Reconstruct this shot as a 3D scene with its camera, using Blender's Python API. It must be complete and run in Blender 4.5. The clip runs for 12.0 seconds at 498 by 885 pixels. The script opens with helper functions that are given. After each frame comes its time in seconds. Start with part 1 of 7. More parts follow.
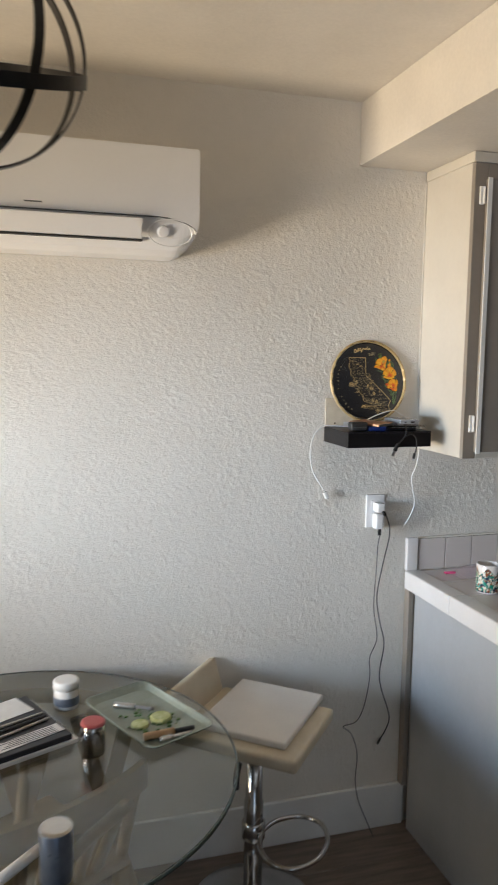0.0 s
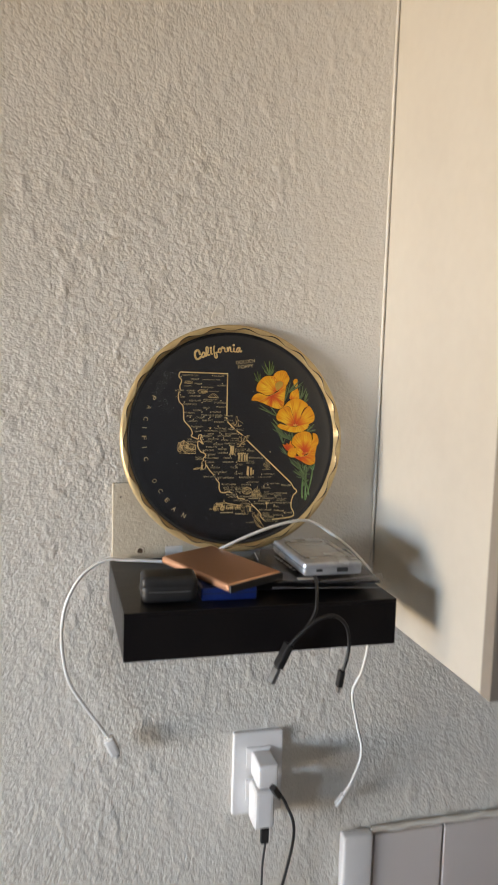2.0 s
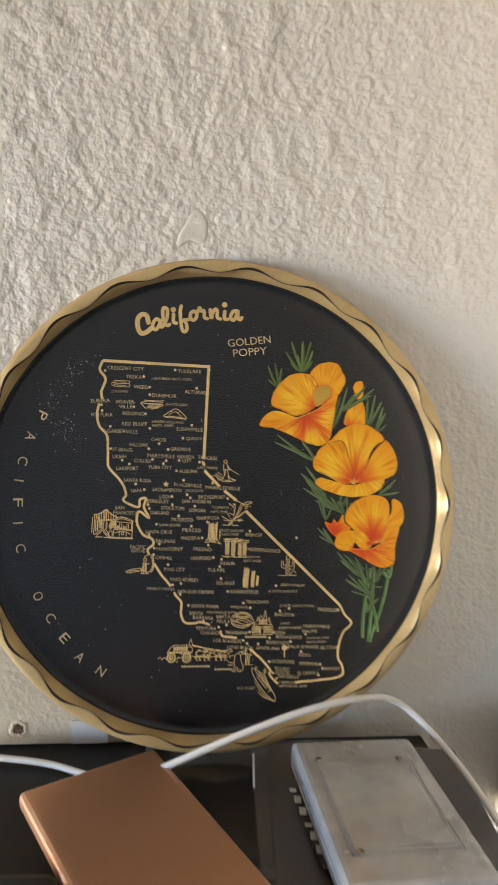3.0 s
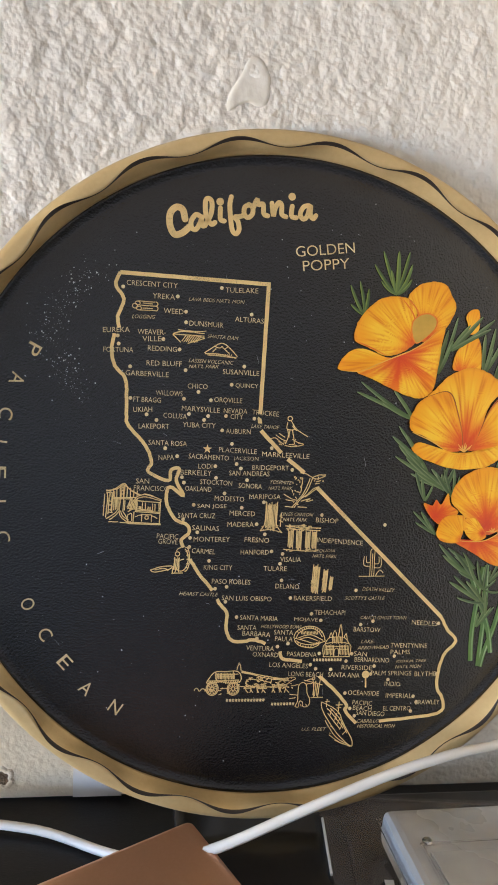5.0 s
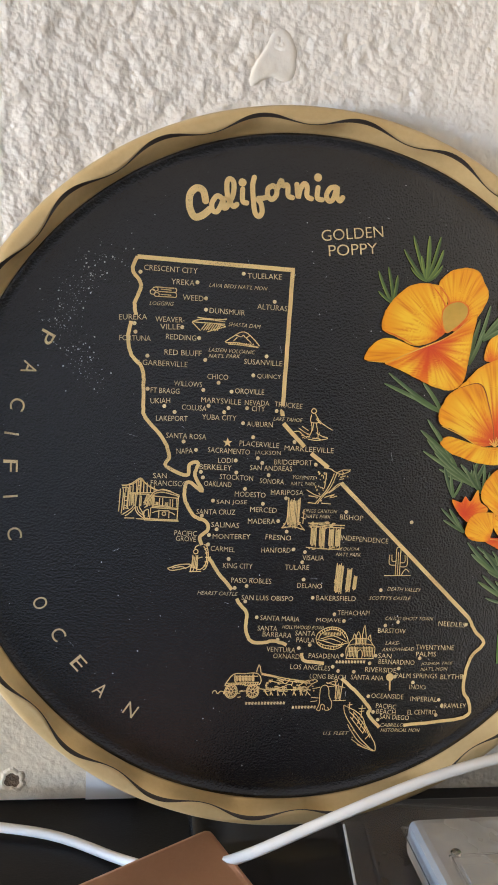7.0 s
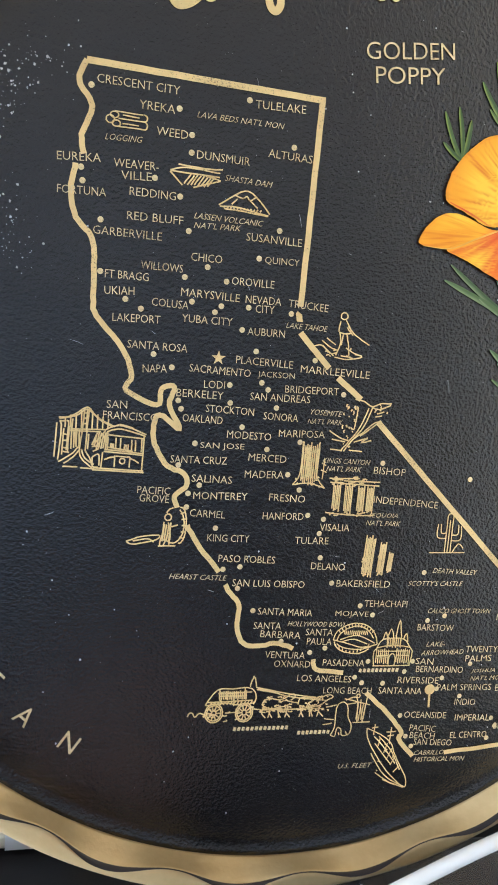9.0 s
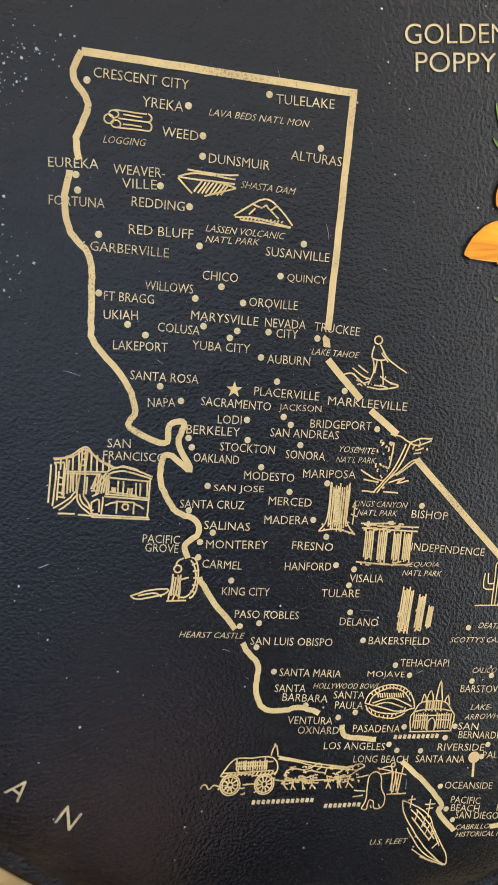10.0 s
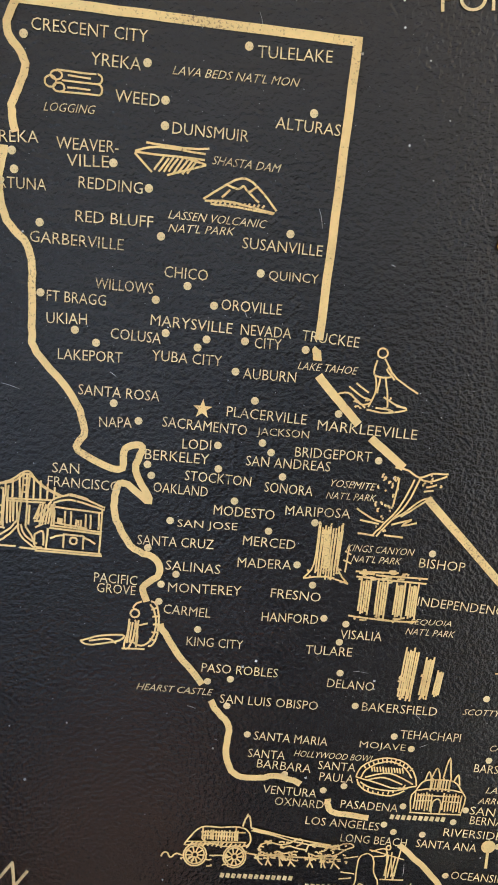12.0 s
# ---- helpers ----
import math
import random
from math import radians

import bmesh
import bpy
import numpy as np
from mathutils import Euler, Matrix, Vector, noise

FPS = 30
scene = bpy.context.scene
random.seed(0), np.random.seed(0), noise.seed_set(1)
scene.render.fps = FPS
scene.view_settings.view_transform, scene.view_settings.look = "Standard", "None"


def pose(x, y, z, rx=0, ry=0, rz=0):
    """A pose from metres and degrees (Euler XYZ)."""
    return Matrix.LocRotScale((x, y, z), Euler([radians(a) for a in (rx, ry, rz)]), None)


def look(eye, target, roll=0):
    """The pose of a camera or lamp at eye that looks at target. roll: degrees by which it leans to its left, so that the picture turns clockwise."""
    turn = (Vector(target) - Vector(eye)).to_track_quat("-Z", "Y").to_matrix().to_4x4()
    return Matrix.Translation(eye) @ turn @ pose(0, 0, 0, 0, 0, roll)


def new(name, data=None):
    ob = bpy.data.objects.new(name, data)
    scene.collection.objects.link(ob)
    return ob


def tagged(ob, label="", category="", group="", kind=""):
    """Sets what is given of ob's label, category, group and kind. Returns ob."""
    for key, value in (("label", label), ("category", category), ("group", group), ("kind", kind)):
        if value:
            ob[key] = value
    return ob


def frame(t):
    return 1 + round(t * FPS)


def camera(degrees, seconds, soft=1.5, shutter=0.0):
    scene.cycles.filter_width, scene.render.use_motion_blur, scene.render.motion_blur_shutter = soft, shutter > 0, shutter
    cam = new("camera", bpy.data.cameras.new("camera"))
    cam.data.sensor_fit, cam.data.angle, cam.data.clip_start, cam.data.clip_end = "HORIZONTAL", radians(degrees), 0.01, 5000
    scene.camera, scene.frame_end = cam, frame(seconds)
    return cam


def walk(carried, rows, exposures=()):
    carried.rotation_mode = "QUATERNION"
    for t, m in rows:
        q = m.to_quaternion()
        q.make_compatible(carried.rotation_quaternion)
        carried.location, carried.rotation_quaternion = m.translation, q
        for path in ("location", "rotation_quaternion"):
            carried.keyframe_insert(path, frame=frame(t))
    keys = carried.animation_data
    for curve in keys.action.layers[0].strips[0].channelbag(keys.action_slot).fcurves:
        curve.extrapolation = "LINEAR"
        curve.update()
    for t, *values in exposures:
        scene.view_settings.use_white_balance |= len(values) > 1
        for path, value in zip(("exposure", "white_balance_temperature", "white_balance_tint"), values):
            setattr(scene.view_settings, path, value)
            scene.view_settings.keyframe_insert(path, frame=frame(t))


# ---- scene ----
cam = camera(37.0, 12.0, 1.7, 0.25)
PATH = [
    (0, (0.466, 0.19, 1.74), (1.032, 2.095, 1.513), 0.8),
    (0.3, (0.625, 0.39, 1.745), (1.25, 2.277, 1.529), 1),
    (0.5, (0.719, 0.534, 1.741), (1.375, 2.41, 1.514), 0.9),
    (0.6, (0.786, 0.621, 1.731), (1.442, 2.496, 1.498), 0.9),
    (1, (0.972, 0.912, 1.759), (1.661, 2.771, 1.498), 1.1),
    (1.5, (1.211, 1.258, 1.745), (1.835, 3.145, 1.525), 1.8),
    (2, (1.372, 1.632, 1.762), (1.876, 3.555, 1.543), 1.7),
    (2.3, (1.414, 1.822, 1.768), (1.924, 3.742, 1.538), 2.1),
    (2.5, (1.462, 1.925, 1.754), (1.927, 3.858, 1.532), 2),
    (3, (1.5484, 2.1182, 1.7644), (1.8192, 4.0788, 1.4771), 2.99),
    (3.2, (1.5444, 2.1549, 1.7589), (1.7932, 4.119, 1.475), 3.12),
    (3.5, (1.5407, 2.1977, 1.7535), (1.7613, 4.1622, 1.4495), 3.49),
    (3.7, (1.5294, 2.2211, 1.7438), (1.8079, 4.1807, 1.4573), 3.7),
    (5.3, (1.5316, 2.242, 1.735), (1.8273, 4.1842, 1.3604), 3.77),
    (5.5, (1.5274, 2.2416, 1.7368), (1.7979, 4.1863, 1.3562), 3.65),
    (6, (1.5265, 2.2425, 1.7408), (1.7921, 4.1881, 1.3614), 3.7),
    (6.5, (1.5278, 2.2481, 1.7411), (1.7895, 4.1912, 1.3462), 3.74),
    (7, (1.5265, 2.2563, 1.7348), (1.8109, 4.1963, 1.3407), 3.99),
    (7.2, (1.5256, 2.262, 1.7328), (1.8106, 4.2015, 1.3364), 4.11),
    (8.8, (1.5225, 2.3408, 1.7054), (1.972, 4.2233, 1.2012), 6.53),
    (9, (1.5247, 2.3477, 1.7059), (1.9702, 4.2302, 1.1985), 6.41),
    (9.5, (1.5238, 2.3598, 1.7083), (1.9416, 4.2444, 1.1851), 6.09),
    (10, (1.5319, 2.3732, 1.7115), (1.8985, 4.265, 1.176), 5.8),
    (10.5, (1.5366, 2.3836, 1.7171), (1.8494, 4.2791, 1.1612), 5.55),
    (11, (1.5459, 2.3904, 1.7197), (1.7893, 4.2891, 1.1404), 5.4),
    (11.5, (1.5599, 2.4042, 1.7191), (1.7283, 4.2981, 1.0989), 5.37),
    (12, (1.5604, 2.4023, 1.719), (1.6851, 4.2873, 1.0623), 5.9),
]
walk(cam, [(t, look(eye, target, roll)) for t, eye, target, roll in PATH],
     [(0, -0.44, 6050, 13), (0.6, -0.37, 6050, 12), (1.5, -0.38, 6250, 14), (2.0, -0.50, 6350, 15), (2.5, -0.38, 6350, 14), (3.5, -0.10, 5900, 14), (5.5, 0.03, 5850, 15), (7, 0.07, 5850, 15), (9, 0.54, 5250, 11), (10.5, 0.58, 5350, 12), (12, 0.56, 5700, 12)])

# ---- world and light ----
world = bpy.data.worlds.new("sky")
scene.world = world
world.use_nodes = True
wn = world.node_tree.nodes
sky = wn.new("ShaderNodeTexSky")
sky.sky_type, sky.sun_disc = "NISHITA", False
sky.sun_elevation, sky.sun_rotation = radians(48), radians(120)
wn["Background"].inputs["Strength"].default_value = 0.08
world.node_tree.links.new(sky.outputs[0], wn["Background"].inputs["Color"])


def area(name, m, sx, sy, watts, colour, spread=180):
    lamp = bpy.data.lights.new(name, "AREA")
    lamp.shape, lamp.size, lamp.size_y, lamp.energy, lamp.color = "RECTANGLE", sx, sy, watts, colour
    lamp.spread = radians(spread)
    ob = new(name, lamp)
    ob.matrix_world = m
    return ob


sun = new("sun", bpy.data.lights.new("sun", "SUN"))
sun.data.energy, sun.data.angle, sun.data.color = 3.0, radians(0.5), (1.0, 0.95, 0.88)
sun.matrix_world = look((4, 4, 6), (0, 1.5, 0))

# window in the west wall: sky from above, sunlit ground from below; patio door in the south wall
WIN_Y, WIN_Z = (0.70, 2.30), (0.90, 2.05)
DOOR_X = (-0.6, 1.1)
area("window_sky_light", look((-1.58, 1.50, 1.50), (0.6, 2.40, 1.32)), 1.5, 0.40, 10, (0.60, 0.80, 1.0), 44)
area("window_ground_light", look((-1.58, 1.72, 1.18), (0.6, 2.10, 1.72)), 1.08, 0.50, 22.5, (1.0, 0.79, 0.50), 72)
area("patio_door_light", look((0.25, -3.36, 1.03), (0.25, 2.0, 1.03)), 1.55, 1.9, 9, (0.68, 0.84, 1.0))
# added fill lamp: brightens the ceiling that the tray's face mirrors
area("ceiling_fill_light", look((0.25, -3.30, 0.60), (1.9, -0.8, 2.6)), 1.5, 0.8, 26, (0.78, 0.88, 1.0), 52)


# ---- materials ----
def mat(name, base, rough=0.6, metal=0.0, other=None, scale=8.0, fine=90.0, bump=0.0, bump_scale=150.0, spec=0.5, stretch=(1, 1, 1), coat=0.0, transmission=0.0, depth=0.001):
    m = bpy.data.materials.new(name)
    m.use_nodes = True
    n, l = m.node_tree.nodes, m.node_tree.links
    b = n["Principled BSDF"]
    b.inputs["Roughness"].default_value, b.inputs["Metallic"].default_value = rough, metal
    b.inputs["Specular IOR Level"].default_value = spec
    b.inputs["Coat Weight"].default_value = coat
    b.inputs["Transmission Weight"].default_value = transmission
    other = other or tuple(0.86 * c for c in base)
    tc, mp = n.new("ShaderNodeTexCoord"), n.new("ShaderNodeMapping")
    mp.inputs["Scale"].default_value = stretch
    l.new(tc.outputs["Object"], mp.inputs["Vector"])
    big, small = n.new("ShaderNodeTexNoise"), n.new("ShaderNodeTexNoise")
    big.inputs["Scale"].default_value, big.inputs["Detail"].default_value = scale, 4
    small.inputs["Scale"].default_value, small.inputs["Detail"].default_value = fine, 3
    for t in (big, small):
        l.new(mp.outputs[0], t.inputs["Vector"])
    add = n.new("ShaderNodeMath")
    add.operation = "MULTIPLY_ADD"
    add.inputs[1].default_value = 0.35
    l.new(small.outputs["Fac"], add.inputs[0])
    l.new(big.outputs["Fac"], add.inputs[2])
    ramp = n.new("ShaderNodeValToRGB")
    ramp.color_ramp.elements[0].position, ramp.color_ramp.elements[1].position = 0.48, 0.88
    ramp.color_ramp.elements[0].color, ramp.color_ramp.elements[1].color = (*base, 1), (*other, 1)
    l.new(add.outputs[0], ramp.inputs[0])
    l.new(ramp.outputs[0], b.inputs["Base Color"])
    rr = n.new("ShaderNodeMapRange")
    rr.inputs["To Min"].default_value, rr.inputs["To Max"].default_value = max(0.0, rough - 0.07), min(1.0, rough + 0.07)
    l.new(big.outputs["Fac"], rr.inputs["Value"])
    l.new(rr.outputs[0], b.inputs["Roughness"])
    if bump:
        bt, bn = n.new("ShaderNodeTexNoise"), n.new("ShaderNodeBump")
        bt.inputs["Scale"].default_value, bt.inputs["Detail"].default_value = bump_scale, 4
        bn.inputs["Strength"].default_value, bn.inputs["Distance"].default_value = bump, depth
        l.new(mp.outputs[0], bt.inputs["Vector"])
        l.new(bt.outputs["Fac"], bn.inputs["Height"])
        l.new(bn.outputs[0], b.inputs["Normal"])
    return m


M_WALL = mat("wall_paint", (0.76, 0.72, 0.65), 0.48, other=(0.72, 0.68, 0.61), scale=3, fine=40, bump=0.46, bump_scale=330, depth=0.0014)
wl, wd = M_WALL.node_tree.links, M_WALL.node_tree.nodes
trowel = wd.new("ShaderNodeTexNoise")
trowel.inputs["Scale"].default_value, trowel.inputs["Detail"].default_value = 165, 2
coat_sum = wd.new("ShaderNodeMath")
coat_sum.operation = "MULTIPLY_ADD"
coat_sum.inputs[1].default_value = 2.3
bump_node = [q for q in wd if q.type == "BUMP"][0]
wl.new(wd["Mapping"].outputs[0], trowel.inputs["Vector"])
wl.new(trowel.outputs["Fac"], coat_sum.inputs[0])
wl.new(bump_node.inputs["Height"].links[0].from_socket, coat_sum.inputs[2])
wl.new(coat_sum.outputs[0], bump_node.inputs["Height"])
# for walls out of view; kept dark so they bounce less fill
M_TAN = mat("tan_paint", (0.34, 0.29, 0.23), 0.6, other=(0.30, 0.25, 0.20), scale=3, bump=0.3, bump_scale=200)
M_SMOOTH = mat("smooth_wall_paint", (0.76, 0.72, 0.65), 0.45, other=(0.70, 0.66, 0.57), scale=14, fine=90, bump=0.2, bump_scale=260)
M_PLATE = mat("cream_plate_paint", (0.70, 0.62, 0.48), 0.5, other=(0.62, 0.53, 0.39), scale=30, fine=150, bump=0.6, bump_scale=240, depth=0.0014)
M_TORN = mat("torn_brown_edge", (0.05, 0.032, 0.018), 0.85, other=(0.16, 0.105, 0.06), scale=400, bump=0.8, bump_scale=900)
M_CEIL = mat("ceiling_paint", (0.78, 0.735, 0.67), 0.7, scale=3, bump=0.6, bump_scale=120)
# same paint as the wall cabinet; dim bluish light is mixed into this colour
M_CAB_COOL = mat("cabinet_paint_cool_shade", (0.42, 0.43, 0.44), 0.42, other=(0.38, 0.39, 0.40), scale=5, fine=60, bump=0.12, bump_scale=70)
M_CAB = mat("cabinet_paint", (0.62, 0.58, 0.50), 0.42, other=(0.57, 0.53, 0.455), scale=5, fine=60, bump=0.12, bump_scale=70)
# the cabinet paint again, darkened: the fronts' shade is in the colour
M_CAB_SHADED = mat("cabinet_paint_shaded", (0.28, 0.245, 0.205), 0.42, other=(0.25, 0.215, 0.18), scale=5, fine=60, bump=0.12, bump_scale=70)
M_TRIM = mat("white_trim_paint", (0.80, 0.79, 0.76), 0.4, other=(0.74, 0.73, 0.70), scale=6, bump=0.1, bump_scale=60)
M_TILE = mat("glazed_tile", (0.62, 0.57, 0.54), 0.16, other=(0.62, 0.57, 0.53), scale=9, fine=40, bump=0.06, bump_scale=25)
# the same tile, whitened: light on the edge faces is put into the colour
M_TILE_LIT = mat("glazed_tile_lit", (0.74, 0.72, 0.70), 0.14, other=(0.70, 0.68, 0.66), scale=9, bump=0.06, bump_scale=25)
M_GROUT = mat("grout", (0.52, 0.47, 0.43), 0.9, other=(0.42, 0.37, 0.34), scale=30, bump=0.6, bump_scale=300)
M_PLANK = mat("wood_plank", (0.23, 0.18, 0.14), 0.4, other=(0.12, 0.09, 0.07), scale=5, fine=60, stretch=(1, 9, 1), bump=0.2, bump_scale=60)
M_AC = mat("white_plastic", (0.82, 0.81, 0.80), 0.32, other=(0.79, 0.78, 0.77), scale=4)
M_AC_DARK = mat("dark_slot", (0.03, 0.03, 0.03), 0.6)
M_GREYBAR = mat("grey_print", (0.18, 0.18, 0.18), 0.5)
M_BLACK = mat("black_laminate", (0.009, 0.008, 0.009), 0.33, spec=0.22, other=(0.014, 0.012, 0.012), scale=12, fine=220, bump=0.12, bump_scale=500, stretch=(1, 6, 1))
M_IRON = mat("black_iron", (0.02, 0.018, 0.016), 0.42, 0.4, other=(0.035, 0.03, 0.027), scale=30, bump=0.1)
M_BULB = mat("frosted_bulb", (0.85, 0.84, 0.80), 0.3)
M_CHROME = mat("chrome", (0.62, 0.60, 0.57), 0.13, 1.0, other=(0.5, 0.48, 0.46), scale=12)
M_STEEL = mat("brushed_steel", (0.55, 0.54, 0.53), 0.3, 1.0, scale=20)
M_COPPER = mat("copper_aluminium", (0.72, 0.42, 0.27), 0.36, 0.75, other=(0.66, 0.37, 0.23), scale=10, fine=900, bump=0.05, bump_scale=2500)
M_RUBBER = mat("black_rubber", (0.014, 0.014, 0.015), 0.5, other=(0.022, 0.022, 0.023), scale=40, bump=0.1, bump_scale=900)
M_BLUE = mat("blue_plastic", (0.012, 0.035, 0.20), 0.35, other=(0.01, 0.028, 0.15), scale=30)
M_DRIVE = mat("silver_drive_shell", (0.60, 0.61, 0.63), 0.26, 0.25, other=(0.40, 0.41, 0.42), scale=25)
M_WHITE_WIRE = mat("white_cable", (0.82, 0.81, 0.79), 0.4, other=(0.76, 0.75, 0.72), scale=60)
M_BLACK_WIRE = mat("black_cable", (0.016, 0.016, 0.017), 0.45)
M_GREY_WIRE = mat("dark_grey_cable", (0.05, 0.05, 0.052), 0.5)
M_LEATHER = mat("cream_leather", (0.66, 0.57, 0.42), 0.42, other=(0.58, 0.49, 0.35), scale=9, bump=0.3, bump_scale=350)
M_PAD = mat("white_foam_pad", (0.80, 0.76, 0.71), 0.7, other=(0.74, 0.70, 0.65), scale=7, bump=0.25, bump_scale=200)
M_CHAIR = mat("taupe_painted_wood", (0.38, 0.30, 0.20), 0.45, other=(0.29, 0.225, 0.15), scale=7, fine=60, stretch=(1, 1, 6))
M_FACE = mat("black_enamel", (0.005, 0.005, 0.006), 0.075, spec=0.92, other=(0.008, 0.007, 0.008), scale=18, fine=300, bump=0.85, bump_scale=1100, depth=0.00036)
M_GOLD = mat("gold_enamel", (0.62, 0.47, 0.24), 0.36, 0.38, other=(0.52, 0.38, 0.18), scale=40, fine=500, bump=0.08, bump_scale=900)


def worn_print(name, base, rubbed, wear):
    """Gold screen print, rubbed through to the dark enamel in small specks."""
    m = mat(name, base, 0.42, 0.15, other=tuple(0.8 * c for c in base), scale=90, fine=900)
    n, l = m.node_tree.nodes, m.node_tree.links
    b = n["Principled BSDF"]
    tc, speck, patch = n.new("ShaderNodeTexCoord"), n.new("ShaderNodeTexNoise"), n.new("ShaderNodeTexNoise")
    speck.inputs["Scale"].default_value, speck.inputs["Detail"].default_value = 2600, 3
    patch.inputs["Scale"].default_value = 45
    for t in (speck, patch):
        l.new(tc.outputs["Object"], t.inputs["Vector"])
    add = n.new("ShaderNodeMath")
    add.operation = "MULTIPLY_ADD"
    add.inputs[1].default_value = 0.5
    l.new(patch.outputs["Fac"], add.inputs[0])
    l.new(speck.outputs["Fac"], add.inputs[2])
    r = n.new("ShaderNodeMapRange")
    r.inputs["From Min"].default_value, r.inputs["From Max"].default_value = wear, wear + 0.14
    l.new(add.outputs[0], r.inputs["Value"])
    mix = n.new("ShaderNodeMix")
    mix.data_type = "RGBA"
    old = b.inputs["Base Color"].links[0].from_socket
    l.new(r.outputs[0], mix.inputs[0])
    l.new(old, mix.inputs[6])
    mix.inputs[7].default_value = (*rubbed, 1)
    l.new(mix.outputs[2], b.inputs["Base Color"])
    return m


M_PRINT = worn_print("gold_print", (0.78, 0.56, 0.24), (0.26, 0.17, 0.08), 0.85)
M_PRINT_THIN = worn_print("pale_gold_print", (0.73, 0.57, 0.30), (0.18, 0.13, 0.07), 0.82)
M_LINE = mat("dark_line_enamel", (0.02, 0.014, 0.012), 0.4)
M_PETAL_O = mat("poppy_orange", (0.82, 0.24, 0.010), 0.38, other=(0.85, 0.40, 0.02), scale=60, fine=420, stretch=(2.2, 1, 1))
M_PETAL_R = mat("poppy_red", (0.68, 0.10, 0.015), 0.4, other=(0.78, 0.24, 0.02), scale=90, fine=500)
M_VEIN = mat("petal_outline_brown", (0.20, 0.045, 0.012), 0.4, other=(0.50, 0.12, 0.02), scale=90, fine=500)
M_PETAL_P = mat("poppy_pale", (0.82, 0.46, 0.10), 0.4, other=(0.70, 0.33, 0.05), scale=90, fine=500)
M_HEART = mat("flower_centre_paint", (0.48, 0.30, 0.045), 0.4, other=(0.62, 0.36, 0.06), scale=120, fine=600)
M_LEAF_HD = mat("pale_leaf_green", (0.14, 0.25, 0.08), 0.4, other=(0.30, 0.40, 0.22), scale=90)
M_LEAF = mat("leaf_green", (0.10, 0.19, 0.04), 0.4, other=(0.05, 0.11, 0.04), scale=70, fine=400)
M_SCUFF = mat("pale_scuff", (0.55, 0.54, 0.52), 0.6)
M_PAPER = mat("white_paper", (0.78, 0.76, 0.73), 0.7, other=(0.70, 0.68, 0.65), scale=20)
M_DARKBOARD = mat("dark_board", (0.03, 0.03, 0.035), 0.5)
M_CARD = mat("black_glossy_card", (0.012, 0.012, 0.014), 0.22, other=(0.025, 0.023, 0.022), scale=20)
M_GREYFILM = mat("folded_film_edge", (0.30, 0.30, 0.31), 0.3)
M_WHITEPRINT = mat("white_print", (0.70, 0.70, 0.70), 0.5)
M_RED = mat("red_lid", (0.42, 0.06, 0.07), 0.4, other=(0.50, 0.12, 0.12), scale=40)
M_PINK = mat("pink_plastic", (0.75, 0.05, 0.22), 0.35)
M_AMBER = mat("amber_glass", (0.30, 0.10, 0.02), 0.15, other=(0.20, 0.06, 0.015), scale=20)
M_CERAMIC = mat("white_ceramic", (0.80, 0.78, 0.75), 0.15, scale=12)
M_LIME = mat("pale_green_food", (0.55, 0.58, 0.30), 0.6, other=(0.38, 0.42, 0.16), scale=60)
M_WOODH = mat("light_wood", (0.50, 0.30, 0.14), 0.5, other=(0.40, 0.22, 0.09), scale=20, stretch=(1, 8, 1))
M_CANBLUE = mat("blue_grey_metal", (0.28, 0.33, 0.42), 0.3, 0.7, other=(0.2, 0.24, 0.32), scale=20)
M_GROUND = mat("dry_ground", (0.38, 0.33, 0.26), 0.9, other=(0.30, 0.26, 0.19), scale=0.8, fine=12, bump=0.5, bump_scale=6)


def glass(name, tint, rough, ior=1.45):
    m = bpy.data.materials.new(name)
    m.use_nodes = True
    b = m.node_tree.nodes["Principled BSDF"]
    b.inputs["Base Color"].default_value = (*tint, 1)
    b.inputs["Transmission Weight"].default_value, b.inputs["Roughness"].default_value, b.inputs["IOR"].default_value = 1.0, rough, ior
    return m


M_GLASS = glass("clear_glass", (0.93, 0.97, 0.95), 0.0)
M_TABLE_GLASS = glass("green_tinted_table_glass", (0.70, 0.73, 0.69), 0.0)
M_GLASS_EDGE = mat("glass_edge", (0.06, 0.085, 0.08), 0.15)
M_TRAYGLASS = mat("pale_green_tray_plastic", (0.31, 0.34, 0.28), 0.22, other=(0.24, 0.265, 0.21), scale=9)
M_CLEAR = glass("clear_plastic", (0.95, 0.95, 0.95), 0.12, 1.3)
M_FILM = mat("thin_plastic_film", (0.85, 0.80, 0.82), 0.15)
M_BAG = mat("pink_tinted_film", (0.80, 0.66, 0.72), 0.2)
M_BAG.node_tree.nodes["Principled BSDF"].inputs["Alpha"].default_value = 0.22
M_FILM.node_tree.nodes["Principled BSDF"].inputs["Alpha"].default_value = 0.05


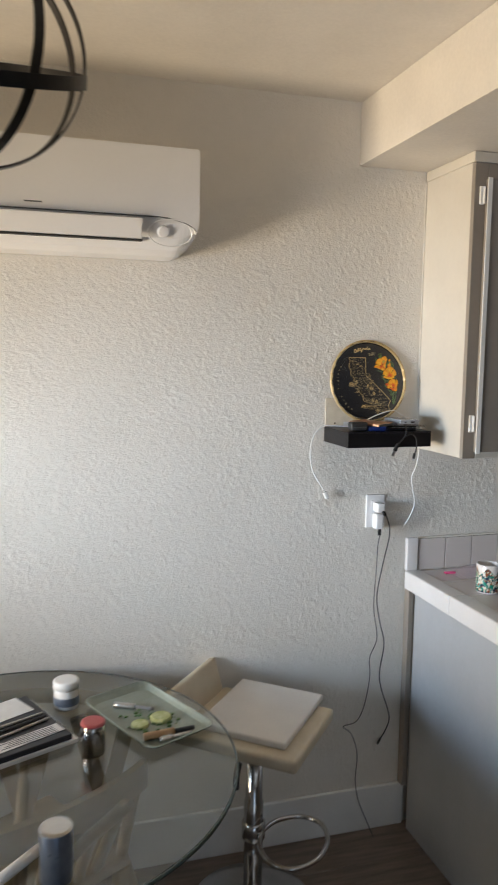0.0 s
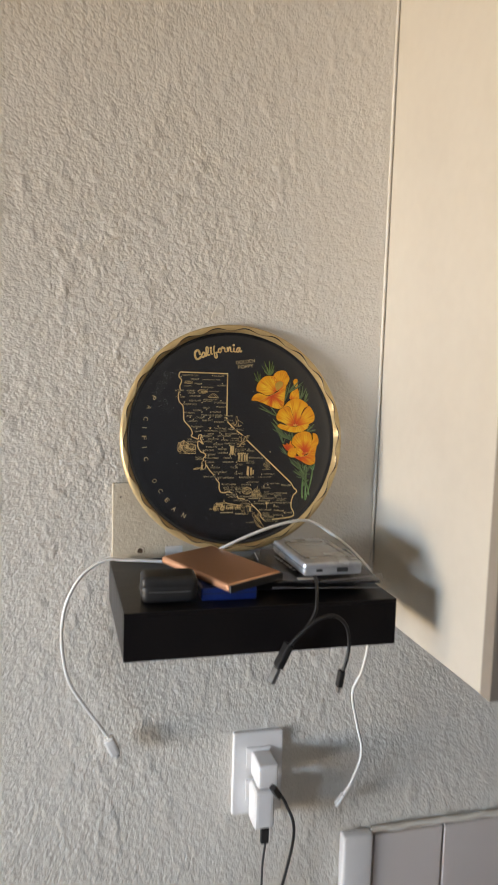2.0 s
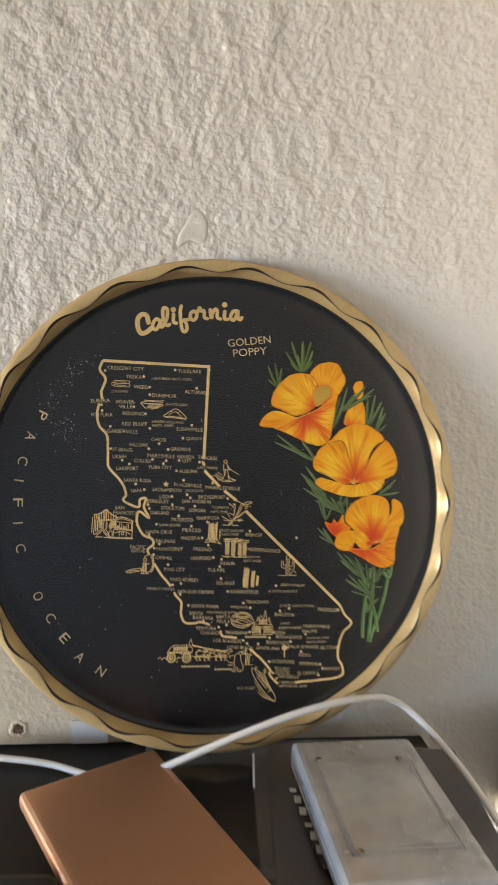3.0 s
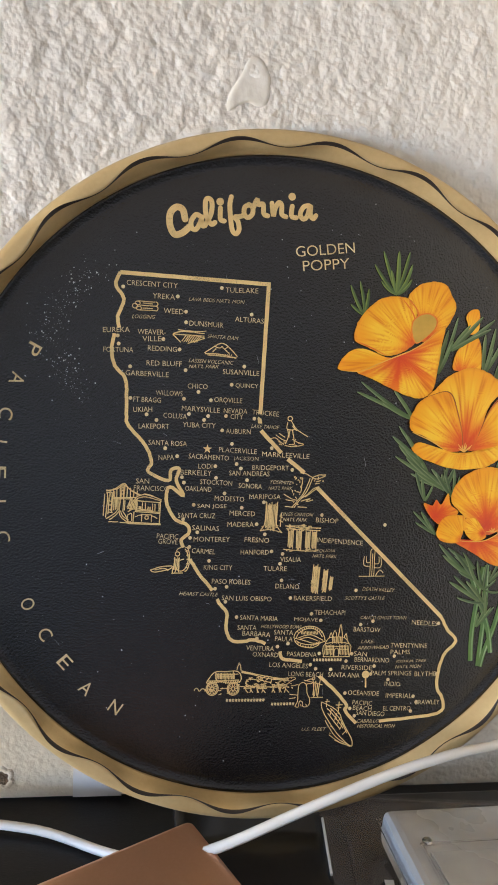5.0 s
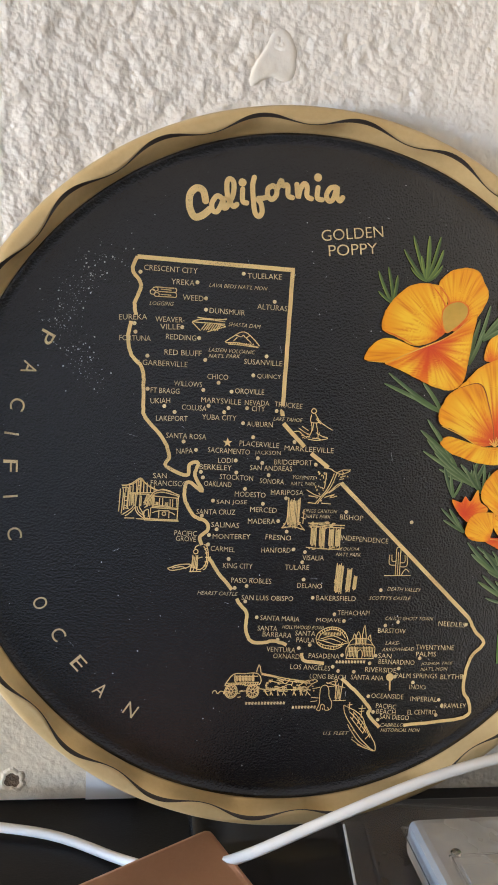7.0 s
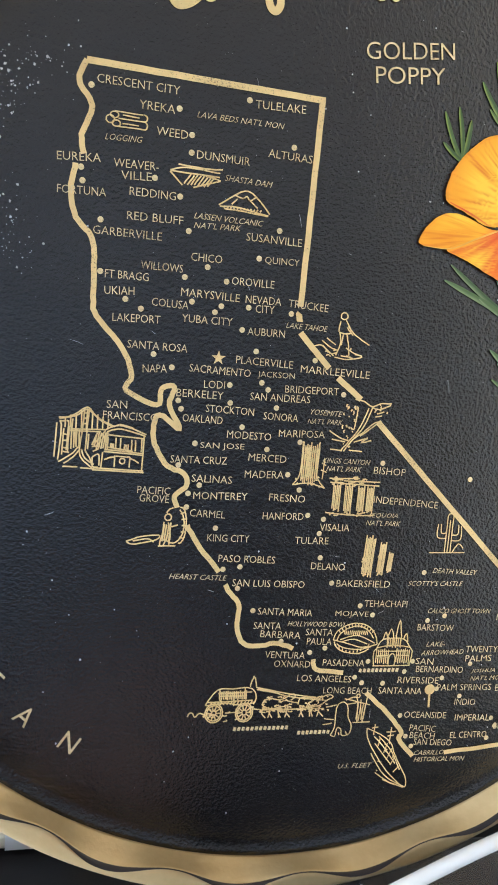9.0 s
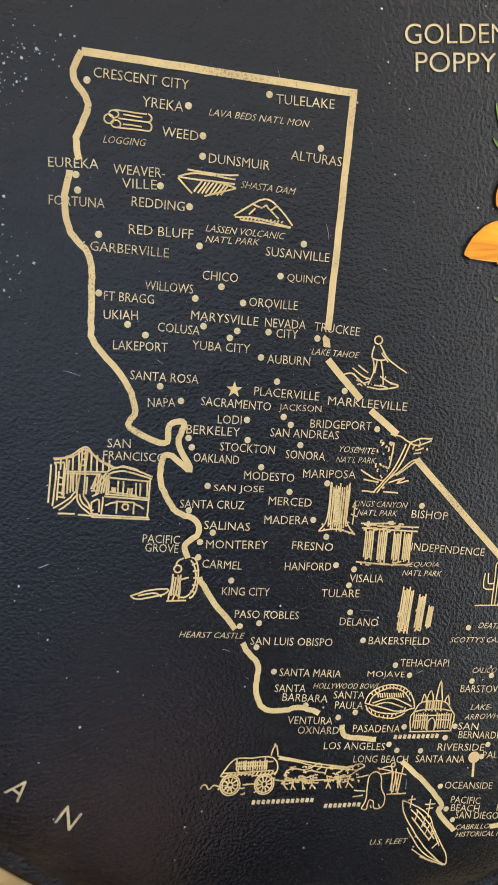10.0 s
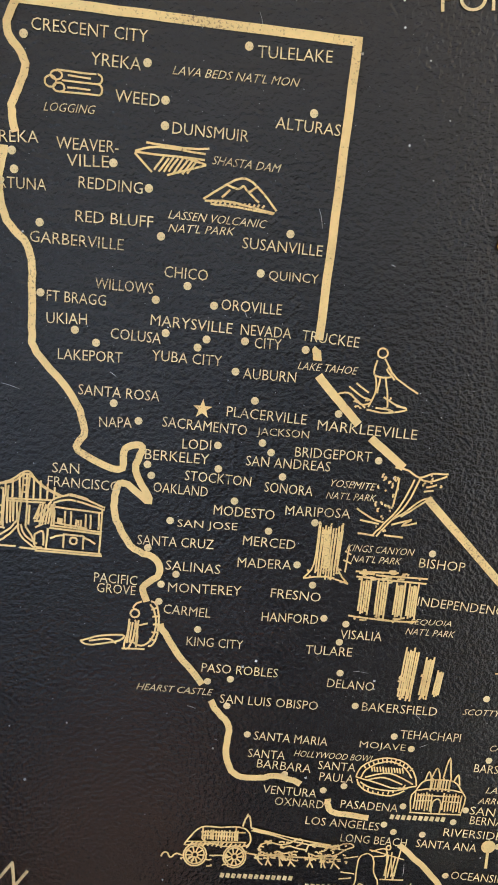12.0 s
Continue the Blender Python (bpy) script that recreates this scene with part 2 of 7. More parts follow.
def print_mat():
    """Mug decoration: patches of teal, brown, navy and cream."""
    m = bpy.data.materials.new("mug_decoration")
    m.use_nodes = True
    n, l = m.node_tree.nodes, m.node_tree.links
    b = n["Principled BSDF"]
    b.inputs["Roughness"].default_value = 0.2
    tc, v, no, mx = n.new("ShaderNodeTexCoord"), n.new("ShaderNodeTexVoronoi"), n.new("ShaderNodeTexNoise"), n.new("ShaderNodeVectorMath")
    no.inputs["Scale"].default_value, v.inputs["Scale"].default_value = 90, 150
    mx.operation = "MULTIPLY_ADD"
    mx.inputs[1].default_value = (0.03, 0.03, 0.03)
    l.new(tc.outputs["Object"], no.inputs["Vector"])
    l.new(no.outputs["Color"], mx.inputs[0])
    l.new(tc.outputs["Object"], mx.inputs[2])
    l.new(mx.outputs[0], v.inputs["Vector"])
    r = n.new("ShaderNodeValToRGB")
    r.color_ramp.interpolation = "CONSTANT"
    cols = [(0.0, (0.72, 0.66, 0.5)), (0.22, (0.02, 0.22, 0.16)), (0.38, (0.70, 0.68, 0.6)), (0.52, (0.25, 0.08, 0.04)), (0.66, (0.02, 0.03, 0.06)), (0.8, (0.10, 0.32, 0.28)), (0.9, (0.75, 0.72, 0.66))]
    while len(r.color_ramp.elements) < len(cols):
        r.color_ramp.elements.new(0.5)
    for e, (p, c) in zip(r.color_ramp.elements, cols):
        e.position, e.color = p, (*c, 1)
    l.new(v.outputs["Color"], r.inputs[0])
    l.new(r.outputs[0], b.inputs["Base Color"])
    return m


M_MUGPRINT = print_mat()


# ---- mesh helpers ----
def thing(name, m, label, category, group="", kind=""):
    ob = new(name)
    ob.matrix_world = m
    ob.empty_display_size = 0.05
    return tagged(ob, label, category, group, kind)


def link(name, bm, material, parent=None, label="", smooth=False):
    me = bpy.data.meshes.new(name)
    bm.to_mesh(me)
    bm.free()
    for mm in material if isinstance(material, (list, tuple)) else (material,):
        me.materials.append(mm)
    if smooth:
        for p in me.polygons:
            p.use_smooth = True
    ob = new(name, me)
    if parent:
        ob.parent = parent
    return tagged(ob, label)


def part(name, bm, material, parent, label="", smooth=False):
    return link(name, bm, material, parent, label, smooth)


def box(a, b, bevel=0.0, segments=2, bm=None):
    bm2 = bmesh.new()
    bmesh.ops.create_cube(bm2, size=1)
    for v in bm2.verts:
        v.co = Vector([(a[i] + b[i]) / 2 + v.co[i] * (b[i] - a[i]) for i in range(3)])
    if bevel:
        bmesh.ops.bevel(bm2, geom=bm2.edges[:], offset=bevel, segments=segments, affect="EDGES", profile=0.6)
    if bm is None:
        return bm2
    me = bpy.data.meshes.new("tmp")
    bm2.to_mesh(me)
    bm2.free()
    bm.from_mesh(me)
    bpy.data.meshes.remove(me)
    return bm


def lathe(profile, n=48, wave=None):
    """Turns (radius, height) points round z."""
    bm = bmesh.new()
    rings = []
    for r, z in profile:
        rings.append([bm.verts.new((r * math.cos(2 * math.pi * k / n), r * math.sin(2 * math.pi * k / n), z)) for k in range(n)] if r > 1e-6 else [bm.verts.new((0, 0, z))])
    for a, b in zip(rings, rings[1:]):
        for k in range(n):
            q = [a[k % len(a)], a[(k + 1) % len(a)], b[(k + 1) % len(b)], b[k % len(b)]]
            q = [v for i, v in enumerate(q) if v not in q[:i]]
            if len(q) > 2:
                bm.faces.new(q)
    return bm


def smooth_line(pts, steps=6, closed=False):
    p = [Vector(q) for q in pts]
    out, n = [], len(p)
    for i in range(n if closed else n - 1):
        g = (lambda k: p[k % n]) if closed else (lambda k: p[min(max(k, 0), n - 1)])
        a, b, c, d = g(i - 1), g(i), g(i + 1), g(i + 2)
        for s in range(steps):
            t = s / steps
            out.append(0.5 * (2 * b + (c - a) * t + (2 * a - 5 * b + 4 * c - d) * t * t + (3 * b - a - 3 * c + d) * t ** 3))
    if not closed:
        out.append(p[-1])
    return out


def tube(pts, radius, sides=8, steps=6, bm=None, closed=False):
    line = smooth_line(pts, steps, closed)
    bm = bm or bmesh.new()
    rings, side = [], None
    n = len(line)
    for i, q in enumerate(line):
        a, b = (line[(i - 1) % n], line[(i + 1) % n]) if closed else (line[max(i - 1, 0)], line[min(i + 1, n - 1)])
        d = (b - a).normalized()
        if side is None:
            side = d.orthogonal().normalized()
        side = (side - d * side.dot(d)).normalized()
        up = d.cross(side)
        rings.append([bm.verts.new(q + radius * (math.cos(2 * math.pi * k / sides) * side + math.sin(2 * math.pi * k / sides) * up)) for k in range(sides)])
    for a, b in zip(rings, rings[1:] + (rings[:1] if closed else [])):
        for k in range(sides):
            bm.faces.new((a[k], a[(k + 1) % sides], b[(k + 1) % sides], b[k]))
    if not closed:
        bm.faces.new(rings[0][::-1])
        bm.faces.new(rings[-1])
    return bm


def band(points, width, z, bm=None, taper=False):
    """A flat painted stroke along 2D points."""
    bm = bm or bmesh.new()
    p = [Vector((q[0], q[1])) for q in points]
    pairs = []
    for i, q in enumerate(p):
        d = (p[min(i + 1, len(p) - 1)] - p[max(i - 1, 0)])
        d = d.normalized() if d.length > 1e-9 else Vector((1, 0))
        k = 1.0
        if taper:
            k = 0.25 + 0.75 * math.sin(math.pi * (i + 0.5) / len(p))
        nrm = Vector((-d.y, d.x)) * width / 2 * k
        pairs.append((bm.verts.new((q.x + nrm.x, q.y + nrm.y, z)), bm.verts.new((q.x - nrm.x, q.y - nrm.y, z))))
    for a, b in zip(pairs, pairs[1:]):
        bm.faces.new((a[0], a[1], b[1], b[0]))
    return bm


def blot(points, z, bm=None):
    """A flat painted shape with a smooth outline."""
    bm = bm or bmesh.new()
    line = smooth_line([(x, y, 0) for x, y in points], 5, True)
    f = bm.faces.new([bm.verts.new((q.x, q.y, z)) for q in line])
    f.normal_update()
    if f.normal.z < 0:
        f.normal_flip()
    bmesh.ops.triangulate(bm, faces=[f])
    return bm


def disc(x, y, r, z, bm=None, n=12):
    bm = bm or bmesh.new()
    bm.faces.new([bm.verts.new((x + r * math.cos(2 * math.pi * k / n), y + r * math.sin(2 * math.pi * k / n), z)) for k in range(n)])
    return bm


# ---- the room ----
X0, X1, Y0, YW, CEIL, SOFFIT = -1.6, 4.2, -3.4, 2.56, 2.585, 2.381
SOFF_X = 1.543


def lattice(u, v, seed, cell_u, cell_v):
    """Smooth noise on a plane, about -1 to 1."""
    rng = np.random.RandomState(seed)
    g = rng.rand(97, 97) * 2 - 1
    a, b = u / cell_u, v / cell_v
    i, j = np.floor(a).astype(int), np.floor(b).astype(int)
    fa, fb = a - i, b - j
    fa, fb = fa * fa * (3 - 2 * fa), fb * fb * (3 - 2 * fb)
    i, j, k, m = i % 97, j % 97, (i + 1) % 97, (j + 1) % 97
    return (g[i, j] * (1 - fa) + g[k, j] * fa) * (1 - fb) + (g[i, m] * (1 - fa) + g[k, m] * fa) * fb


def stucco_wall():
    """North wall: a solid wall with a hand-trowelled relief on its room side, finest round the shelf."""
    def steps(*spans):
        return np.concatenate([np.arange(a, b, d) for a, b, d in spans] + [[spans[-1][1]]])
    xs = steps((X0, 0.2, 0.04), (0.2, 1.36, 0.0038), (1.36, 1.80, 0.0014), (1.80, 2.4, 0.0038), (2.4, X1, 0.04))
    zs = steps((0.0, 0.15, 0.02), (0.15, 1.48, 0.0038), (1.48, 2.02, 0.0014), (2.02, 2.50, 0.0038), (2.50, CEIL, 0.02))
    gx, gz = np.meshgrid(xs, zs, indexing="ij")
    def turned(deg):
        c, d = math.cos(radians(deg)), math.sin(radians(deg))
        return gx * c + gz * d + 7.3, gz * c - gx * d + 5.1
    (u, v), (p, q), (r, t) = turned(12), turned(-33), turned(58)
    wu, wv = 0.0045 * lattice(p, q, 5, 0.013, 0.013), 0.0045 * lattice(p, q, 7, 0.014, 0.012)
    small = lattice(u + wu, v + wv, 1, 0.0060, 0.0072)
    lump = 0.6 * lattice(u + wu, v - wv, 3, 0.012, 0.017) + 0.4 * lattice(r + wv, t, 8, 0.010, 0.013)
    worm = np.exp(-(lattice(p + wv, q + wu, 9, 0.0085, 0.0085) / 0.16) ** 2)
    big = lattice(u, v, 6, 0.05, 0.07)
    n3 = lattice(u, v, 13, 0.012, 0.015)
    amp = 0.85 + 0.30 * lattice(u, v, 4, 0.13, 0.17)
    # lumps and drops of plaster, thin ridges between them, and a fine grain where it is seen close
    h = big * 0.00020 + np.clip(lump - 0.12, 0, 0.55) * (0.0014 + 0.0009 / (1 + np.exp(-(gx - 1.25) / 0.06))) + worm * 0.00018 + small * 0.00026
    near = 1 / (1 + np.exp(-(gx - 1.40) / 0.02)) / (1 + np.exp((gx - 1.77) / 0.01)) / (1 + np.exp(-(gz - 1.50) / 0.01)) / (1 + np.exp((gz - 1.98) / 0.02))
    h = h * (1 - 0.15 * near) + near * 0.00044 * lattice(p + 0.5 * wu, q - 0.5 * wv, 2, 0.0031, 0.0034)
    calm = 1 / (1 + np.exp(-(gx - 1.645 + 0.02 * n3) / 0.012)) / (1 + np.exp((gz - 1.815 + 0.03 * n3) / 0.014)) / (1 + np.exp(-(gz - 1.44) / 0.01))
    h = h * amp * (1 - 0.85 * calm) * (gz < CEIL - 0.01)
    y = YW - h
    nx, nz = gx.shape
    verts = np.stack([gx, y, gz], -1).reshape(-1, 3)
    idx = np.arange(nx * nz).reshape(nx, nz)
    quads = np.stack([idx[:-1, :-1], idx[1:, :-1], idx[1:, 1:], idx[:-1, 1:]], -1).reshape(-1, 4)
    back = np.array([(X0, YW + 0.12, 0), (X1, YW + 0.12, 0), (X1, YW + 0.12, CEIL), (X0, YW + 0.12, CEIL)])
    nb = len(verts)
    c = [idx[0, 0], idx[-1, 0], idx[-1, -1], idx[0, -1]]
    extra = [(nb, nb + 3, nb + 2, nb + 1)] + [(c[i], nb + i, nb + (i + 1) % 4, c[(i + 1) % 4]) for i in range(4)]
    faces = np.concatenate([quads, np.array(extra)])
    me = bpy.data.meshes.new("wall_north")
    allv = np.concatenate([verts, back])
    me.vertices.add(len(allv))
    me.vertices.foreach_set("co", allv.ravel())
    me.loops.add(faces.size)
    me.loops.foreach_set("vertex_index", faces.ravel())
    me.polygons.add(len(faces))
    me.polygons.foreach_set("loop_start", np.arange(0, faces.size, 4))
    me.update(calc_edges=True)
    me.polygons.foreach_set("use_smooth", np.arange(len(faces)) < len(quads))
    me.materials.append(M_WALL)
    return tagged(new("wall_north", me), "cream painted wall with a hand-trowelled relief", "wall", kind="structure")


stucco_wall()


def slab(name, a, b, material, label, category):
    return tagged(link(name, box(a, b), material), label, category, kind="structure")


def holed(name, axis, at, thick, lo, hi, hole, label, material):
    """A wall with one opening: four blocks round it, joined in one mesh."""
    bm = bmesh.new()
    (p0, p1), (q0, q1) = hole
    for s0, s1, z0, z1 in ((lo, p0, 0, CEIL), (p1, hi, 0, CEIL), (p0, p1, 0, q0), (p0, p1, q1, CEIL)):
        if z1 - z0 < 0.001:
            continue
        a, b = ((at, s0, z0), (at + thick, s1, z1)) if axis == "x" else ((s0, at, z0), (s1, at + thick, z1))
        box(a, b, bm=bm)
    return tagged(link(name, bm, material), label, "wall", kind="structure")


holed("wall_west", "x", X0 - 0.12, 0.12, Y0, YW, (WIN_Y, WIN_Z), "cream painted wall with a wide window opening", M_WALL)
# south and east walls are unseen; their dark tan holds down the room's fill
holed("wall_south", "y", Y0 - 0.12, 0.12, X0, X1, (DOOR_X, (0, 2.05)), "unseen wall with a patio door opening, dark tan to cut bounced light", M_TAN)
slab("wall_east", (X1, Y0, 0), (X1 + 0.12, YW, CEIL), M_TAN, "unseen closing wall, dark tan to cut bounced light", "wall")
slab("ceiling", (X0 - 0.12, Y0 - 0.12, CEIL), (X1 + 0.12, YW + 0.12, CEIL + 0.1), M_CEIL, "cream textured ceiling", "ceiling")
slab("ceiling_soffit", (SOFF_X, Y0 + 0.002, SOFFIT), (X1 - 0.002, YW - 0.001, CEIL - 0.002), M_CEIL, "lowered cream ceiling over the kitchen", "soffit")
slab("ground", (-60, -60, -0.3), (60, 60, -0.16), M_GROUND, "dry pale ground outside", "ground")
floor = slab("floor", (X0 - 0.12, Y0 - 0.12, -0.15), (X1 + 0.12, YW + 0.12, -0.012), M_PLANK, "grey-brown wood plank floor", "floor")


def opening_frame(name, axis, at, p, q, label):
    w = thing(name, Matrix.Identity(4), label, "window", kind="structure")
    t = 0.05
    for n2, (a, b) in {"window_frame": ((p[0], q[0]), (p[1], q[0] + t)), "window_frame.001": ((p[0], q[1] - t), (p[1], q[1])), "window_frame.002": ((p[0], q[0] + t), (p[0] + t, q[1] - t)), "window_frame.003": ((p[1] - t, q[0] + t), (p[1], q[1] - t)), "mullion": (((p[0] + p[1]) / 2 - 0.025, q[0] + t), ((p[0] + p[1]) / 2 + 0.025, q[1] - t))}.items():
        lo, hi = ((at - 0.05, a[0], a[1]), (at, b[0], b[1])) if axis == "x" else ((a[0], at - 0.05, a[1]), (b[0], at, b[1]))
        part(n2.split(".")[0], box(lo, hi, 0.004), M_TRIM, w)
    return w


opening_frame("window_1", "x", X0 - 0.04, WIN_Y, WIN_Z, "white framed window with two panes")
opening_frame("door_1", "y", Y0 - 0.04, DOOR_X, (0.0, 2.05), "white framed glass patio door")


def baseboard(name, x0, x1):
    bm = box((x0, YW - 0.016, 0), (x1, YW - 0.002, 0.165), 0.004, 2)
    return tagged(link(name, bm, M_TRIM), "white painted baseboard", "baseboard", kind="structure")


baseboard("baseboard", X0 + 0.002, 1.788)


# ---- kitchen units ----
def upper_cabinet():
    x0, x1, yf, z0, z1 = 1.796, 2.70, 2.262, 1.427, SOFFIT - 0.002
    cab = thing("upper_cabinet", Matrix.Translation((0, 0, 0)), "grey painted wall cabinet under the soffit with closed doors", "cabinet")
    body = part("body", box((x0, yf + 0.018, z0), (x1, YW - 0.004, z1 - 0.03), 0.002), M_CAB, cab)
    part("top_filler", box((x0 - 0.004, yf + 0.002, z1 - 0.032), (x1, YW - 0.006, z1), 0.002), M_CAB, cab)
    part("scribe_moulding", box((x0 - 0.004, YW - 0.005, z0 + 0.002), (x0 - 0.0005, YW - 0.0005, z1 - 0.035), 0.0015, 3), M_WALL, cab, "cream scribe moulding", smooth=True)
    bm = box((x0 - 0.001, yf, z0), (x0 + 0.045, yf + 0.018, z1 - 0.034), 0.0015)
    part("stile", bm, M_CAB_SHADED, cab, "face-frame stile with shade put into its paint")
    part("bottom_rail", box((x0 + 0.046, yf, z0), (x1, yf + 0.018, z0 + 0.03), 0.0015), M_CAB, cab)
    part("top_rail", box((x0 + 0.046, yf, z1 - 0.10), (x1, yf + 0.018, z1 - 0.034), 0.0015), M_CAB_SHADED, cab)
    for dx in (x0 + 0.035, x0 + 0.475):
        d = part("door", box((dx, yf - 0.020, z0 + 0.022), (dx + 0.43, yf - 0.003, z1 - 0.085), 0.0035, 3), M_CAB_SHADED, cab)
        part("door_edge", box((dx - 0.004, yf - 0.0245, z0 + 0.018), (dx + 0.012, yf - 0.0205, z1 - 0.081), 0.0015), M_TRIM, d)
        for hz in (z0 + 0.085, z1 - 0.16):
            h = part("hinge", box((dx - 0.020, yf - 0.008, hz), (dx - 0.005, yf - 0.001, hz + 0.055), 0.0025), M_TRIM, d, "white painted hinge")
            part("hinge_pin", tube([(dx - 0.007, yf - 0.010, hz + 0.002), (dx - 0.007, yf - 0.010, hz + 0.053)], 0.0035, 8, 2), M_TRIM, d)
    return cab


upper_cabinet()


def base_cabinet():
    x0, x1, yf, z1 = 1.775, 2.70, 1.935, 0.915
    cab = thing("base_cabinet", Matrix.Identity(4), "base cabinet with a plain end panel, cool shade in its grey colour", "cabinet")
    part("end_panel", box((x0 + 0.014, yf + 0.018, 0.0), (x0 + 0.02, 2.515, z1), 0.0015), M_CAB_COOL, cab)
    # the strip gets less light; its dark colour carries that
    part("scribe_strip", box((x0 - 0.006, 2.522, 0.166), (x0 + 0.016, YW - 0.004, z1), 0.001), M_CAB_SHADED, cab, "scribe strip coloured dark for its weaker light")
    part("body", box((x0 + 0.021, yf + 0.02, 0.09), (x1, 2.50, z1)), M_CAB_COOL, cab)
    part("stile", box((x0 - 0.001, yf, 0.0), (x0 + 0.045, yf + 0.018, z1), 0.0015), M_CAB_COOL, cab)
    part("rail", box((x0 + 0.046, yf, 0.72), (x1, yf + 0.018, z1), 0.0015), M_CAB_COOL, cab)
    dr = part("drawer_front", box((x0 + 0.03, yf - 0.02, 0.765), (x0 + 0.48, yf - 0.002, 0.895), 0.004, 3), M_CAB_SHADED, cab)
    part("drawer_edge", box((x0 + 0.027, yf - 0.0245, 0.762), (x0 + 0.040, yf - 0.0205, 0.898), 0.0015), M_TRIM, dr)
    d = part("door", box((x0 + 0.03, yf - 0.02, 0.11), (x0 + 0.48, yf - 0.002, 0.735), 0.004, 3), M_CAB_SHADED, cab)
    part("door_edge", box((x0 + 0.027, yf - 0.0245, 0.107), (x0 + 0.040, yf - 0.0205, 0.738), 0.0015), M_TRIM, d)
    for hz in (0.17, 0.64):
        part("hinge", box((x0 + 0.010, yf - 0.008, hz), (x0 + 0.026, yf - 0.001, hz + 0.055), 0.0025), M_TRIM, d, "white painted hinge")
    return cab


base_cabinet()


def tiled_worktop():
    """Worktop with square tiles, rounded edge tiles whitened for the light on them, and a backsplash row."""
    x0, x1, yf, zt = 1.760, 2.70, 1.900, 0.979
    top = thing("tiled_worktop", Matrix.Identity(4), "pale glazed tile worktop with rounded edge tiles whitened as if lit", "worktop")
    part("mortar_bed", box((x0 + 0.012, yf + 0.012, 0.917), (x1, YW - 0.012, zt - 0.0035)), M_GROUT, top)
    pitch, joint = 0.1105, 0.0032
    tx0, ty1 = x0 + 0.0675, YW - 0.014
    me = None
    k = 0
    xs = [tx0 + i * pitch for i in range(8)]
    ys = [ty1 - (j + 1) * 0.1505 for j in range(4)]
    for x in xs:
        for y in ys:
            if me is None:
                ob = part("tile", box((0, 0, -0.006), (pitch - joint, 0.1505 - joint, 0), 0.0016, 2), M_TILE, top)
                me = ob.data
            else:
                ob = new("tile", me)
                ob.parent = top
            ob.location = (x, y, zt - 0.0004 * (k % 3))
            k += 1
    # edge tiles along the open end and the front
    n = 2
    step = (YW - 0.014 - yf - 0.05) / n
    for i in range(n):
        y0 = yf + 0.05 + i * step
        part("edge_tile", box((x0, y0 + 0.0003, zt - 0.064), (x0 + 0.0645, y0 + step - 0.0003, zt + 0.003), 0.007, 4), M_TILE_LIT, top, smooth=True)
    part("corner_tile", box((x0, yf, zt - 0.064), (x0 + 0.0655, yf + 0.0485, zt + 0.003), 0.008, 4), M_TILE_LIT, top, smooth=True)
    for i in range(5):
        a = x0 + 0.068 + i * 0.165
        part("edge_tile", box((a, yf, zt - 0.064), (a + 0.163, yf + 0.040, zt + 0.003), 0.007, 4), M_TILE_LIT, top, smooth=True)
    # backsplash
    bz0, bz1 = zt + 0.002, zt + 0.116
    part("backsplash_bed", box((x0 + 0.010, YW - 0.0105, bz0), (x1, YW - 0.0035, bz1 - 0.002)), M_GROUT, top)
    part("end_trim_tile", box((x0 + 0.004, YW - 0.022, bz0), (x0 + 0.050, YW - 0.0036, bz1 + 0.006), 0.005, 3), M_TILE_LIT, top, smooth=True)
    bme = None
    for i in range(8):
        if bme is None:
            ob = part("backsplash_tile", box((0, -0.0065, 0), (pitch - joint, 0, bz1 - bz0), 0.0018, 2), M_TILE, top)
            bme = ob.data
        else:
            ob = new("backsplash_tile", bme)
            ob.parent = top
        ob.location = (x0 + 0.0535 + i * pitch, YW - 0.0105 - 0.0004 * (i % 2), bz0)
    part("caulk_line", tube([(x0 + 0.05 + 0.02 * i, YW - 0.010, bz1 + 0.004 + 0.0012 * math.sin(i * 2.3)) for i in range(44)], 0.0045, 6, 1), M_SMOOTH, top)
    return top


tiled_worktop()


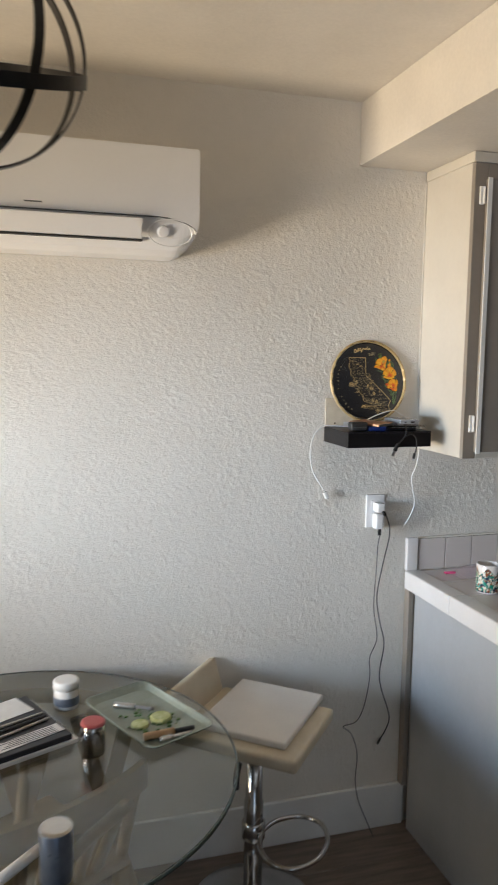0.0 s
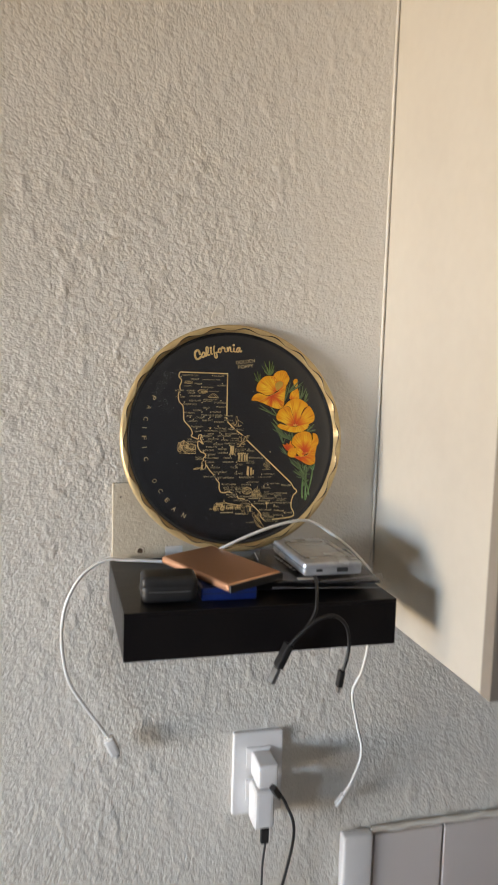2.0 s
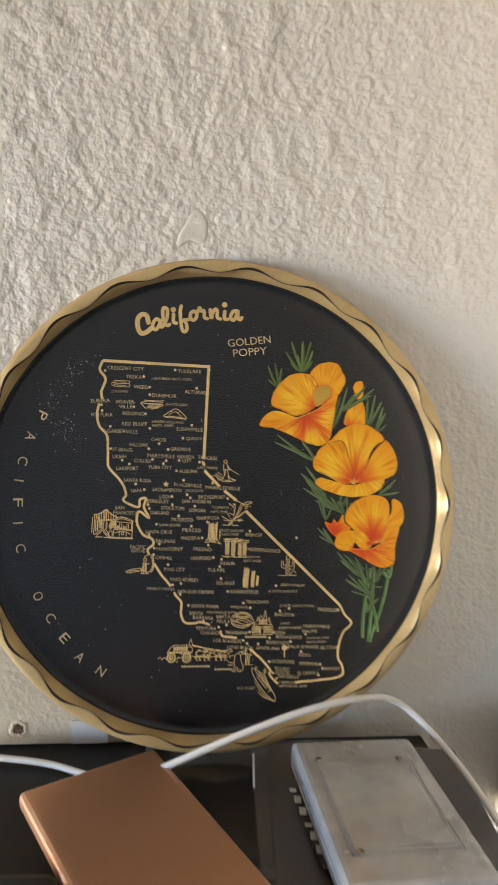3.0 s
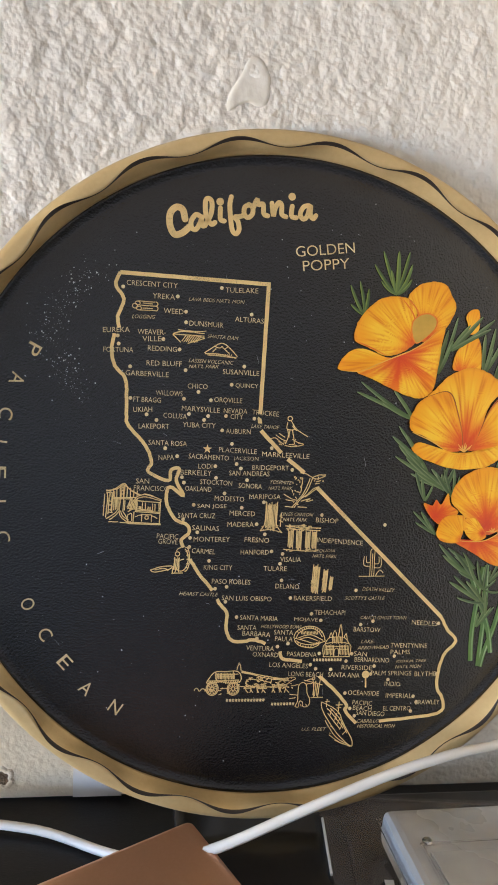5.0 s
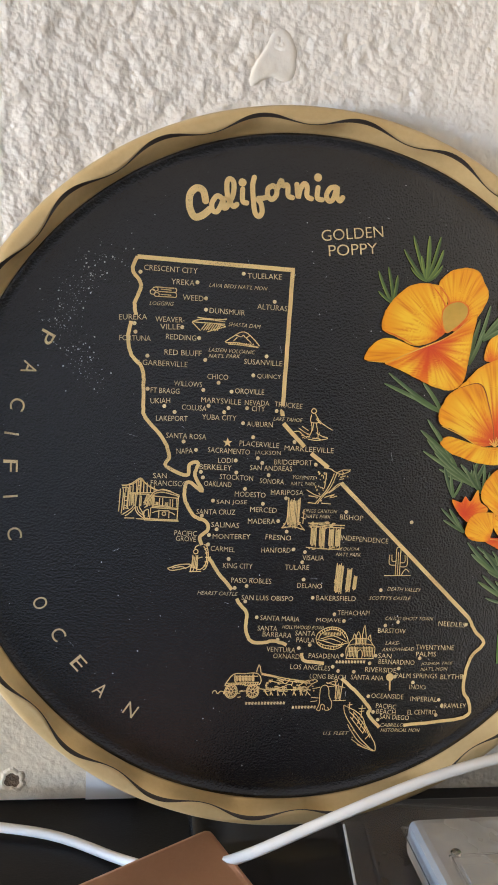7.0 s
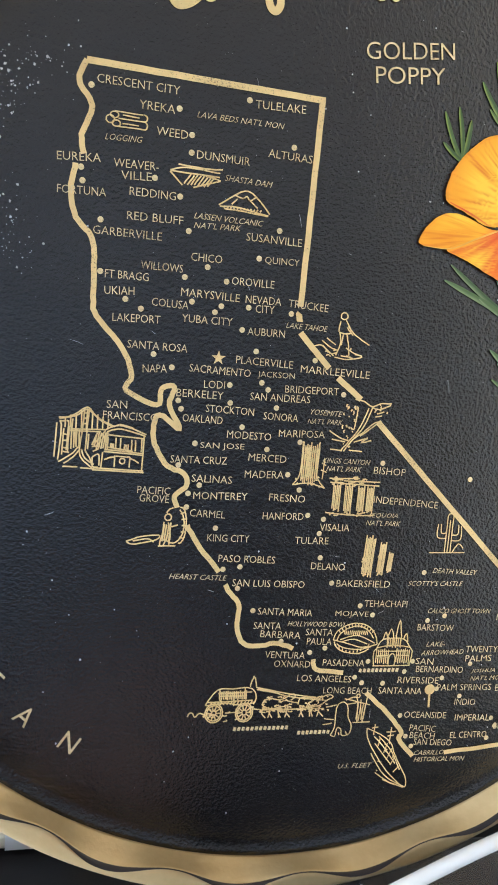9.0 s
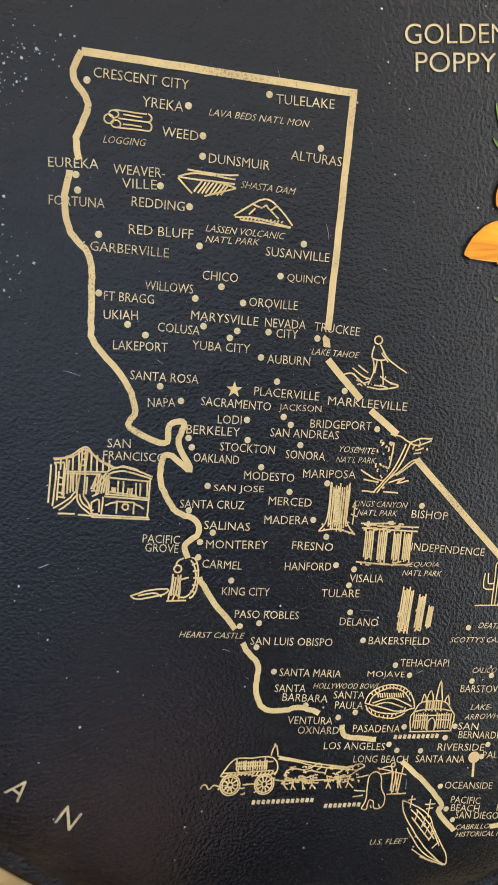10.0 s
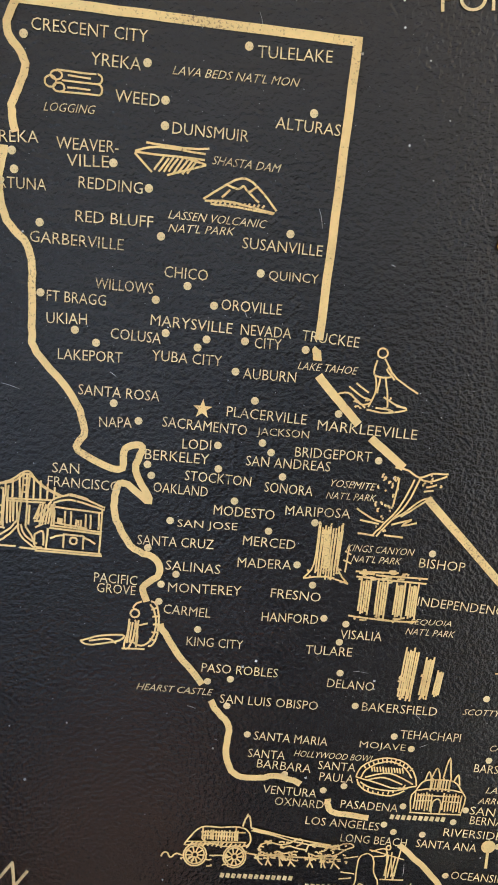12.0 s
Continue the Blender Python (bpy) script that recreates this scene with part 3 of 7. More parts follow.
# ---- wall fixtures ----
def air_conditioner():
    x0, x1, z0, z1, dep = 0.085, 0.955, 2.037, 2.336, 0.185
    ac = thing("air_conditioner", Matrix.Identity(4), "white wall-mounted air conditioner with a closed front louver", "air conditioner")
    # the front section: flat above, rolled under at the bottom; the lower corners are round from the front too
    prof = [(0.0, z1), (dep - 0.012, z1), (dep - 0.003, z1 - 0.006), (dep, z1 - 0.02), (dep, z0 + 0.105), (dep - 0.004, z0 + 0.085), (dep - 0.022, z0 + 0.045), (dep - 0.055, z0 + 0.015), (dep - 0.10, z0 + 0.002), (0.0, z0)]
    bm = bmesh.new()
    rings = []
    rad = 0.07
    ends = [rad * (1 - math.cos(radians(90 * i / 8))) for i in range(9)]
    for x in [x0 + e for e in ends] + [x1 - e for e in reversed(ends)]:
        e = max(0.0, rad - min(x - x0, x1 - x))
        lift = rad - math.sqrt(max(0.0, rad * rad - e * e))
        rings.append([bm.verts.new((x, YW - 0.004 - p, z + lift * max(0.0, 1 - (z - z0) / 0.11))) for p, z in prof])
    for a, b in zip(rings, rings[1:]):
        for k in range(len(prof)):
            j = (k + 1) % len(prof)
            bm.faces.new((a[k], b[k], b[j], a[j]))
    bm.faces.new(rings[0])
    bm.faces.new(rings[-1][::-1])
    bmesh.ops.recalc_face_normals(bm, faces=bm.faces)
    part("body", bm, M_AC, ac)
    yf = YW - 0.004 - dep
    # the front panel's lower edge sweeps down round the right end
    low = [(x0 + 0.002, z0 + 0.102), (x1 - 0.14, z0 + 0.102)] + [(x1 - 0.14 + 0.130 * math.sin(radians(a)), z0 + 0.060 + 0.042 * math.cos(radians(a))) for a in range(10, 91, 10)]
    outline = low + [(x1 - 0.003, z0 + 0.085), (x1 - 0.002, z1 - 0.012), (x1 - 0.006, z1 - 0.004), (x0 + 0.002, z1 - 0.004)]
    bm = bmesh.new()
    front = [bm.verts.new((x, yf - 0.006, z)) for x, z in outline]
    back = [bm.verts.new((x, yf + 0.030, z)) for x, z in outline]
    for k in range(len(outline)):
        j = (k + 1) % len(outline)
        bm.faces.new((front[k], front[j], back[j], back[k]))
    bm.faces.new(front[::-1])
    bm.faces.new(back)
    bmesh.ops.recalc_face_normals(bm, faces=bm.faces)
    part("front_panel", bm, M_AC, ac)
    part("panel_gap", tube([(x, yf - 0.0035, z - 0.0022) for x, z in low], 0.0015, 6, 2), M_GREYBAR, ac)
    lv = box((-0.40, -0.004, 0), (0.27, 0.003, 0.058), 0.002)
    ob = part("louver", lv, M_AC, ac)
    ob.matrix_world = pose(x0 + 0.43, yf - 0.000, z0 + 0.037, 22, 0, 0)
    part("outlet_slot", box((x0 + 0.03, yf + 0.016, z0 + 0.033), (x1 - 0.165, yf + 0.035, z0 + 0.0375)), M_AC_DARK, ac)
    eye = lathe([(0, 0.0010), (0.013, 0.0010), (0.016, 0.0004), (0.0175, -0.001), (0.0175, -0.012)], 28)
    ob = part("sensor", eye, M_AC, ac, smooth=True)
    ob.matrix_world = pose(x1 - 0.105, yf + 0.006, z0 + 0.060, 112, 0, 0)
    ring = lathe([(0.050, -0.002), (0.052, 0.0015), (0.054, -0.002)], 40)
    ob = part("end_ring", ring, M_AC, ac, smooth=True)
    ob.matrix_world = pose(x1 - 0.085, yf + 0.008, z0 + 0.058, 112, 0, 0) @ Matrix.Diagonal((1.25, 0.75, 1, 1))
    part("name_bar", box((0.464, yf - 0.0064, 2.154), (0.512, yf - 0.0058, 2.158)), M_GREYBAR, ac, "small grey printed bar")
    return ac


air_conditioner()


def pendant_lamp():
    c = (0.383, 1.5, 2.216)
    lamp = thing("pendant_lamp", Matrix.Translation(c), "black iron orb pendant lamp made of flat rings", "pendant lamp")
    r = 0.185
    def ring(width, rr):
        bm = lathe([(rr, -width / 2), (rr + 0.003, -width / 2), (rr + 0.003, width / 2), (rr, width / 2), (rr, -width / 2)], 72)
        return bm
    for i, m in enumerate((pose(0, 0, 0), pose(0, 0, 0, 90, 0, 4), pose(0, 0, 0, 90, 0, 22), pose(0, 0, 0, 90, 0, 128))):
        ob = part("ring", ring(0.017 if i else 0.021, r - 0.0035 * i - (0.003 if i == 0 else 0)), M_IRON, lamp)
        ob.matrix_basis = m if i else pose(0, 0, -0.03, 21, 0, 0)
    part("stem", tube([(0, 0, r - 0.02), (0, 0, CEIL - c[2] - 0.02)], 0.006, 10, 2), M_IRON, lamp)
    part("ceiling_rose", lathe([(0, CEIL - c[2] - 0.03), (0.05, CEIL - c[2] - 0.028), (0.06, CEIL - c[2] - 0.015), (0.06, CEIL - c[2] - 0.001), (0, CEIL - c[2] - 0.001)], 32), M_IRON, lamp, smooth=True)
    part("socket", lathe([(0, 0.10), (0.02, 0.10), (0.022, 0.02), (0.018, 0.02), (0, 0.02)], 20), M_IRON, lamp)
    part("bulb", lathe([(0.012, 0.02), (0.016, 0.0), (0.028, -0.03), (0.022, -0.055), (0, -0.063)], 20), M_BULB, lamp, smooth=True)
    return lamp


pendant_lamp()


def outlet():
    x0, z0 = 1.604, 1.147
    o = thing("wall_outlet", Matrix.Identity(4), "white outlet plate on the stucco wall", "outlet")
    part("plate", box((x0, YW - 0.0085, z0), (x0 + 0.070, YW - 0.0005, z0 + 0.117), 0.003, 3), M_AC, o)
    for dz in (0.022, 0.068):
        part("socket_face", box((x0 + 0.018, YW - 0.0105, z0 + dz), (x0 + 0.052, YW - 0.0086, z0 + dz + 0.028), 0.0008), M_AC, o)
    return o


outlet()


def charger(name, a, b, bev, label):
    c = thing(name, Matrix.Identity(4), label, "charger")
    part("body", box(a, b, bev, 3), M_AC, c)
    part("port", box((a[0] + 0.008, a[1] + 0.010, a[2] - 0.0006), (b[0] - 0.008, a[1] + 0.020, a[2] + 0.0015)), M_AC_DARK, c)
    return c


charger("usb_charger", (1.628, 2.508, 1.207), (1.655, YW - 0.0108, 1.239), 0.004, "white square usb charger plugged into the outlet")
charger("usb_charger", (1.626, 2.515, 1.146), (1.654, YW - 0.0108, 1.200), 0.006, "white rounded usb charger plugged into the outlet")


def cable(name, pts, r, material, label, ends=(), steps=7):
    c = thing(name, Matrix.Identity(4), label, "cable")
    part("wire", tube(pts, r, 8, steps), material, c, smooth=True)
    for nm, a, b, s, m in ends:
        a, b = Vector(a), Vector(b)
        d = b - a
        ob = part(nm, box((-s[0] / 2, -s[1] / 2, 0), (s[0] / 2, s[1] / 2, d.length), min(s) * 0.25, 2), m, c)
        ob.matrix_world = Matrix.Translation(a) @ d.to_track_quat("Z", "Y").to_matrix().to_4x4()
    return c


cable("power_cable", [(1.644, 2.520, 1.126), (1.645, 2.535, 1.08), (1.646, 2.541, 1.012), (1.642, 2.545, 0.856), (1.660, 2.547, 0.738), (1.634, 2.547, 0.666), (1.636, 2.546, 0.591), (1.617, 2.545, 0.486), (1.586, 2.543, 0.430), (1.535, 2.541, 0.419), (1.569, 2.543, 0.384), (1.594, 2.543, 0.304), (1.588, 2.538, 0.207), (1.600, 2.532, 0.127), (1.632, 2.515, 0.043), (1.645, 2.49, 0.004)], 0.0016, M_GREY_WIRE, "thin dark grey charging cable hanging from a charger",
      [("connector", (1.642, 2.520, 1.146), (1.642, 2.520, 1.124), (0.011, 0.007), M_BLACK_WIRE)])
cable("charging_cable", [(1.652, 2.505, 1.205), (1.668, 2.512, 1.180), (1.686, 2.528, 1.122), (1.668, 2.538, 1.01), (1.652, 2.543, 0.896), (1.667, 2.545, 0.801), (1.688, 2.545, 0.714), (1.674, 2.545, 0.608), (1.683, 2.544, 0.543), (1.711, 2.543, 0.463), (1.718, 2.542, 0.419), (1.701, 2.541, 0.377), (1.684, 2.540, 0.354)], 0.0021, M_BLACK_WIRE, "black charging cable hanging loose from a charger",
      [("connector", (1.646, 2.503, 1.212), (1.656, 2.507, 1.196), (0.011, 0.008), M_BLACK_WIRE), ("plug", (1.685, 2.540, 0.356), (1.672, 2.539, 0.334), (0.008, 0.005), M_BLACK_WIRE)])


# ---- the shelf and what stands on it ----
SX0, SX1, SYF, SZ0, SZ1 = 1.438, 1.734, 2.355, 1.457, 1.508


def wall_shelf():
    s = thing("floating_shelf", Matrix.Identity(4), "small black laminate floating shelf on the wall", "shelf")
    part("top_board", box((SX0, SYF, SZ1 - 0.0040), (SX1, YW - 0.0022, SZ1), 0.0009, 2), M_BLACK, s)
    part("front_board", box((SX0, SYF, SZ0), (SX1, SYF + 0.012, SZ1 - 0.0041), 0.0009, 2), M_BLACK, s)
    for x in (SX0, SX1 - 0.012):
        part("side_board", box((x, SYF + 0.0121, SZ0), (x + 0.012, YW - 0.0022, SZ1 - 0.0041), 0.0009, 2), M_BLACK, s)
    part("bottom_board", box((SX0 + 0.0121, SYF + 0.0121, SZ0 + 0.0005), (SX1 - 0.0121, YW - 0.0022, SZ0 + 0.004)), M_BLACK, s)
    return s


wall_shelf()


def wall_plate():
    """A flat painted plate left on the wall behind the tray, with two screw holes."""
    p = thing("wall_plate", Matrix.Identity(4), "flat cream painted patch plate with screw holes", "wall plate")
    part("plate", box((1.441, YW - 0.0042, SZ1 + 0.0005), (1.560, YW - 0.0002, 1.606), 0.0012), M_PLATE, p)
    for x, z, r in ((1.476, 1.519, 0.0040), (1.451, 1.588, 0.0012)):
        hole = lathe([(0, 0), (r * 0.5, 0), (r * 0.8, 0.0001), (r * 1.05, 0.0003)], 26)
        collar = lathe([(r * 0.85, 0.0002), (r * 1.06, 0.0004), (r * 1.25, 0.0003), (r * 1.5, -0.0002)], 26)
        for v in hole.verts[:] + collar.verts[:]:
            a = math.atan2(v.co.y, v.co.x)
            k = 1 + 0.30 * noise.noise((2.2 * math.cos(a), 2.2 * math.sin(a), r * 900)) + 0.10 * noise.noise((6 * math.cos(a), 6 * math.sin(a), r * 500))
            v.co.x, v.co.y, v.co.z = v.co.x * k, v.co.y * k, v.co.z * (0.6 + 0.6 * abs(noise.noise((5 * a, r * 400, 2))))
        part("torn_edge", collar, M_PLATE, p, "ragged plaster edge").matrix_world = pose(x, YW - 0.0044, z, 90, 0, 0)
        ob = part("screw_hole", hole, M_TORN, p, "brown torn screw hole")
        ob.matrix_world = pose(x, YW - 0.0044, z, 90, 0, 0)
    part("sticker", box((1.508, YW - 0.0052, SZ1 + 0.001), (1.530, YW - 0.0044, SZ1 + 0.016)), M_PAPER, p, "torn white sticker")
    return p


wall_plate()


def wall_filler():
    """A thin smear of filler with a ragged lower edge."""
    edge = [(0, 11), (4.5, 9.5), (7.5, 5), (8.5, -1), (7, -7), (3.2, -8.2), (-0.5, -7), (-4.5, -8.8), (-9, -11.5), (-9.8, -8), (-7.4, -2), (-4.6, 3), (-2.6, 8)]
    line = smooth_line([(x * 0.001, 0, z * 0.001) for x, z in edge], 5, True)
    bm = bmesh.new()
    rings = []
    for f, h in ((1.0, -0.0005), (0.93, 0.0), (0.80, 0.0002), (0.6, 0.0002), (0.3, 0.00005)):
        rings.append([bm.verts.new((q.x * f, -h - 0.00015 * noise.noise(q * 300 * f), q.z * f)) for q in line])
    n = len(line)
    for p, q in zip(rings, rings[1:]):
        for k in range(n):
            bm.faces.new((p[k], p[(k + 1) % n], q[(k + 1) % n], q[k]))
    bm.faces.new(rings[-1])
    bmesh.ops.recalc_face_normals(bm, faces=bm.faces)
    ob = link("wall_filler", bm, M_SMOOTH, smooth=True)
    ob.location = (1.571, YW - 0.0003, 1.823)
    return tagged(ob, "smooth filler smear on the stucco wall", "filler", kind="structure")


wall_filler()

# the tray: all sizes in millimetres on its face, u to the right, v up
NAMES_NORTH = [
    ("CRESCENT CITY", -65.4, 78.2, 20.4, 0.0), ("YREKA", -54.8, 73.6, 8.9, -0.6), ("TULELAKE", -25.4, 77.8, 13.5, 2.1),
    ("*LAVA BEDS NAT'L MON", -40.3, 73.2, 23.0, 0.5), ("WEED", -50.2, 67.9, 8.0, -0.7), ("*LOGGING", -62.8, 64.8, 9.3, 1.8),
    ("ALTURAS", -21, 66.3, 12.0, -1.0), ("DUNSMUIR", -39.6, 63.5, 13.9, -0.4), ("EUREKA", -74.1, 58.8, 10.6, 3.8),
    ("WEAVER-", -60.3, 58.9, 11.2, 1.5), ("VILLE", -58.3, 56.1, 7.6, 3.0), ("*SHASTA DAM", -32, 58.7, 12.8, -1.3),
    ("FORTUNA", -73.7, 51, 11.9, 1.9), ("REDDING", -56, 52.5, 11.7, 0.0), ("RED BLUFF", -56.3, 46.5, 14.3, 0.8),
    ("*LASSEN VOLCANIC", -39.3, 48.4, 18.5, -0.3), ("*NAT'L PARK", -39.2, 46, 12.5, 2.3), ("SUSANVILLE", -25.1, 44.6, 15.2, -0.4),
    ("GARBERVILLE", -64.5, 42.1, 17.3, 0.0),
]
NAMES_VALLEY = [
    ("CHICO", -39.3, 38, 8.2, 0.0), ("QUINCY", -19.6, 39, 9.5, 0.6), ("WILLOWS", -52.1, 34.7, 10.9, -0.5),
    ("FT BRAGG", -61, 31.6, 11.1, 0.0), ("OROVILLE", -28.1, 32.9, 11.6, 0.0), ("UKIAH", -60.9, 27.4, 7.6, 3.0),
    ("MARYSVILLE", -41.3, 28.8, 15.7, -1.1), ("NEVADA", -24, 28.5, 9.8, 0.6), ("TRUCKEE", -12.1, 28.5, 11.3, -2.5),
    ("COLUSA", -48.7, 25.6, 9.6, -1.2), ("CITY", -21.1, 26.2, 5.2, 1.1), ("LAKEPORT", -58.5, 20.8, 12.3, 1.4),
    ("YUBA CITY", -40.6, 22.1, 13.5, 0.0), ("*LAKE TAHOE", -12.3, 22.6, 11.9, -0.5), ("AUBURN", -22.8, 20.1, 10.4, 0.6),
    ("SANTA ROSA", -54.3, 14.3, 15.7, -0.4), ("PLACERVILLE", -25.3, 12.4, 15.9, -1.4), ("NAPA", -50, 8.2, 6.3, 3.6),
    ("SACRAMENTO", -37.7, 9.3, 16.7, -1.4),
]
NAMES_BAY = [
    ("JACKSON", -19, 8.7, 10.4, 0.6), ("MARKLEEVILLE", -7.1, 11.2, 20.2, -1.1), ("LODI", -33.5, 5.2, 5.7, 1.0),
    ("BERKELEY", -40.7, 2.5, 12.7, -0.5), ("SAN ANDREAS", -20.6, 2.8, 17.0, 0.3), ("BRIDGEPORT", -11, 5.4, 15.5, 0.7),
    ("SAN", -58.7, -1.7, 5.3, 1.1), ("FRANCISCO", -59.5, -4.5, 14.3, -0.4), ("OAKLAND", -38.6, -4.1, 10.9, -1.1),
    ("STOCKTON", -32.5, -1.2, 13.3, -1.3), ("SONORA", -16.4, -2.3, 9.8, -1.2), ("*YOSEMITE", -3.1, -0.4, 9.3, -1.2),
    ("*NAT'L PARK", -3.8, -3, 10.3, 0.6), ("MODESTO", -26.2, -7.9, 12.4, -0.9), ("MARIPOSA", -11.7, -6.9, 13.3, 1.3),
    ("SAN JOSE", -33.3, -11.5, 12.2, 0.5), ("SANTA CRUZ", -41.1, -15.4, 15.5, 0.4), ("MERCED", -19.7, -13.9, 10.8, -1.1),
    ("*KINGS CANYON", 1.7, -13.8, 14.3, -0.4), ("*NAT'L PARK", 3, -16.1, 10.5, 0.5),
]
NAMES_COAST = [
    ("SALINAS", -35, -20.4, 11.2, -1.0), ("MADERA", -20.4, -18.7, 11.1, 1.0), ("BISHOP", 17.3, -16, 9.8, -1.8),
    ("PACIFIC", -49.4, -24.1, 8.8, -1.3), ("GROVE", -48.7, -26.3, 7.9, -1.5), ("MONTEREY", -34.2, -25.2, 15.1, 0.8),
    ("FRESNO", -12.9, -24.9, 10.5, -1.6), ("INDEPENDENCE", 18.2, -24.5, 20.2, -3.1), ("*SEQUOIA", 17.1, -29.3, 9.0, 0.6),
    ("*NAT'L PARK", 16.5, -31.4, 10.7, -0.5), ("CARMEL", -34.8, -30, 9.8, -2.3), ("HANFORD", -14.3, -30.3, 11.9, 0.5),
    ("VISALIA", 2.7, -33.1, 8.9, 0.0), ("KING CITY", -29.5, -36.9, 11.9, -0.5), ("TULARE", -4.3, -37.1, 10.0, 0.0),
    ("PASO ROBLES", -25.9, -42.7, 16.3, -1.1), ("DELANO", 1.2, -44.5, 10.2, -1.7), ("*HEARST CASTLE", -39.3, -48, 16.3, -1.4),
    ("SAN LUIS OBISPO", -21.4, -49.7, 21.2, -1.1), ("BAKERSFIELD", 9.4, -49.6, 16.6, -0.7),
]
NAMES_SOUTH = [
    ("SANTA MARIA", -13.3, -58, 16.2, -2.1), ("MOJAVE", 10, -58.9, 10.3, -1.7), ("TEHACHAPI", 18.7, -55.7, 13.5, -0.4),
    ("SANTA", -14.2, -62.3, 8.1, -1.4), ("BARBARA", -12, -64.7, 12.0, -3.3), ("SANTA", 1.5, -64.3, 8.3, -1.4),
    ("PAULA", 2.1, -67.1, 7.6, -2.3), ("*HOLLYWOOD BOWL", -4.2, -61.8, 17.7, -1.0), ("BARSTOW", 36.4, -63, 11.9, -1.9),
    ("VENTURA", -10.1, -71, 12.0, -2.4), ("OXNARD", -7.2, -73.8, 11.0, -2.1), ("PASADENA", 7.6, -73.7, 13.0, -1.8),
    ("LOS ANGELES", 0.2, -78.3, 16.8, -2.7), ("LONG BEACH", 8.6, -82.3, 15.2, -2.3), ("SANTA ANA", 26, -82.8, 14.1, -2.4),
    ("SAN", 37.1, -73.7, 5.8, -3.0), ("BERNARDINO", 37.5, -76.2, 15.6, -2.2), ("RIVERSIDE", 31.9, -79.6, 13.5, -2.1),
    ("OCEANSIDE", 35.3, -90.8, 14.0, -2.9), ("PACIFIC", 37.6, -95.1, 8.8, -5.2), ("BEACH", 37.9, -97.5, 8.4, -4.8),
    ("SAN DIEGO", 39.5, -99.8, 12.8, -3.6),
]
NAMES_DESERT = [
    ("*CALICO GHOST TOWN", 39.2, -57.9, 20.8, -0.3), ("*DEATH VALLEY", 39.2, -45.4, 14.7, -1.9), ("*SCOTTY'S CASTLE", 31.7, -49.4, 17.9, 0.0),
    ("NEEDLES", 62.4, -59.9, 11.8, -3.4), ("*LAKE-", 39.9, -68.4, 6.2, 0.0), ("*ARROWHEAD", 38.5, -71.2, 14.1, 1.2),
    ("TWENTYNINE", 53.3, -70.1, 16.7, -1.0), ("PALMS", 53.5, -73.1, 8.8, 0.0), ("*JOSHUA TREE", 55.8, -77.4, 14.2, 1.2),
    ("*NAT'L MON", 55.9, -79.6, 12.0, 1.0), ("PALM SPRINGS", 45.2, -82.3, 18.3, -0.9), ("BLYTHE", 65, -82.9, 9.8, 0.0),
    ("INDIO", 51.6, -87.1, 7.1, -2.4), ("IMPERIAL", 52.4, -92.3, 11.8, -1.9), ("BRAWLEY", 66.1, -95.5, 11.1, -0.5),
    ("EL CENTRO", 51.5, -98.1, 12.5, -0.5), ("*CABRILLO", 40, -103.5, 10.1, -0.6), ("*HISTORICAL MON", 40.2, -105.7, 17.2, -1.0),
    ("*U.S. FLEET", 15.6, -106.7, 10.9, -0.5),
]
COAST_NORTH = [(-68.1, 82), (-69.7, 77.1), (-66.5, 72.2), (-66.7, 69.1), (-68.4, 64.5), (-67.7, 60)]
COAST_CAPE = [(-69.5, 57.5), (-70.4, 50.9), (-68.8, 44.6), (-64.9, 40.5), (-63.9, 35.3), (-63.6, 25.3), (-62.5, 20.7), (-55.5, 13), (-52.8, 6.2), (-53.9, 2.2), (-45.6, -1.2), (-44.7, 3.2), (-41.3, 3.8), (-42.3, -1), (-39.1, -7.3), (-44.7, -3.7), (-46.2, -7.7), (-45.1, -12.7), (-41.7, -17.4), (-37.2, -19.3), (-36.2, -22.4), (-39.4, -25.7), (-38.3, -28.7)]
COAST_BIG_SUR = [(-35.4, -33.6), (-31.2, -40), (-25.4, -46.6)]
COAST_POINT = [(-23.3, -50.3), (-21.9, -52.7), (-19, -56.3), (-19.1, -62.7), (-16.8, -67.6), (-12, -68.5), (-7.2, -67.6), (-1.9, -69.3)]
COAST_BIGHT = [(4.6, -72.6), (5.8, -75.8), (14.3, -77)]
COAST_SOUTH = [(22.1, -83.6), (29.4, -89.9), (34.9, -96.3), (34.4, -98.9), (39.5, -104.5)]
BORDER_NORTH = [(-68.1, 82), (-7.6, 81.3), (-8.7, 27.8)]
BORDER_LAKE = [(-9, 26), (-8.6, 23.8)]
BORDER_TAHOE = [(-8.1, 20.9), (1, 11.9)]
BORDER_BEND = [(3.8, 9.4), (11.3, 3.9)]
BORDER_EAST = [(17, -2.2), (75.8, -57.6), (78.8, -63.1), (83, -68.1), (78.2, -73.9), (76.1, -80.2), (75.5, -89), (78.4, -94.1), (76.3, -100.6), (50.1, -103.6)]
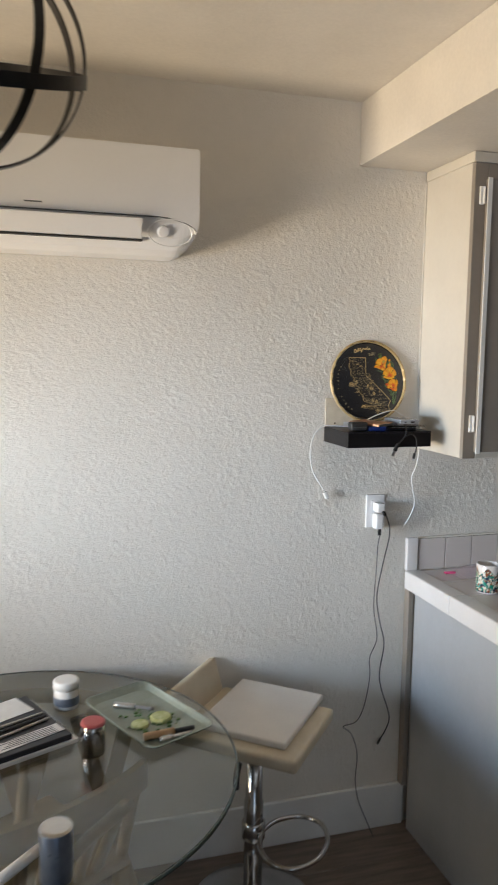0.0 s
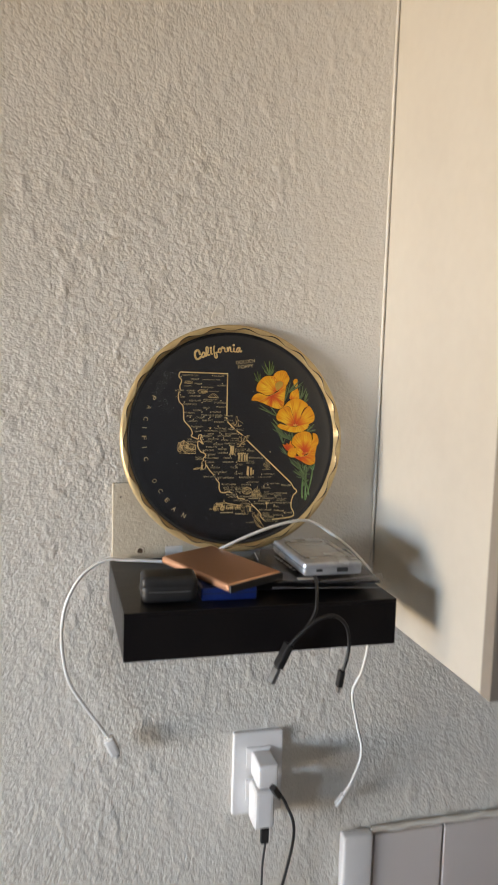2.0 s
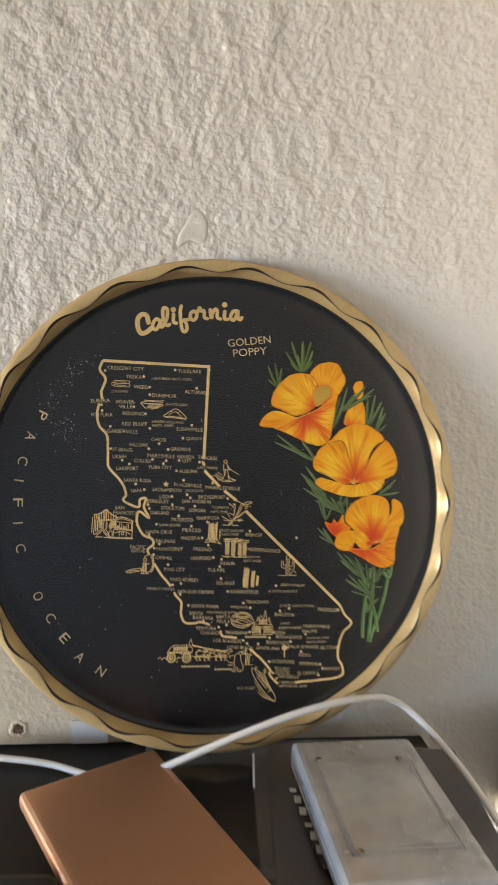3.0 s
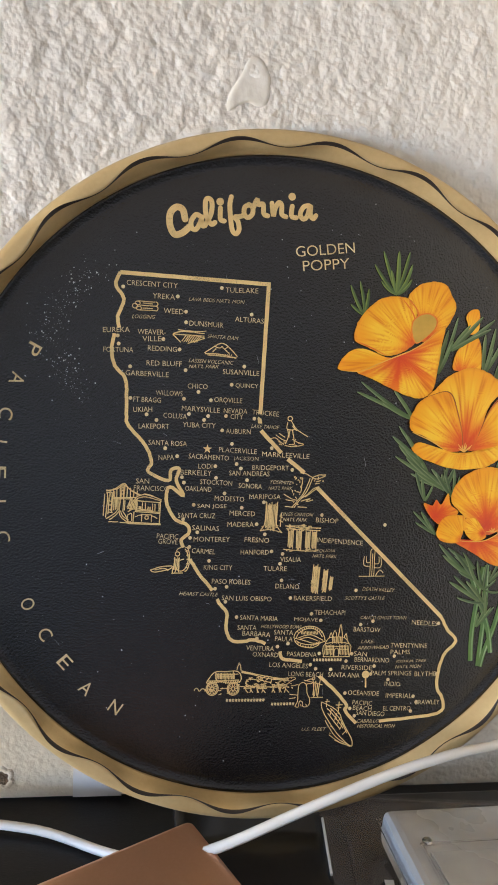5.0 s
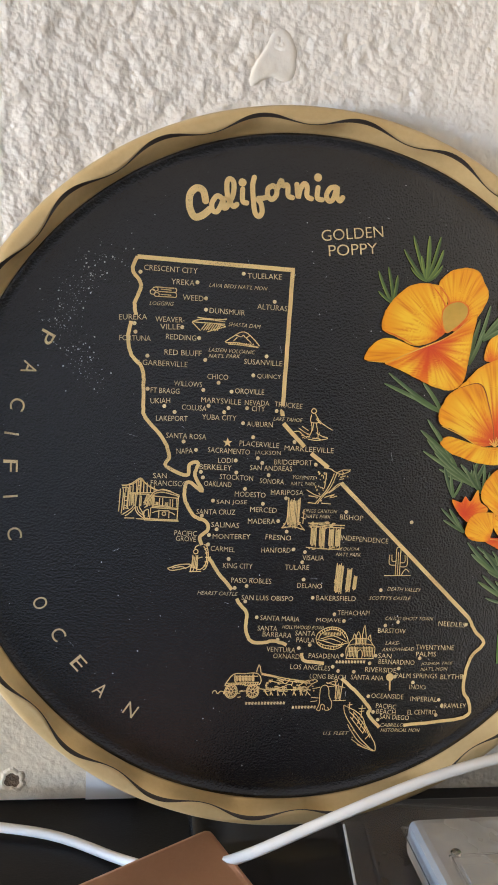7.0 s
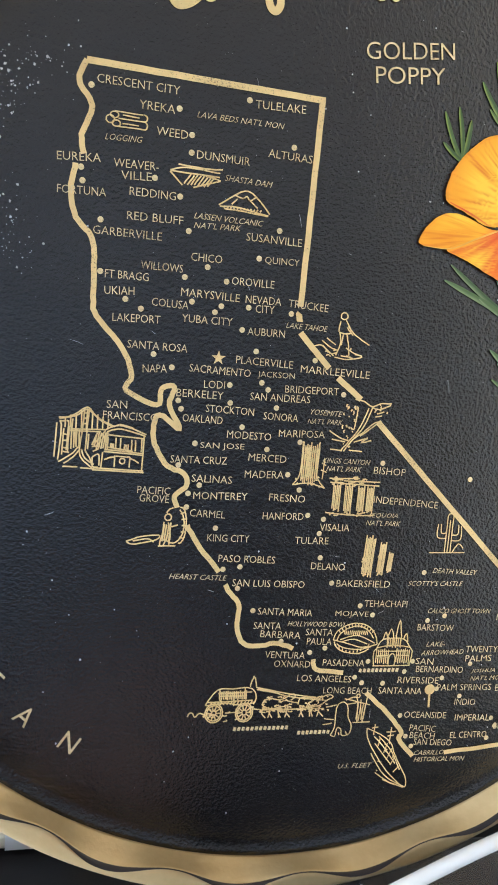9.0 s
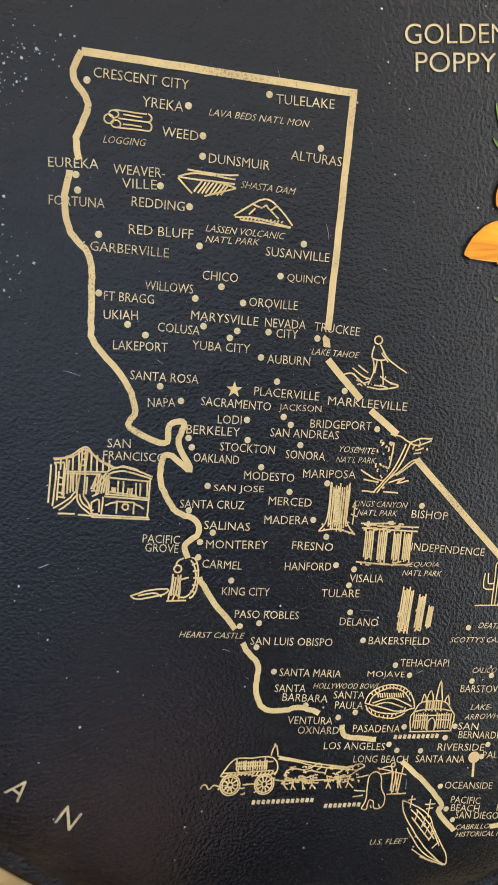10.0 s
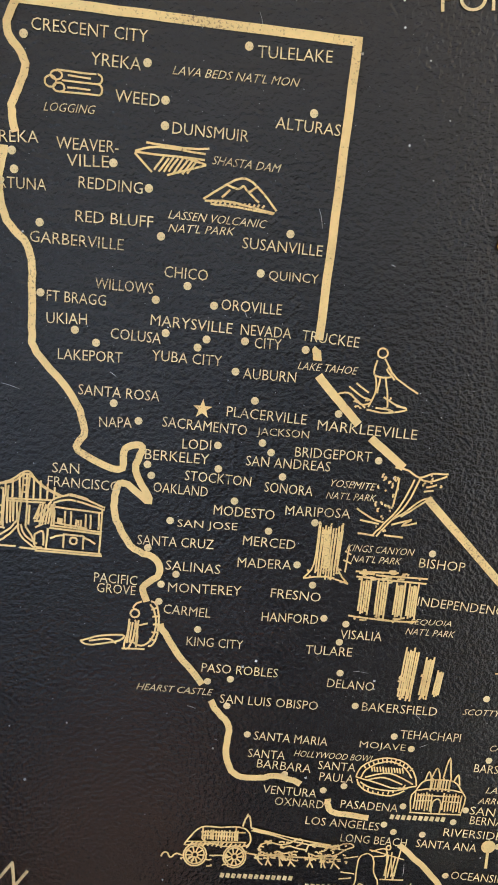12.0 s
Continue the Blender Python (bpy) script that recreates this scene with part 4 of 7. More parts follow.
DOTS_UPPER = [(-66.7, 76.4), (-44.8, 73.9), (-27, 78.5), (-41.2, 68), (-14.2, 68.5), (-41, 63.7), (-68.2, 56.8), (-67.7, 53.6), (-49.9, 56.4), (-43.2, 52.6), (-62.8, 44.7), (-40.4, 44.3), (-16.3, 47), (-34.8, 35.7), (-21.2, 39.3), (-40.6, 32.6), (-62.2, 32), (-29.5, 32.5), (-55.5, 25.6), (-51.4, 23.5), (-38.3, 26.5), (-30.4, 26), (-32, 24.3), (-23, 26.3), (-11.1, 25.7), (-24.3, 20.3), (-47.4, 12.1), (-20, 14.9), (-42.4, 9), (-26.5, 5.4), (-17.7, 6.6), (-15.8, 4.8), (-3.2, 13.7), (6, 4.9), (-40.1, 0.4), (-39.2, -1.8), (-26, 0.6), (-13, -0)]
DOTS_LOWER = [(-22.2, -5.8), (-5.4, -9.1), (-34.8, -10.9), (-14.7, -11.6), (-38.9, -17), (-32.8, -22.3), (-35.7, -24.7), (-35.9, -28.5), (-8.1, -18.4), (19.8, -13.9), (-4.4, -22.6), (-1.2, -29.8), (3.6, -30.8), (2.7, -35), (-27.4, -34.2), (-19.6, -45.1), (3.7, -42.1), (-24.4, -45.9), (7.9, -49.6), (36.5, -46.1), (-19.8, -51.4), (-14.8, -57.9), (17.4, -56.4), (21.6, -59.2), (-5.7, -67.1), (7.8, -69.3), (3.3, -70.6), (21.7, -73.6), (18, -78.5), (20.4, -80.3), (27.1, -80.6), (36.1, -73.8), (33.7, -77), (46.4, -79.3), (34, -91.1), (36.5, -97.9), (38.7, -101.2)]
DOTS_EAST = [(74.7, -60.4), (75, -82.9), (64.9, -92.9), (66.4, -95.5), (64.1, -99.5), (45, -82.8), (55.3, -74.9), (53, -85.3), (44.8, -59.5), (39.4, -61), (47.8, -17.5)]
SCRIPT_C = [(-43.1, 105), (-44.2, 108.7), (-46.8, 109.5), (-49.1, 106.9), (-49.1, 102.3), (-47.1, 98.7), (-44.1, 99.4), (-41.5, 101.8)]
SCRIPT_A1 = [(-36.4, 106.2), (-38.7, 107.2), (-40.6, 104.4), (-40.2, 101.7), (-38.4, 101.4), (-36.8, 104.6), (-36.4, 107.1), (-36.2, 103.2), (-35, 103)]
SCRIPT_L = [(-35, 103), (-32.7, 108), (-32.6, 112.8), (-34.3, 114), (-35.2, 112.2), (-34.6, 107.1), (-32.5, 103.9), (-31, 104.6)]
SCRIPT_I1 = [(-29, 110.5), (-28.8, 106.2), (-27.2, 105.5)]
SCRIPT_F = [(-24.7, 115.4), (-25.2, 112.2), (-24.6, 106.4), (-23.7, 102), (-22.1, 100.8), (-21, 102.6), (-21.6, 105.7), (-22.9, 107.4), (-21, 107.8), (-19.6, 108.3)]
SCRIPT_O = [(-17.4, 112.9), (-19.1, 111.6), (-19.1, 108.9), (-17.5, 107.7), (-15.8, 109.3), (-15.8, 111.9), (-17.4, 112.9), (-15.4, 112.1)]
SCRIPT_R = [(-15.4, 112.1), (-14.1, 115.2), (-13.4, 113.3), (-11.5, 113.5), (-11.1, 109.8), (-9.4, 109)]
SCRIPT_N = [(-7.9, 114.2), (-7.1, 109.4), (-6.5, 112.2), (-5.1, 114.7), (-3.8, 113.8), (-3.6, 110.2), (-1.8, 109.2)]
SCRIPT_I2 = [(0.6, 113.7), (0.5, 109.8), (2.5, 109.2)]
SCRIPT_A2 = [(7.6, 114.5), (5.5, 113.9), (4.1, 111), (5.2, 109), (6.9, 109.9), (8.3, 114.7), (8.4, 110.8), (9.7, 109.4), (10.7, 110.7)]
SCRIPT_DOTS = [(-29.2, 113.1), (0.4, 117.6)]
POPPY_TITLE = [(3.1, 95.4), (28, 99), (6.3, 89.8), (26, 92.3)]
OCEAN_PACIFIC = [(-100.8, 49.5), (-106.7, 37.5), (-110.6, 23.6), (-112.5, 12.5), (-112.6, 0.2), (-112.3, -11.5), (-110.4, -25.7)]
OCEAN_OCEAN = [(-100, -52.8), (-92.8, -65.2), (-84.6, -76.7), (-75.8, -87.6), (-63.7, -95.8)]
P1_BACK = [(30, 60.6), (30.7, 67.4), (34.3, 73), (39.6, 77.9), (44.6, 79.8), (51.3, 79.7), (54.5, 78.2), (56.6, 74.2), (56.1, 68.7), (57.3, 61.9), (51.4, 56.7), (43.6, 54.7), (36.5, 57.6)]
P1_RIGHT = [(52.4, 79.5), (56.1, 84.6), (59.7, 86.4), (65, 87.3), (69.6, 85.9), (71.5, 82.5), (74, 77.9), (73.1, 73.2), (69.7, 67.5), (66.2, 64.6), (60.1, 61.5), (56, 64.6), (56.7, 72.9)]
P1_EYE = [(55.2, 64.6), (55.2, 69.5), (58.1, 72.4), (62.3, 73.2), (65.3, 71.1), (64.9, 67.6), (61.4, 63.8), (57.3, 61.1)]
P1_LEFT = [(23.3, 49.1), (24.8, 52.2), (28, 55.6), (32.3, 57.2), (37.9, 56.3), (43.6, 54.2), (47.9, 53.8), (43.8, 51.7), (38.3, 49.5), (32.8, 47.4), (27.3, 47.4), (23.9, 47.8)]
P1_FRONT = [(31.7, 47.3), (39.6, 50.7), (46.5, 53.8), (54.7, 57.4), (60.7, 61.3), (66.1, 66), (69.7, 68.6), (68.6, 61.1), (67.4, 51.5), (66.2, 43.1), (64.1, 39.5), (60, 37.4), (54.3, 38.2), (47.1, 40.9), (38.5, 44.6)]
P1_HEART = [(57.5, 58.7), (52.8, 51.3)]
BUD_TOP = [(79.5, 70.8), (78.8, 73.2), (80.7, 76.1), (84.3, 76.6), (85.2, 72.2), (84.6, 67.5), (81.2, 65.9)]
BUD_LOW = [(74.3, 50.4), (75.1, 57.3), (78.6, 61.6), (82.7, 64.6), (85.6, 63.4), (86.9, 56.5), (86.4, 50.1), (80.6, 50.4)]
P2_BACK = [(63.6, 38.4), (67.4, 42.4), (71.7, 47), (76.4, 49.7), (82, 51.6), (87.7, 51), (92.8, 48.5), (97.6, 45.1), (98.9, 41.8), (94.2, 38.8), (90.2, 31.7), (87.6, 17.5), (81, 17.2), (77.6, 27.1), (74.2, 36.6), (70.3, 40)]
P2_LEFT = [(56, 26.2), (56.7, 30.4), (60, 36), (64.7, 38.9), (71.1, 40.9), (74.3, 39.4), (77, 32.6), (79.7, 24.4), (80.7, 16.6), (73.9, 15.3), (66.6, 19.2), (62.2, 21.5), (57.6, 23)]
P2_RIGHT = [(100.6, 41.9), (104.3, 37.9), (107, 32.4), (107.9, 26.9), (106.1, 21.8), (100.2, 18.5), (94.5, 16.6), (85.3, 16.3), (87.5, 23.3), (90.8, 31.8), (94.3, 36.6), (97.9, 40.1)]
P2_FRONT = [(57.4, 15.8), (59.6, 18.1), (62.4, 18.5), (66.7, 16.7), (73.9, 15), (82.5, 15), (91.1, 16.2), (96.2, 18), (100.5, 19), (99.2, 14.8), (95.7, 11.1), (90, 8.6), (81.5, 7.5), (74.3, 8.1), (67.1, 10.1), (61.3, 12.3)]
P2_HEART = [(81.6, 16.7)]
P3_TOP = [(76.8, -6.3), (77.6, -0.7), (81.6, 4.5), (87.2, 7.7), (92.9, 9), (98.7, 8.4), (102.6, 5.7), (104.1, 0.2), (103.3, -6.9), (100.9, -15.3), (95.4, -20.8), (88.6, -17.6), (81, -10.9)]
P3_RIGHT = [(105.2, 6.4), (107.8, 6.7), (110.9, 4.6), (112.9, -1), (112.7, -6.6), (110.5, -9.7), (105.7, -13.3), (100.3, -19.6), (97.2, -16.8), (101.6, -6.9), (105.1, -1.2)]
P3_FRONT = [(78.2, -22.9), (84.6, -23.6), (93.2, -23.4), (100.3, -19.6), (104.3, -13.9), (107.6, -9.8), (110.7, -8.6), (109.6, -15.1), (108.3, -22.2), (108.2, -30.6), (105.4, -33.5), (101.1, -34.7), (95.2, -33.1), (89.2, -29.6), (84.8, -27.2), (80.4, -25.1)]
P3_LOBE = [(70.7, -20.3), (71.9, -16.1), (74.8, -13), (79.7, -12.3), (83.4, -13), (83.4, -17.2), (82.5, -21.4), (80.9, -24.5), (74.6, -24.4), (71.6, -22.5)]
P3_MID = [(82.4, -15), (85.5, -13.5), (88.4, -13.7), (91.4, -17), (93.7, -21.4), (90.3, -23.5), (86.9, -23), (83.8, -20)]
P3_SEPAL = [(64.3, -7.5), (68.1, -8.7), (69.9, -5.9), (72.3, -7.8), (75.2, -3), (76.6, -7.7), (80.2, -10.9), (77.7, -13.7), (74.1, -14.7), (71.9, -16.7), (67.4, -13.2)]
P3_HEART = [(93.7, -16.4)]
FRONDS = (
    [(47.6, 80.8), (37.2, 92.7), (40.8, 98.4), (44.6, 90.7), (47.5, 98.8), (52.3, 98.8), (53.7, 93.7), (53.7, 87.5), (40.4, 85.9)],
    [(33.9, 71.1), (27.2, 83.5), (31.2, 85.3), (35.2, 82.3), (27.5, 75.6)],
    [(57.3, 28.5), (33.9, 43.3), (32.4, 38.9), (43.8, 34.8), (48.6, 40.2)],
    [(67.6, 48.2), (68.4, 64.7), (71.4, 67.1), (75.4, 72.8), (73.7, 62.8)],
    [(73, 58.6), (81, 69.8), (86.5, 73.6), (92, 72.6), (90.5, 68.6), (85.5, 66.1)],
    [(88.4, 49.1), (88.3, 66.3), (92.8, 69), (96.8, 64.8), (92.1, 60.4)],
    [(93, 44.9), (99.7, 58.5), (97.8, 61.8), (100.7, 51.6), (95.3, 54.2)],
    [(62.8, 9.9), (51.6, 25.2), (49, 20.7), (54.9, 21.8), (57, 19.1)],
    [(75.4, -2.1), (50.6, 12.2), (55.6, 11.9), (61.5, 8.5), (60.2, 5.7), (67.2, 7.3)],
    [(77.8, -4.8), (72.9, 7.5), (77.8, 7.1), (69.3, 6), (80.2, 4.4)],
    [(65.1, -6.6), (60.2, 5.7), (63.2, 3), (68.4, 0.4)],
    [(97.2, 9.2), (102, 17.4), (107.7, 18.8), (109.6, 11), (105.1, 14.7)],
    [(70.7, -21.2), (60, -11.2), (63.6, -11.4), (61.3, -16.1), (67.6, -16.2)],
    [(89.8, -40.8), (72.6, -25.3), (74.6, -30.2), (79.7, -28.5), (84.9, -30), (82.4, -37.3)],
    [(94.7, -51.1), (78.4, -41.9), (80.2, -39.1), (82.2, -48.8), (86.1, -41.5)],
    [(94.4, -45), (90.8, -32.4), (95.5, -33.7), (100, -40.6), (101.7, -46.2), (86.6, -33.3)],
)
STEMS = (
    [(93.9, -35.1), (91.8, -50.6), (90.3, -64.7), (90.4, -77.3)],
    [(95.6, -34.3), (95.7, -53.4), (94.8, -67.4), (94, -79.6)],
    [(104.9, -35.8), (103.8, -47.6), (100.5, -61.7), (96.5, -73.1), (94.9, -79.8)],
    [(87.6, -37.2), (93.3, -51.1), (97.7, -63.2), (99.5, -73.6)],
    [(101.5, -36.9), (105.2, -40.8), (106.9, -33.5)],
)
LOGS = (-57.7, 69.3, 10.1, 3.8)
DAM = (-39.4, 58.0, 13.5, 5.6)
PEAK = (-26.2, 53.2, 13.8, 5.9)
TRAM = (-59.9, -11.2, 23.7, 17.1)
PEBBLE = (-43.6, -34.1, 16.4, 11.7)
ANGLER = (3.9, 20.9, 16.6, 13.0)
FALLS = (11.7, -3.6, 18.2, 15.2)
TRUNK = (-1.7, -15.3, 9.8, 13.1)
GROVE_TREES = (11.7, -24.0, 15.8, 11.3)
TOWERS = (20.9, -41.2, 10.9, 13.2)
CACTUS = (43.1, -34.5, 11.3, 13.0)
BOWL = (17.1, -66.3, 13.9, 9.8)
CASTLE = (29.2, -67.8, 12.0, 14.1)
COACH = (-9.9, -84.5, 43.4, 13.5)
LEAPER = (16.6, -90.5, 15.1, 13.9)
FLEET = (30.4, -104.4, 16.5, 21.0)
PALM = (42.8, -84.7, 4.2, 8.0)
STAR = (-30.1, 12.4, 3.5, 2.9)

MM = 0.001
TRAY_C, TRAY_LEAN = (1.590, 2.541, 1.664), 7.5
WAVES = 22


def rim_profile(s, a):
    """Point of the gold rim at the angle a: s runs from the black face (0) up the fluted wall to its wavy crest (0.45) and out over the flat flange to the lip (1)."""
    w = math.cos(WAVES * a - 0.77)
    rc = 0.1366 + 0.0018 * w
    pts = [(0.1335, 0.0009), (0.1337 + 0.28 * (rc - 0.1337), 0.0032), (0.1337 + 0.64 * (rc - 0.1337), 0.0062), (rc - 0.0003, 0.0081), (rc + 0.0006, 0.0086), (0.1400, 0.0080), (0.1416, 0.0069), (0.1425, 0.0056), (0.1428, 0.0040)]
    knots = (0.0, 0.14, 0.28, 0.40, 0.50, 0.72, 0.86, 0.94, 1.0)
    for (s0, p), (s1, q) in zip(zip(knots, pts), zip(knots[1:], pts[1:])):
        if s <= s1:
            break
    t = (s - s0) / (s1 - s0)
    r, h = p[0] * (1 - t) + q[0] * t, p[1] * (1 - t) + q[1] * t
    return r * math.cos(a), r * math.sin(a), h


tray = thing("souvenir_tray", pose(*TRAY_C, 90 - TRAY_LEAN, 0, 0), "round black tin tray with gold rim, map and painted poppies", "tray")


def tray_body():
    face = lathe([(0, 0), (0.030, 0), (0.060, 0), (0.090, 0), (0.1200, 0), (0.1278, 0), (0.1290, -0.0002), (0.1300, -0.0002), (0.1312, 0.0001), (0.1324, 0.0005), (0.1336, 0.0012), (0.1337, 0.0006), (0.128, -0.0022), (0, -0.0020)], 220)
    part("face", face, M_FACE, tray, "black enamelled tray face", smooth=True)
    bm = bmesh.new()
    n, m = 440, 20
    g = [[bm.verts.new(rim_profile(j / m, 2 * math.pi * i / n)) for j in range(m + 1)] for i in range(n)]
    for i in range(n):
        k = (i + 1) % n
        for j in range(m):
            bm.faces.new((g[i][j], g[i][j + 1], g[k][j + 1], g[k][j]))
        bm.faces.new((g[i][m], g[i][0], g[k][0], g[k][m]))
    bmesh.ops.recalc_face_normals(bm, faces=bm.faces)
    part("rim", bm, M_GOLD, tray, "gold fluted rim", smooth=True)
    # dark wavy line round the rim
    bm = bmesh.new()
    n = 528
    pairs = []
    for i in range(n):
        a = 2 * math.pi * i / n
        f = (0.5 + 0.5 * math.cos(WAVES * a - 0.77)) ** 1.2
        mid, wid = 0.42 + 0.02 * f, 0.016 + 0.056 * f
        row = []
        for k in range(5):
            x, y, z = rim_profile(mid + wid * (k / 2 - 1), a)
            row.append(bm.verts.new((x * 0.9992, y * 0.9992, z + 0.00022)))
        pairs.append(row)
    for i in range(n):
        a, b = pairs[i], pairs[(i + 1) % n]
        for k in range(4):
            bm.faces.new((a[k], a[k + 1], b[k + 1], b[k]))
    part("wavy_line", bm, M_LINE, tray, "dark wavy painted line", smooth=True)


tray_body()
Z1 = 0.00022


def mm(pts):
    return [(x * MM, y * MM) for x, y in pts]


def rough_line(pts, steps=6, seed=0, jitter=0.00012):
    rnd = random.Random(seed)
    return [(q.x + rnd.uniform(-jitter, jitter), q.y + rnd.uniform(-jitter, jitter)) for q in smooth_line([(x * MM, y * MM, 0) for x, y in pts], steps)]


def map_outline():
    for i, line in enumerate((COAST_NORTH, COAST_CAPE, COAST_BIG_SUR, COAST_POINT, COAST_BIGHT, COAST_SOUTH)):
        part("coast_line", band(rough_line(line, 5, i), 0.00142, Z1), M_PRINT, tray)
    for i, (a, b) in enumerate(((BORDER_NORTH[0], BORDER_NORTH[1]), (BORDER_NORTH[1], BORDER_NORTH[2]), BORDER_LAKE, BORDER_TAHOE, BORDER_BEND, (BORDER_EAST[0], BORDER_EAST[1]))):
        k = 14
        b = (b[0] + 0.8, b[1]) if i == 0 else b
        pts = [(a[0] + (b[0] - a[0]) * j / k, a[1] + (b[1] - a[1]) * j / k) for j in range(k + 1)]
        part("border_line", band(rough_line(pts, 1, 20 + i, 0.00006), 0.00165, Z1 + 0.00002 * i), M_PRINT, tray)
    part("border_line", band(rough_line(BORDER_EAST[1:], 5, 40), 0.00142, Z1 + 0.0002), M_PRINT, tray)


map_outline()


def place_dots():
    me = None
    for x, y in DOTS_UPPER + DOTS_LOWER + DOTS_EAST:
        if me is None:
            ob = part("place_dot", disc(0, 0, 0.00078, 0, n=10), M_PRINT_THIN, tray)
            me = ob.data
        else:
            ob = new("place_dot", me)
            ob.parent = tray
        ob.location = (x * MM, y * MM, Z1)
    x, y, w, h = STAR
    bm = bmesh.new()
    c = bm.verts.new((x * MM, y * MM, Z1))
    ring = [bm.verts.new(((x + (2.0 if k % 2 == 0 else 0.8) * math.sin(math.pi * k / 5)) * MM, (y + (2.0 if k % 2 == 0 else 0.8) * math.cos(math.pi * k / 5)) * MM, Z1)) for k in range(10)]
    for k in range(10):
        bm.faces.new((c, ring[(k + 1) % 10], ring[k]))
    part("capital_star", bm, M_PRINT, tray)


place_dots()


def lettering(rows):
    """Rows of (part name, text, left u, middle v, width, turn, cap height, shear, weight), set in the built-in font on the tray's face."""
    obs = []
    for row in rows:
        cu = bpy.data.curves.new("lettering", "FONT")
        cu.body, cu.size, cu.resolution_u, cu.shear, cu.offset = row[1], 1.0, 5 if row[6] > 3 else 2, row[7], row[8]
        obs.append(new("lettering", cu))
    deps = bpy.context.evaluated_depsgraph_get()
    deps.update()
    for ob, (nm, text, u, v, w, turn, cap, shear, weight) in zip(obs, rows):
        me = bpy.data.meshes.new_from_object(ob.evaluated_get(deps))
        co = np.empty(len(me.vertices) * 3)
        me.vertices.foreach_get("co", co)
        co = co.reshape(-1, 3)
        lo, hi = co.min(0), co.max(0)
        x = (co[:, 0] - lo[0]) / max(hi[0] - lo[0], 1e-6) * w
        y = (co[:, 1] - (lo[1] + hi[1]) / 2) / max(hi[1] - lo[1], 1e-6) * cap
        c, s = math.cos(radians(turn)), math.sin(radians(turn))
        co[:, 0], co[:, 1], co[:, 2] = (u + x * c - y * s) * MM, (v + x * s + y * c) * MM, Z1 + 0.00006
        me.vertices.foreach_set("co", co.ravel())
        me.materials.clear()
        me.materials.append(M_PRINT_THIN)
        t = new(nm, me)
        t.parent = tray
        cu = ob.data
        bpy.data.objects.remove(ob)
        bpy.data.curves.remove(cu)


def place_names():
    rows = []
    for block in (NAMES_NORTH, NAMES_VALLEY, NAMES_BAY, NAMES_COAST, NAMES_SOUTH, NAMES_DESERT):
        for text, u, v, w, turn in block:
            if text[0] == "*":
                rows.append(("landmark_name", text[1:], u, v, w, turn, 1.5, 0.32, -0.006))
            else:
                rows.append(("place_name", text, u, v, w, turn, 2.05, 0.0, -0.006))
    (a, b), (c, d), (e, f), (g, h) = POPPY_TITLE
    for text, x0, y0, x1, y1 in (("GOLDEN", a, b, c, d), ("POPPY", e, f, g, h)):
        rows.append(("flower_name", text, x0, y0, math.hypot(x1 - x0, y1 - y0), math.degrees(math.atan2(y1 - y0, x1 - x0)), 4.3, 0.0, -0.004))
    for word, spots in (("PACIFIC", OCEAN_PACIFIC), ("OCEAN", OCEAN_OCEAN)):
        for ch, (u, v) in zip(word, spots):
            turn = math.degrees(math.atan2(v, u)) + 90
            w = 0.8 if ch == "I" else 4.6
            t = radians(turn)
            rows.append(("ocean_letter", ch, u - w / 2 * math.cos(t), v - w / 2 * math.sin(t), w, turn, 5.4, 0.0, 0.0))
    lettering(rows)


place_names()


def script_title():
    bm = bmesh.new()
    for i, line in enumerate((SCRIPT_C, SCRIPT_A1, SCRIPT_L, SCRIPT_I1, SCRIPT_F, SCRIPT_O, SCRIPT_R, SCRIPT_N, SCRIPT_I2, SCRIPT_A2)):
        sm = smooth_line([(x * MM, y * MM, 0) for x, y in line], 7)
        band([(q.x, q.y) for q in sm], 0.0020 if i else 0.0027, Z1 + 0.000012 * i, bm)
        for q in (sm[0], sm[-1]):
            disc(q.x, q.y, 0.0010 if i else 0.00135, Z1 + 0.00013 + 0.000006 * i, bm, 14)
    for x, y in SCRIPT_DOTS:
        disc(x * MM, y * MM, 0.0016, Z1, bm)
    part("script_title", bm, M_PRINT, tray, "gold brush-script state name")


script_title()


# small gold line drawings, each set in its own box of half-width 1 and half-height 1
def sketch(name, at, strokes, width=0.00034, material=None):
    cx, cy, w, h = at
    bm = bmesh.new()
    for i, st in enumerate(strokes):
        pts = [(cx + x * w / 2, cy + y * h / 2) for x, y in st]
        band(rough_line(pts, 4 if len(pts) > 2 else 3, i, 0.00005), width, Z1 + 0.000004 * i, bm)
    return tagged(part(name, bm, material or M_PRINT, tray), kind="stuff")


def arc(cx, cy, rx, ry, a, b, n=9):
    return [(cx + rx * math.cos(radians(a + (b - a) * i / n)), cy + ry * math.sin(radians(a + (b - a) * i / n))) for i in range(n + 1)]


def hatch(x0, x1, y0, y1, n, lean=0.0, seed=1):
    rnd = random.Random(seed)
    return [[(x0 + (x1 - x0) * i / max(n - 1, 1) + lean, y1 - rnd.uniform(0, 0.12) * (y1 - y0)), (x0 + (x1 - x0) * i / max(n - 1, 1), y0 + rnd.uniform(0, 0.12) * (y1 - y0))] for i in range(n)]


def scribble(x0, x1, y0, y1, n, seed):
    rnd = random.Random(seed)
    out = []
    for _ in range(n):
        x, y = rnd.uniform(x0, x1), rnd.uniform(y0, y1)
        a, r = rnd.uniform(0, 6.3), rnd.uniform(0.05, 0.16)
        out.append([(x + r * math.cos(a + k) * (x1 - x0) / 2, y + r * math.sin(a + k) * (y1 - y0) / 2) for k in (0, 1.1, 2.3)])
    return out


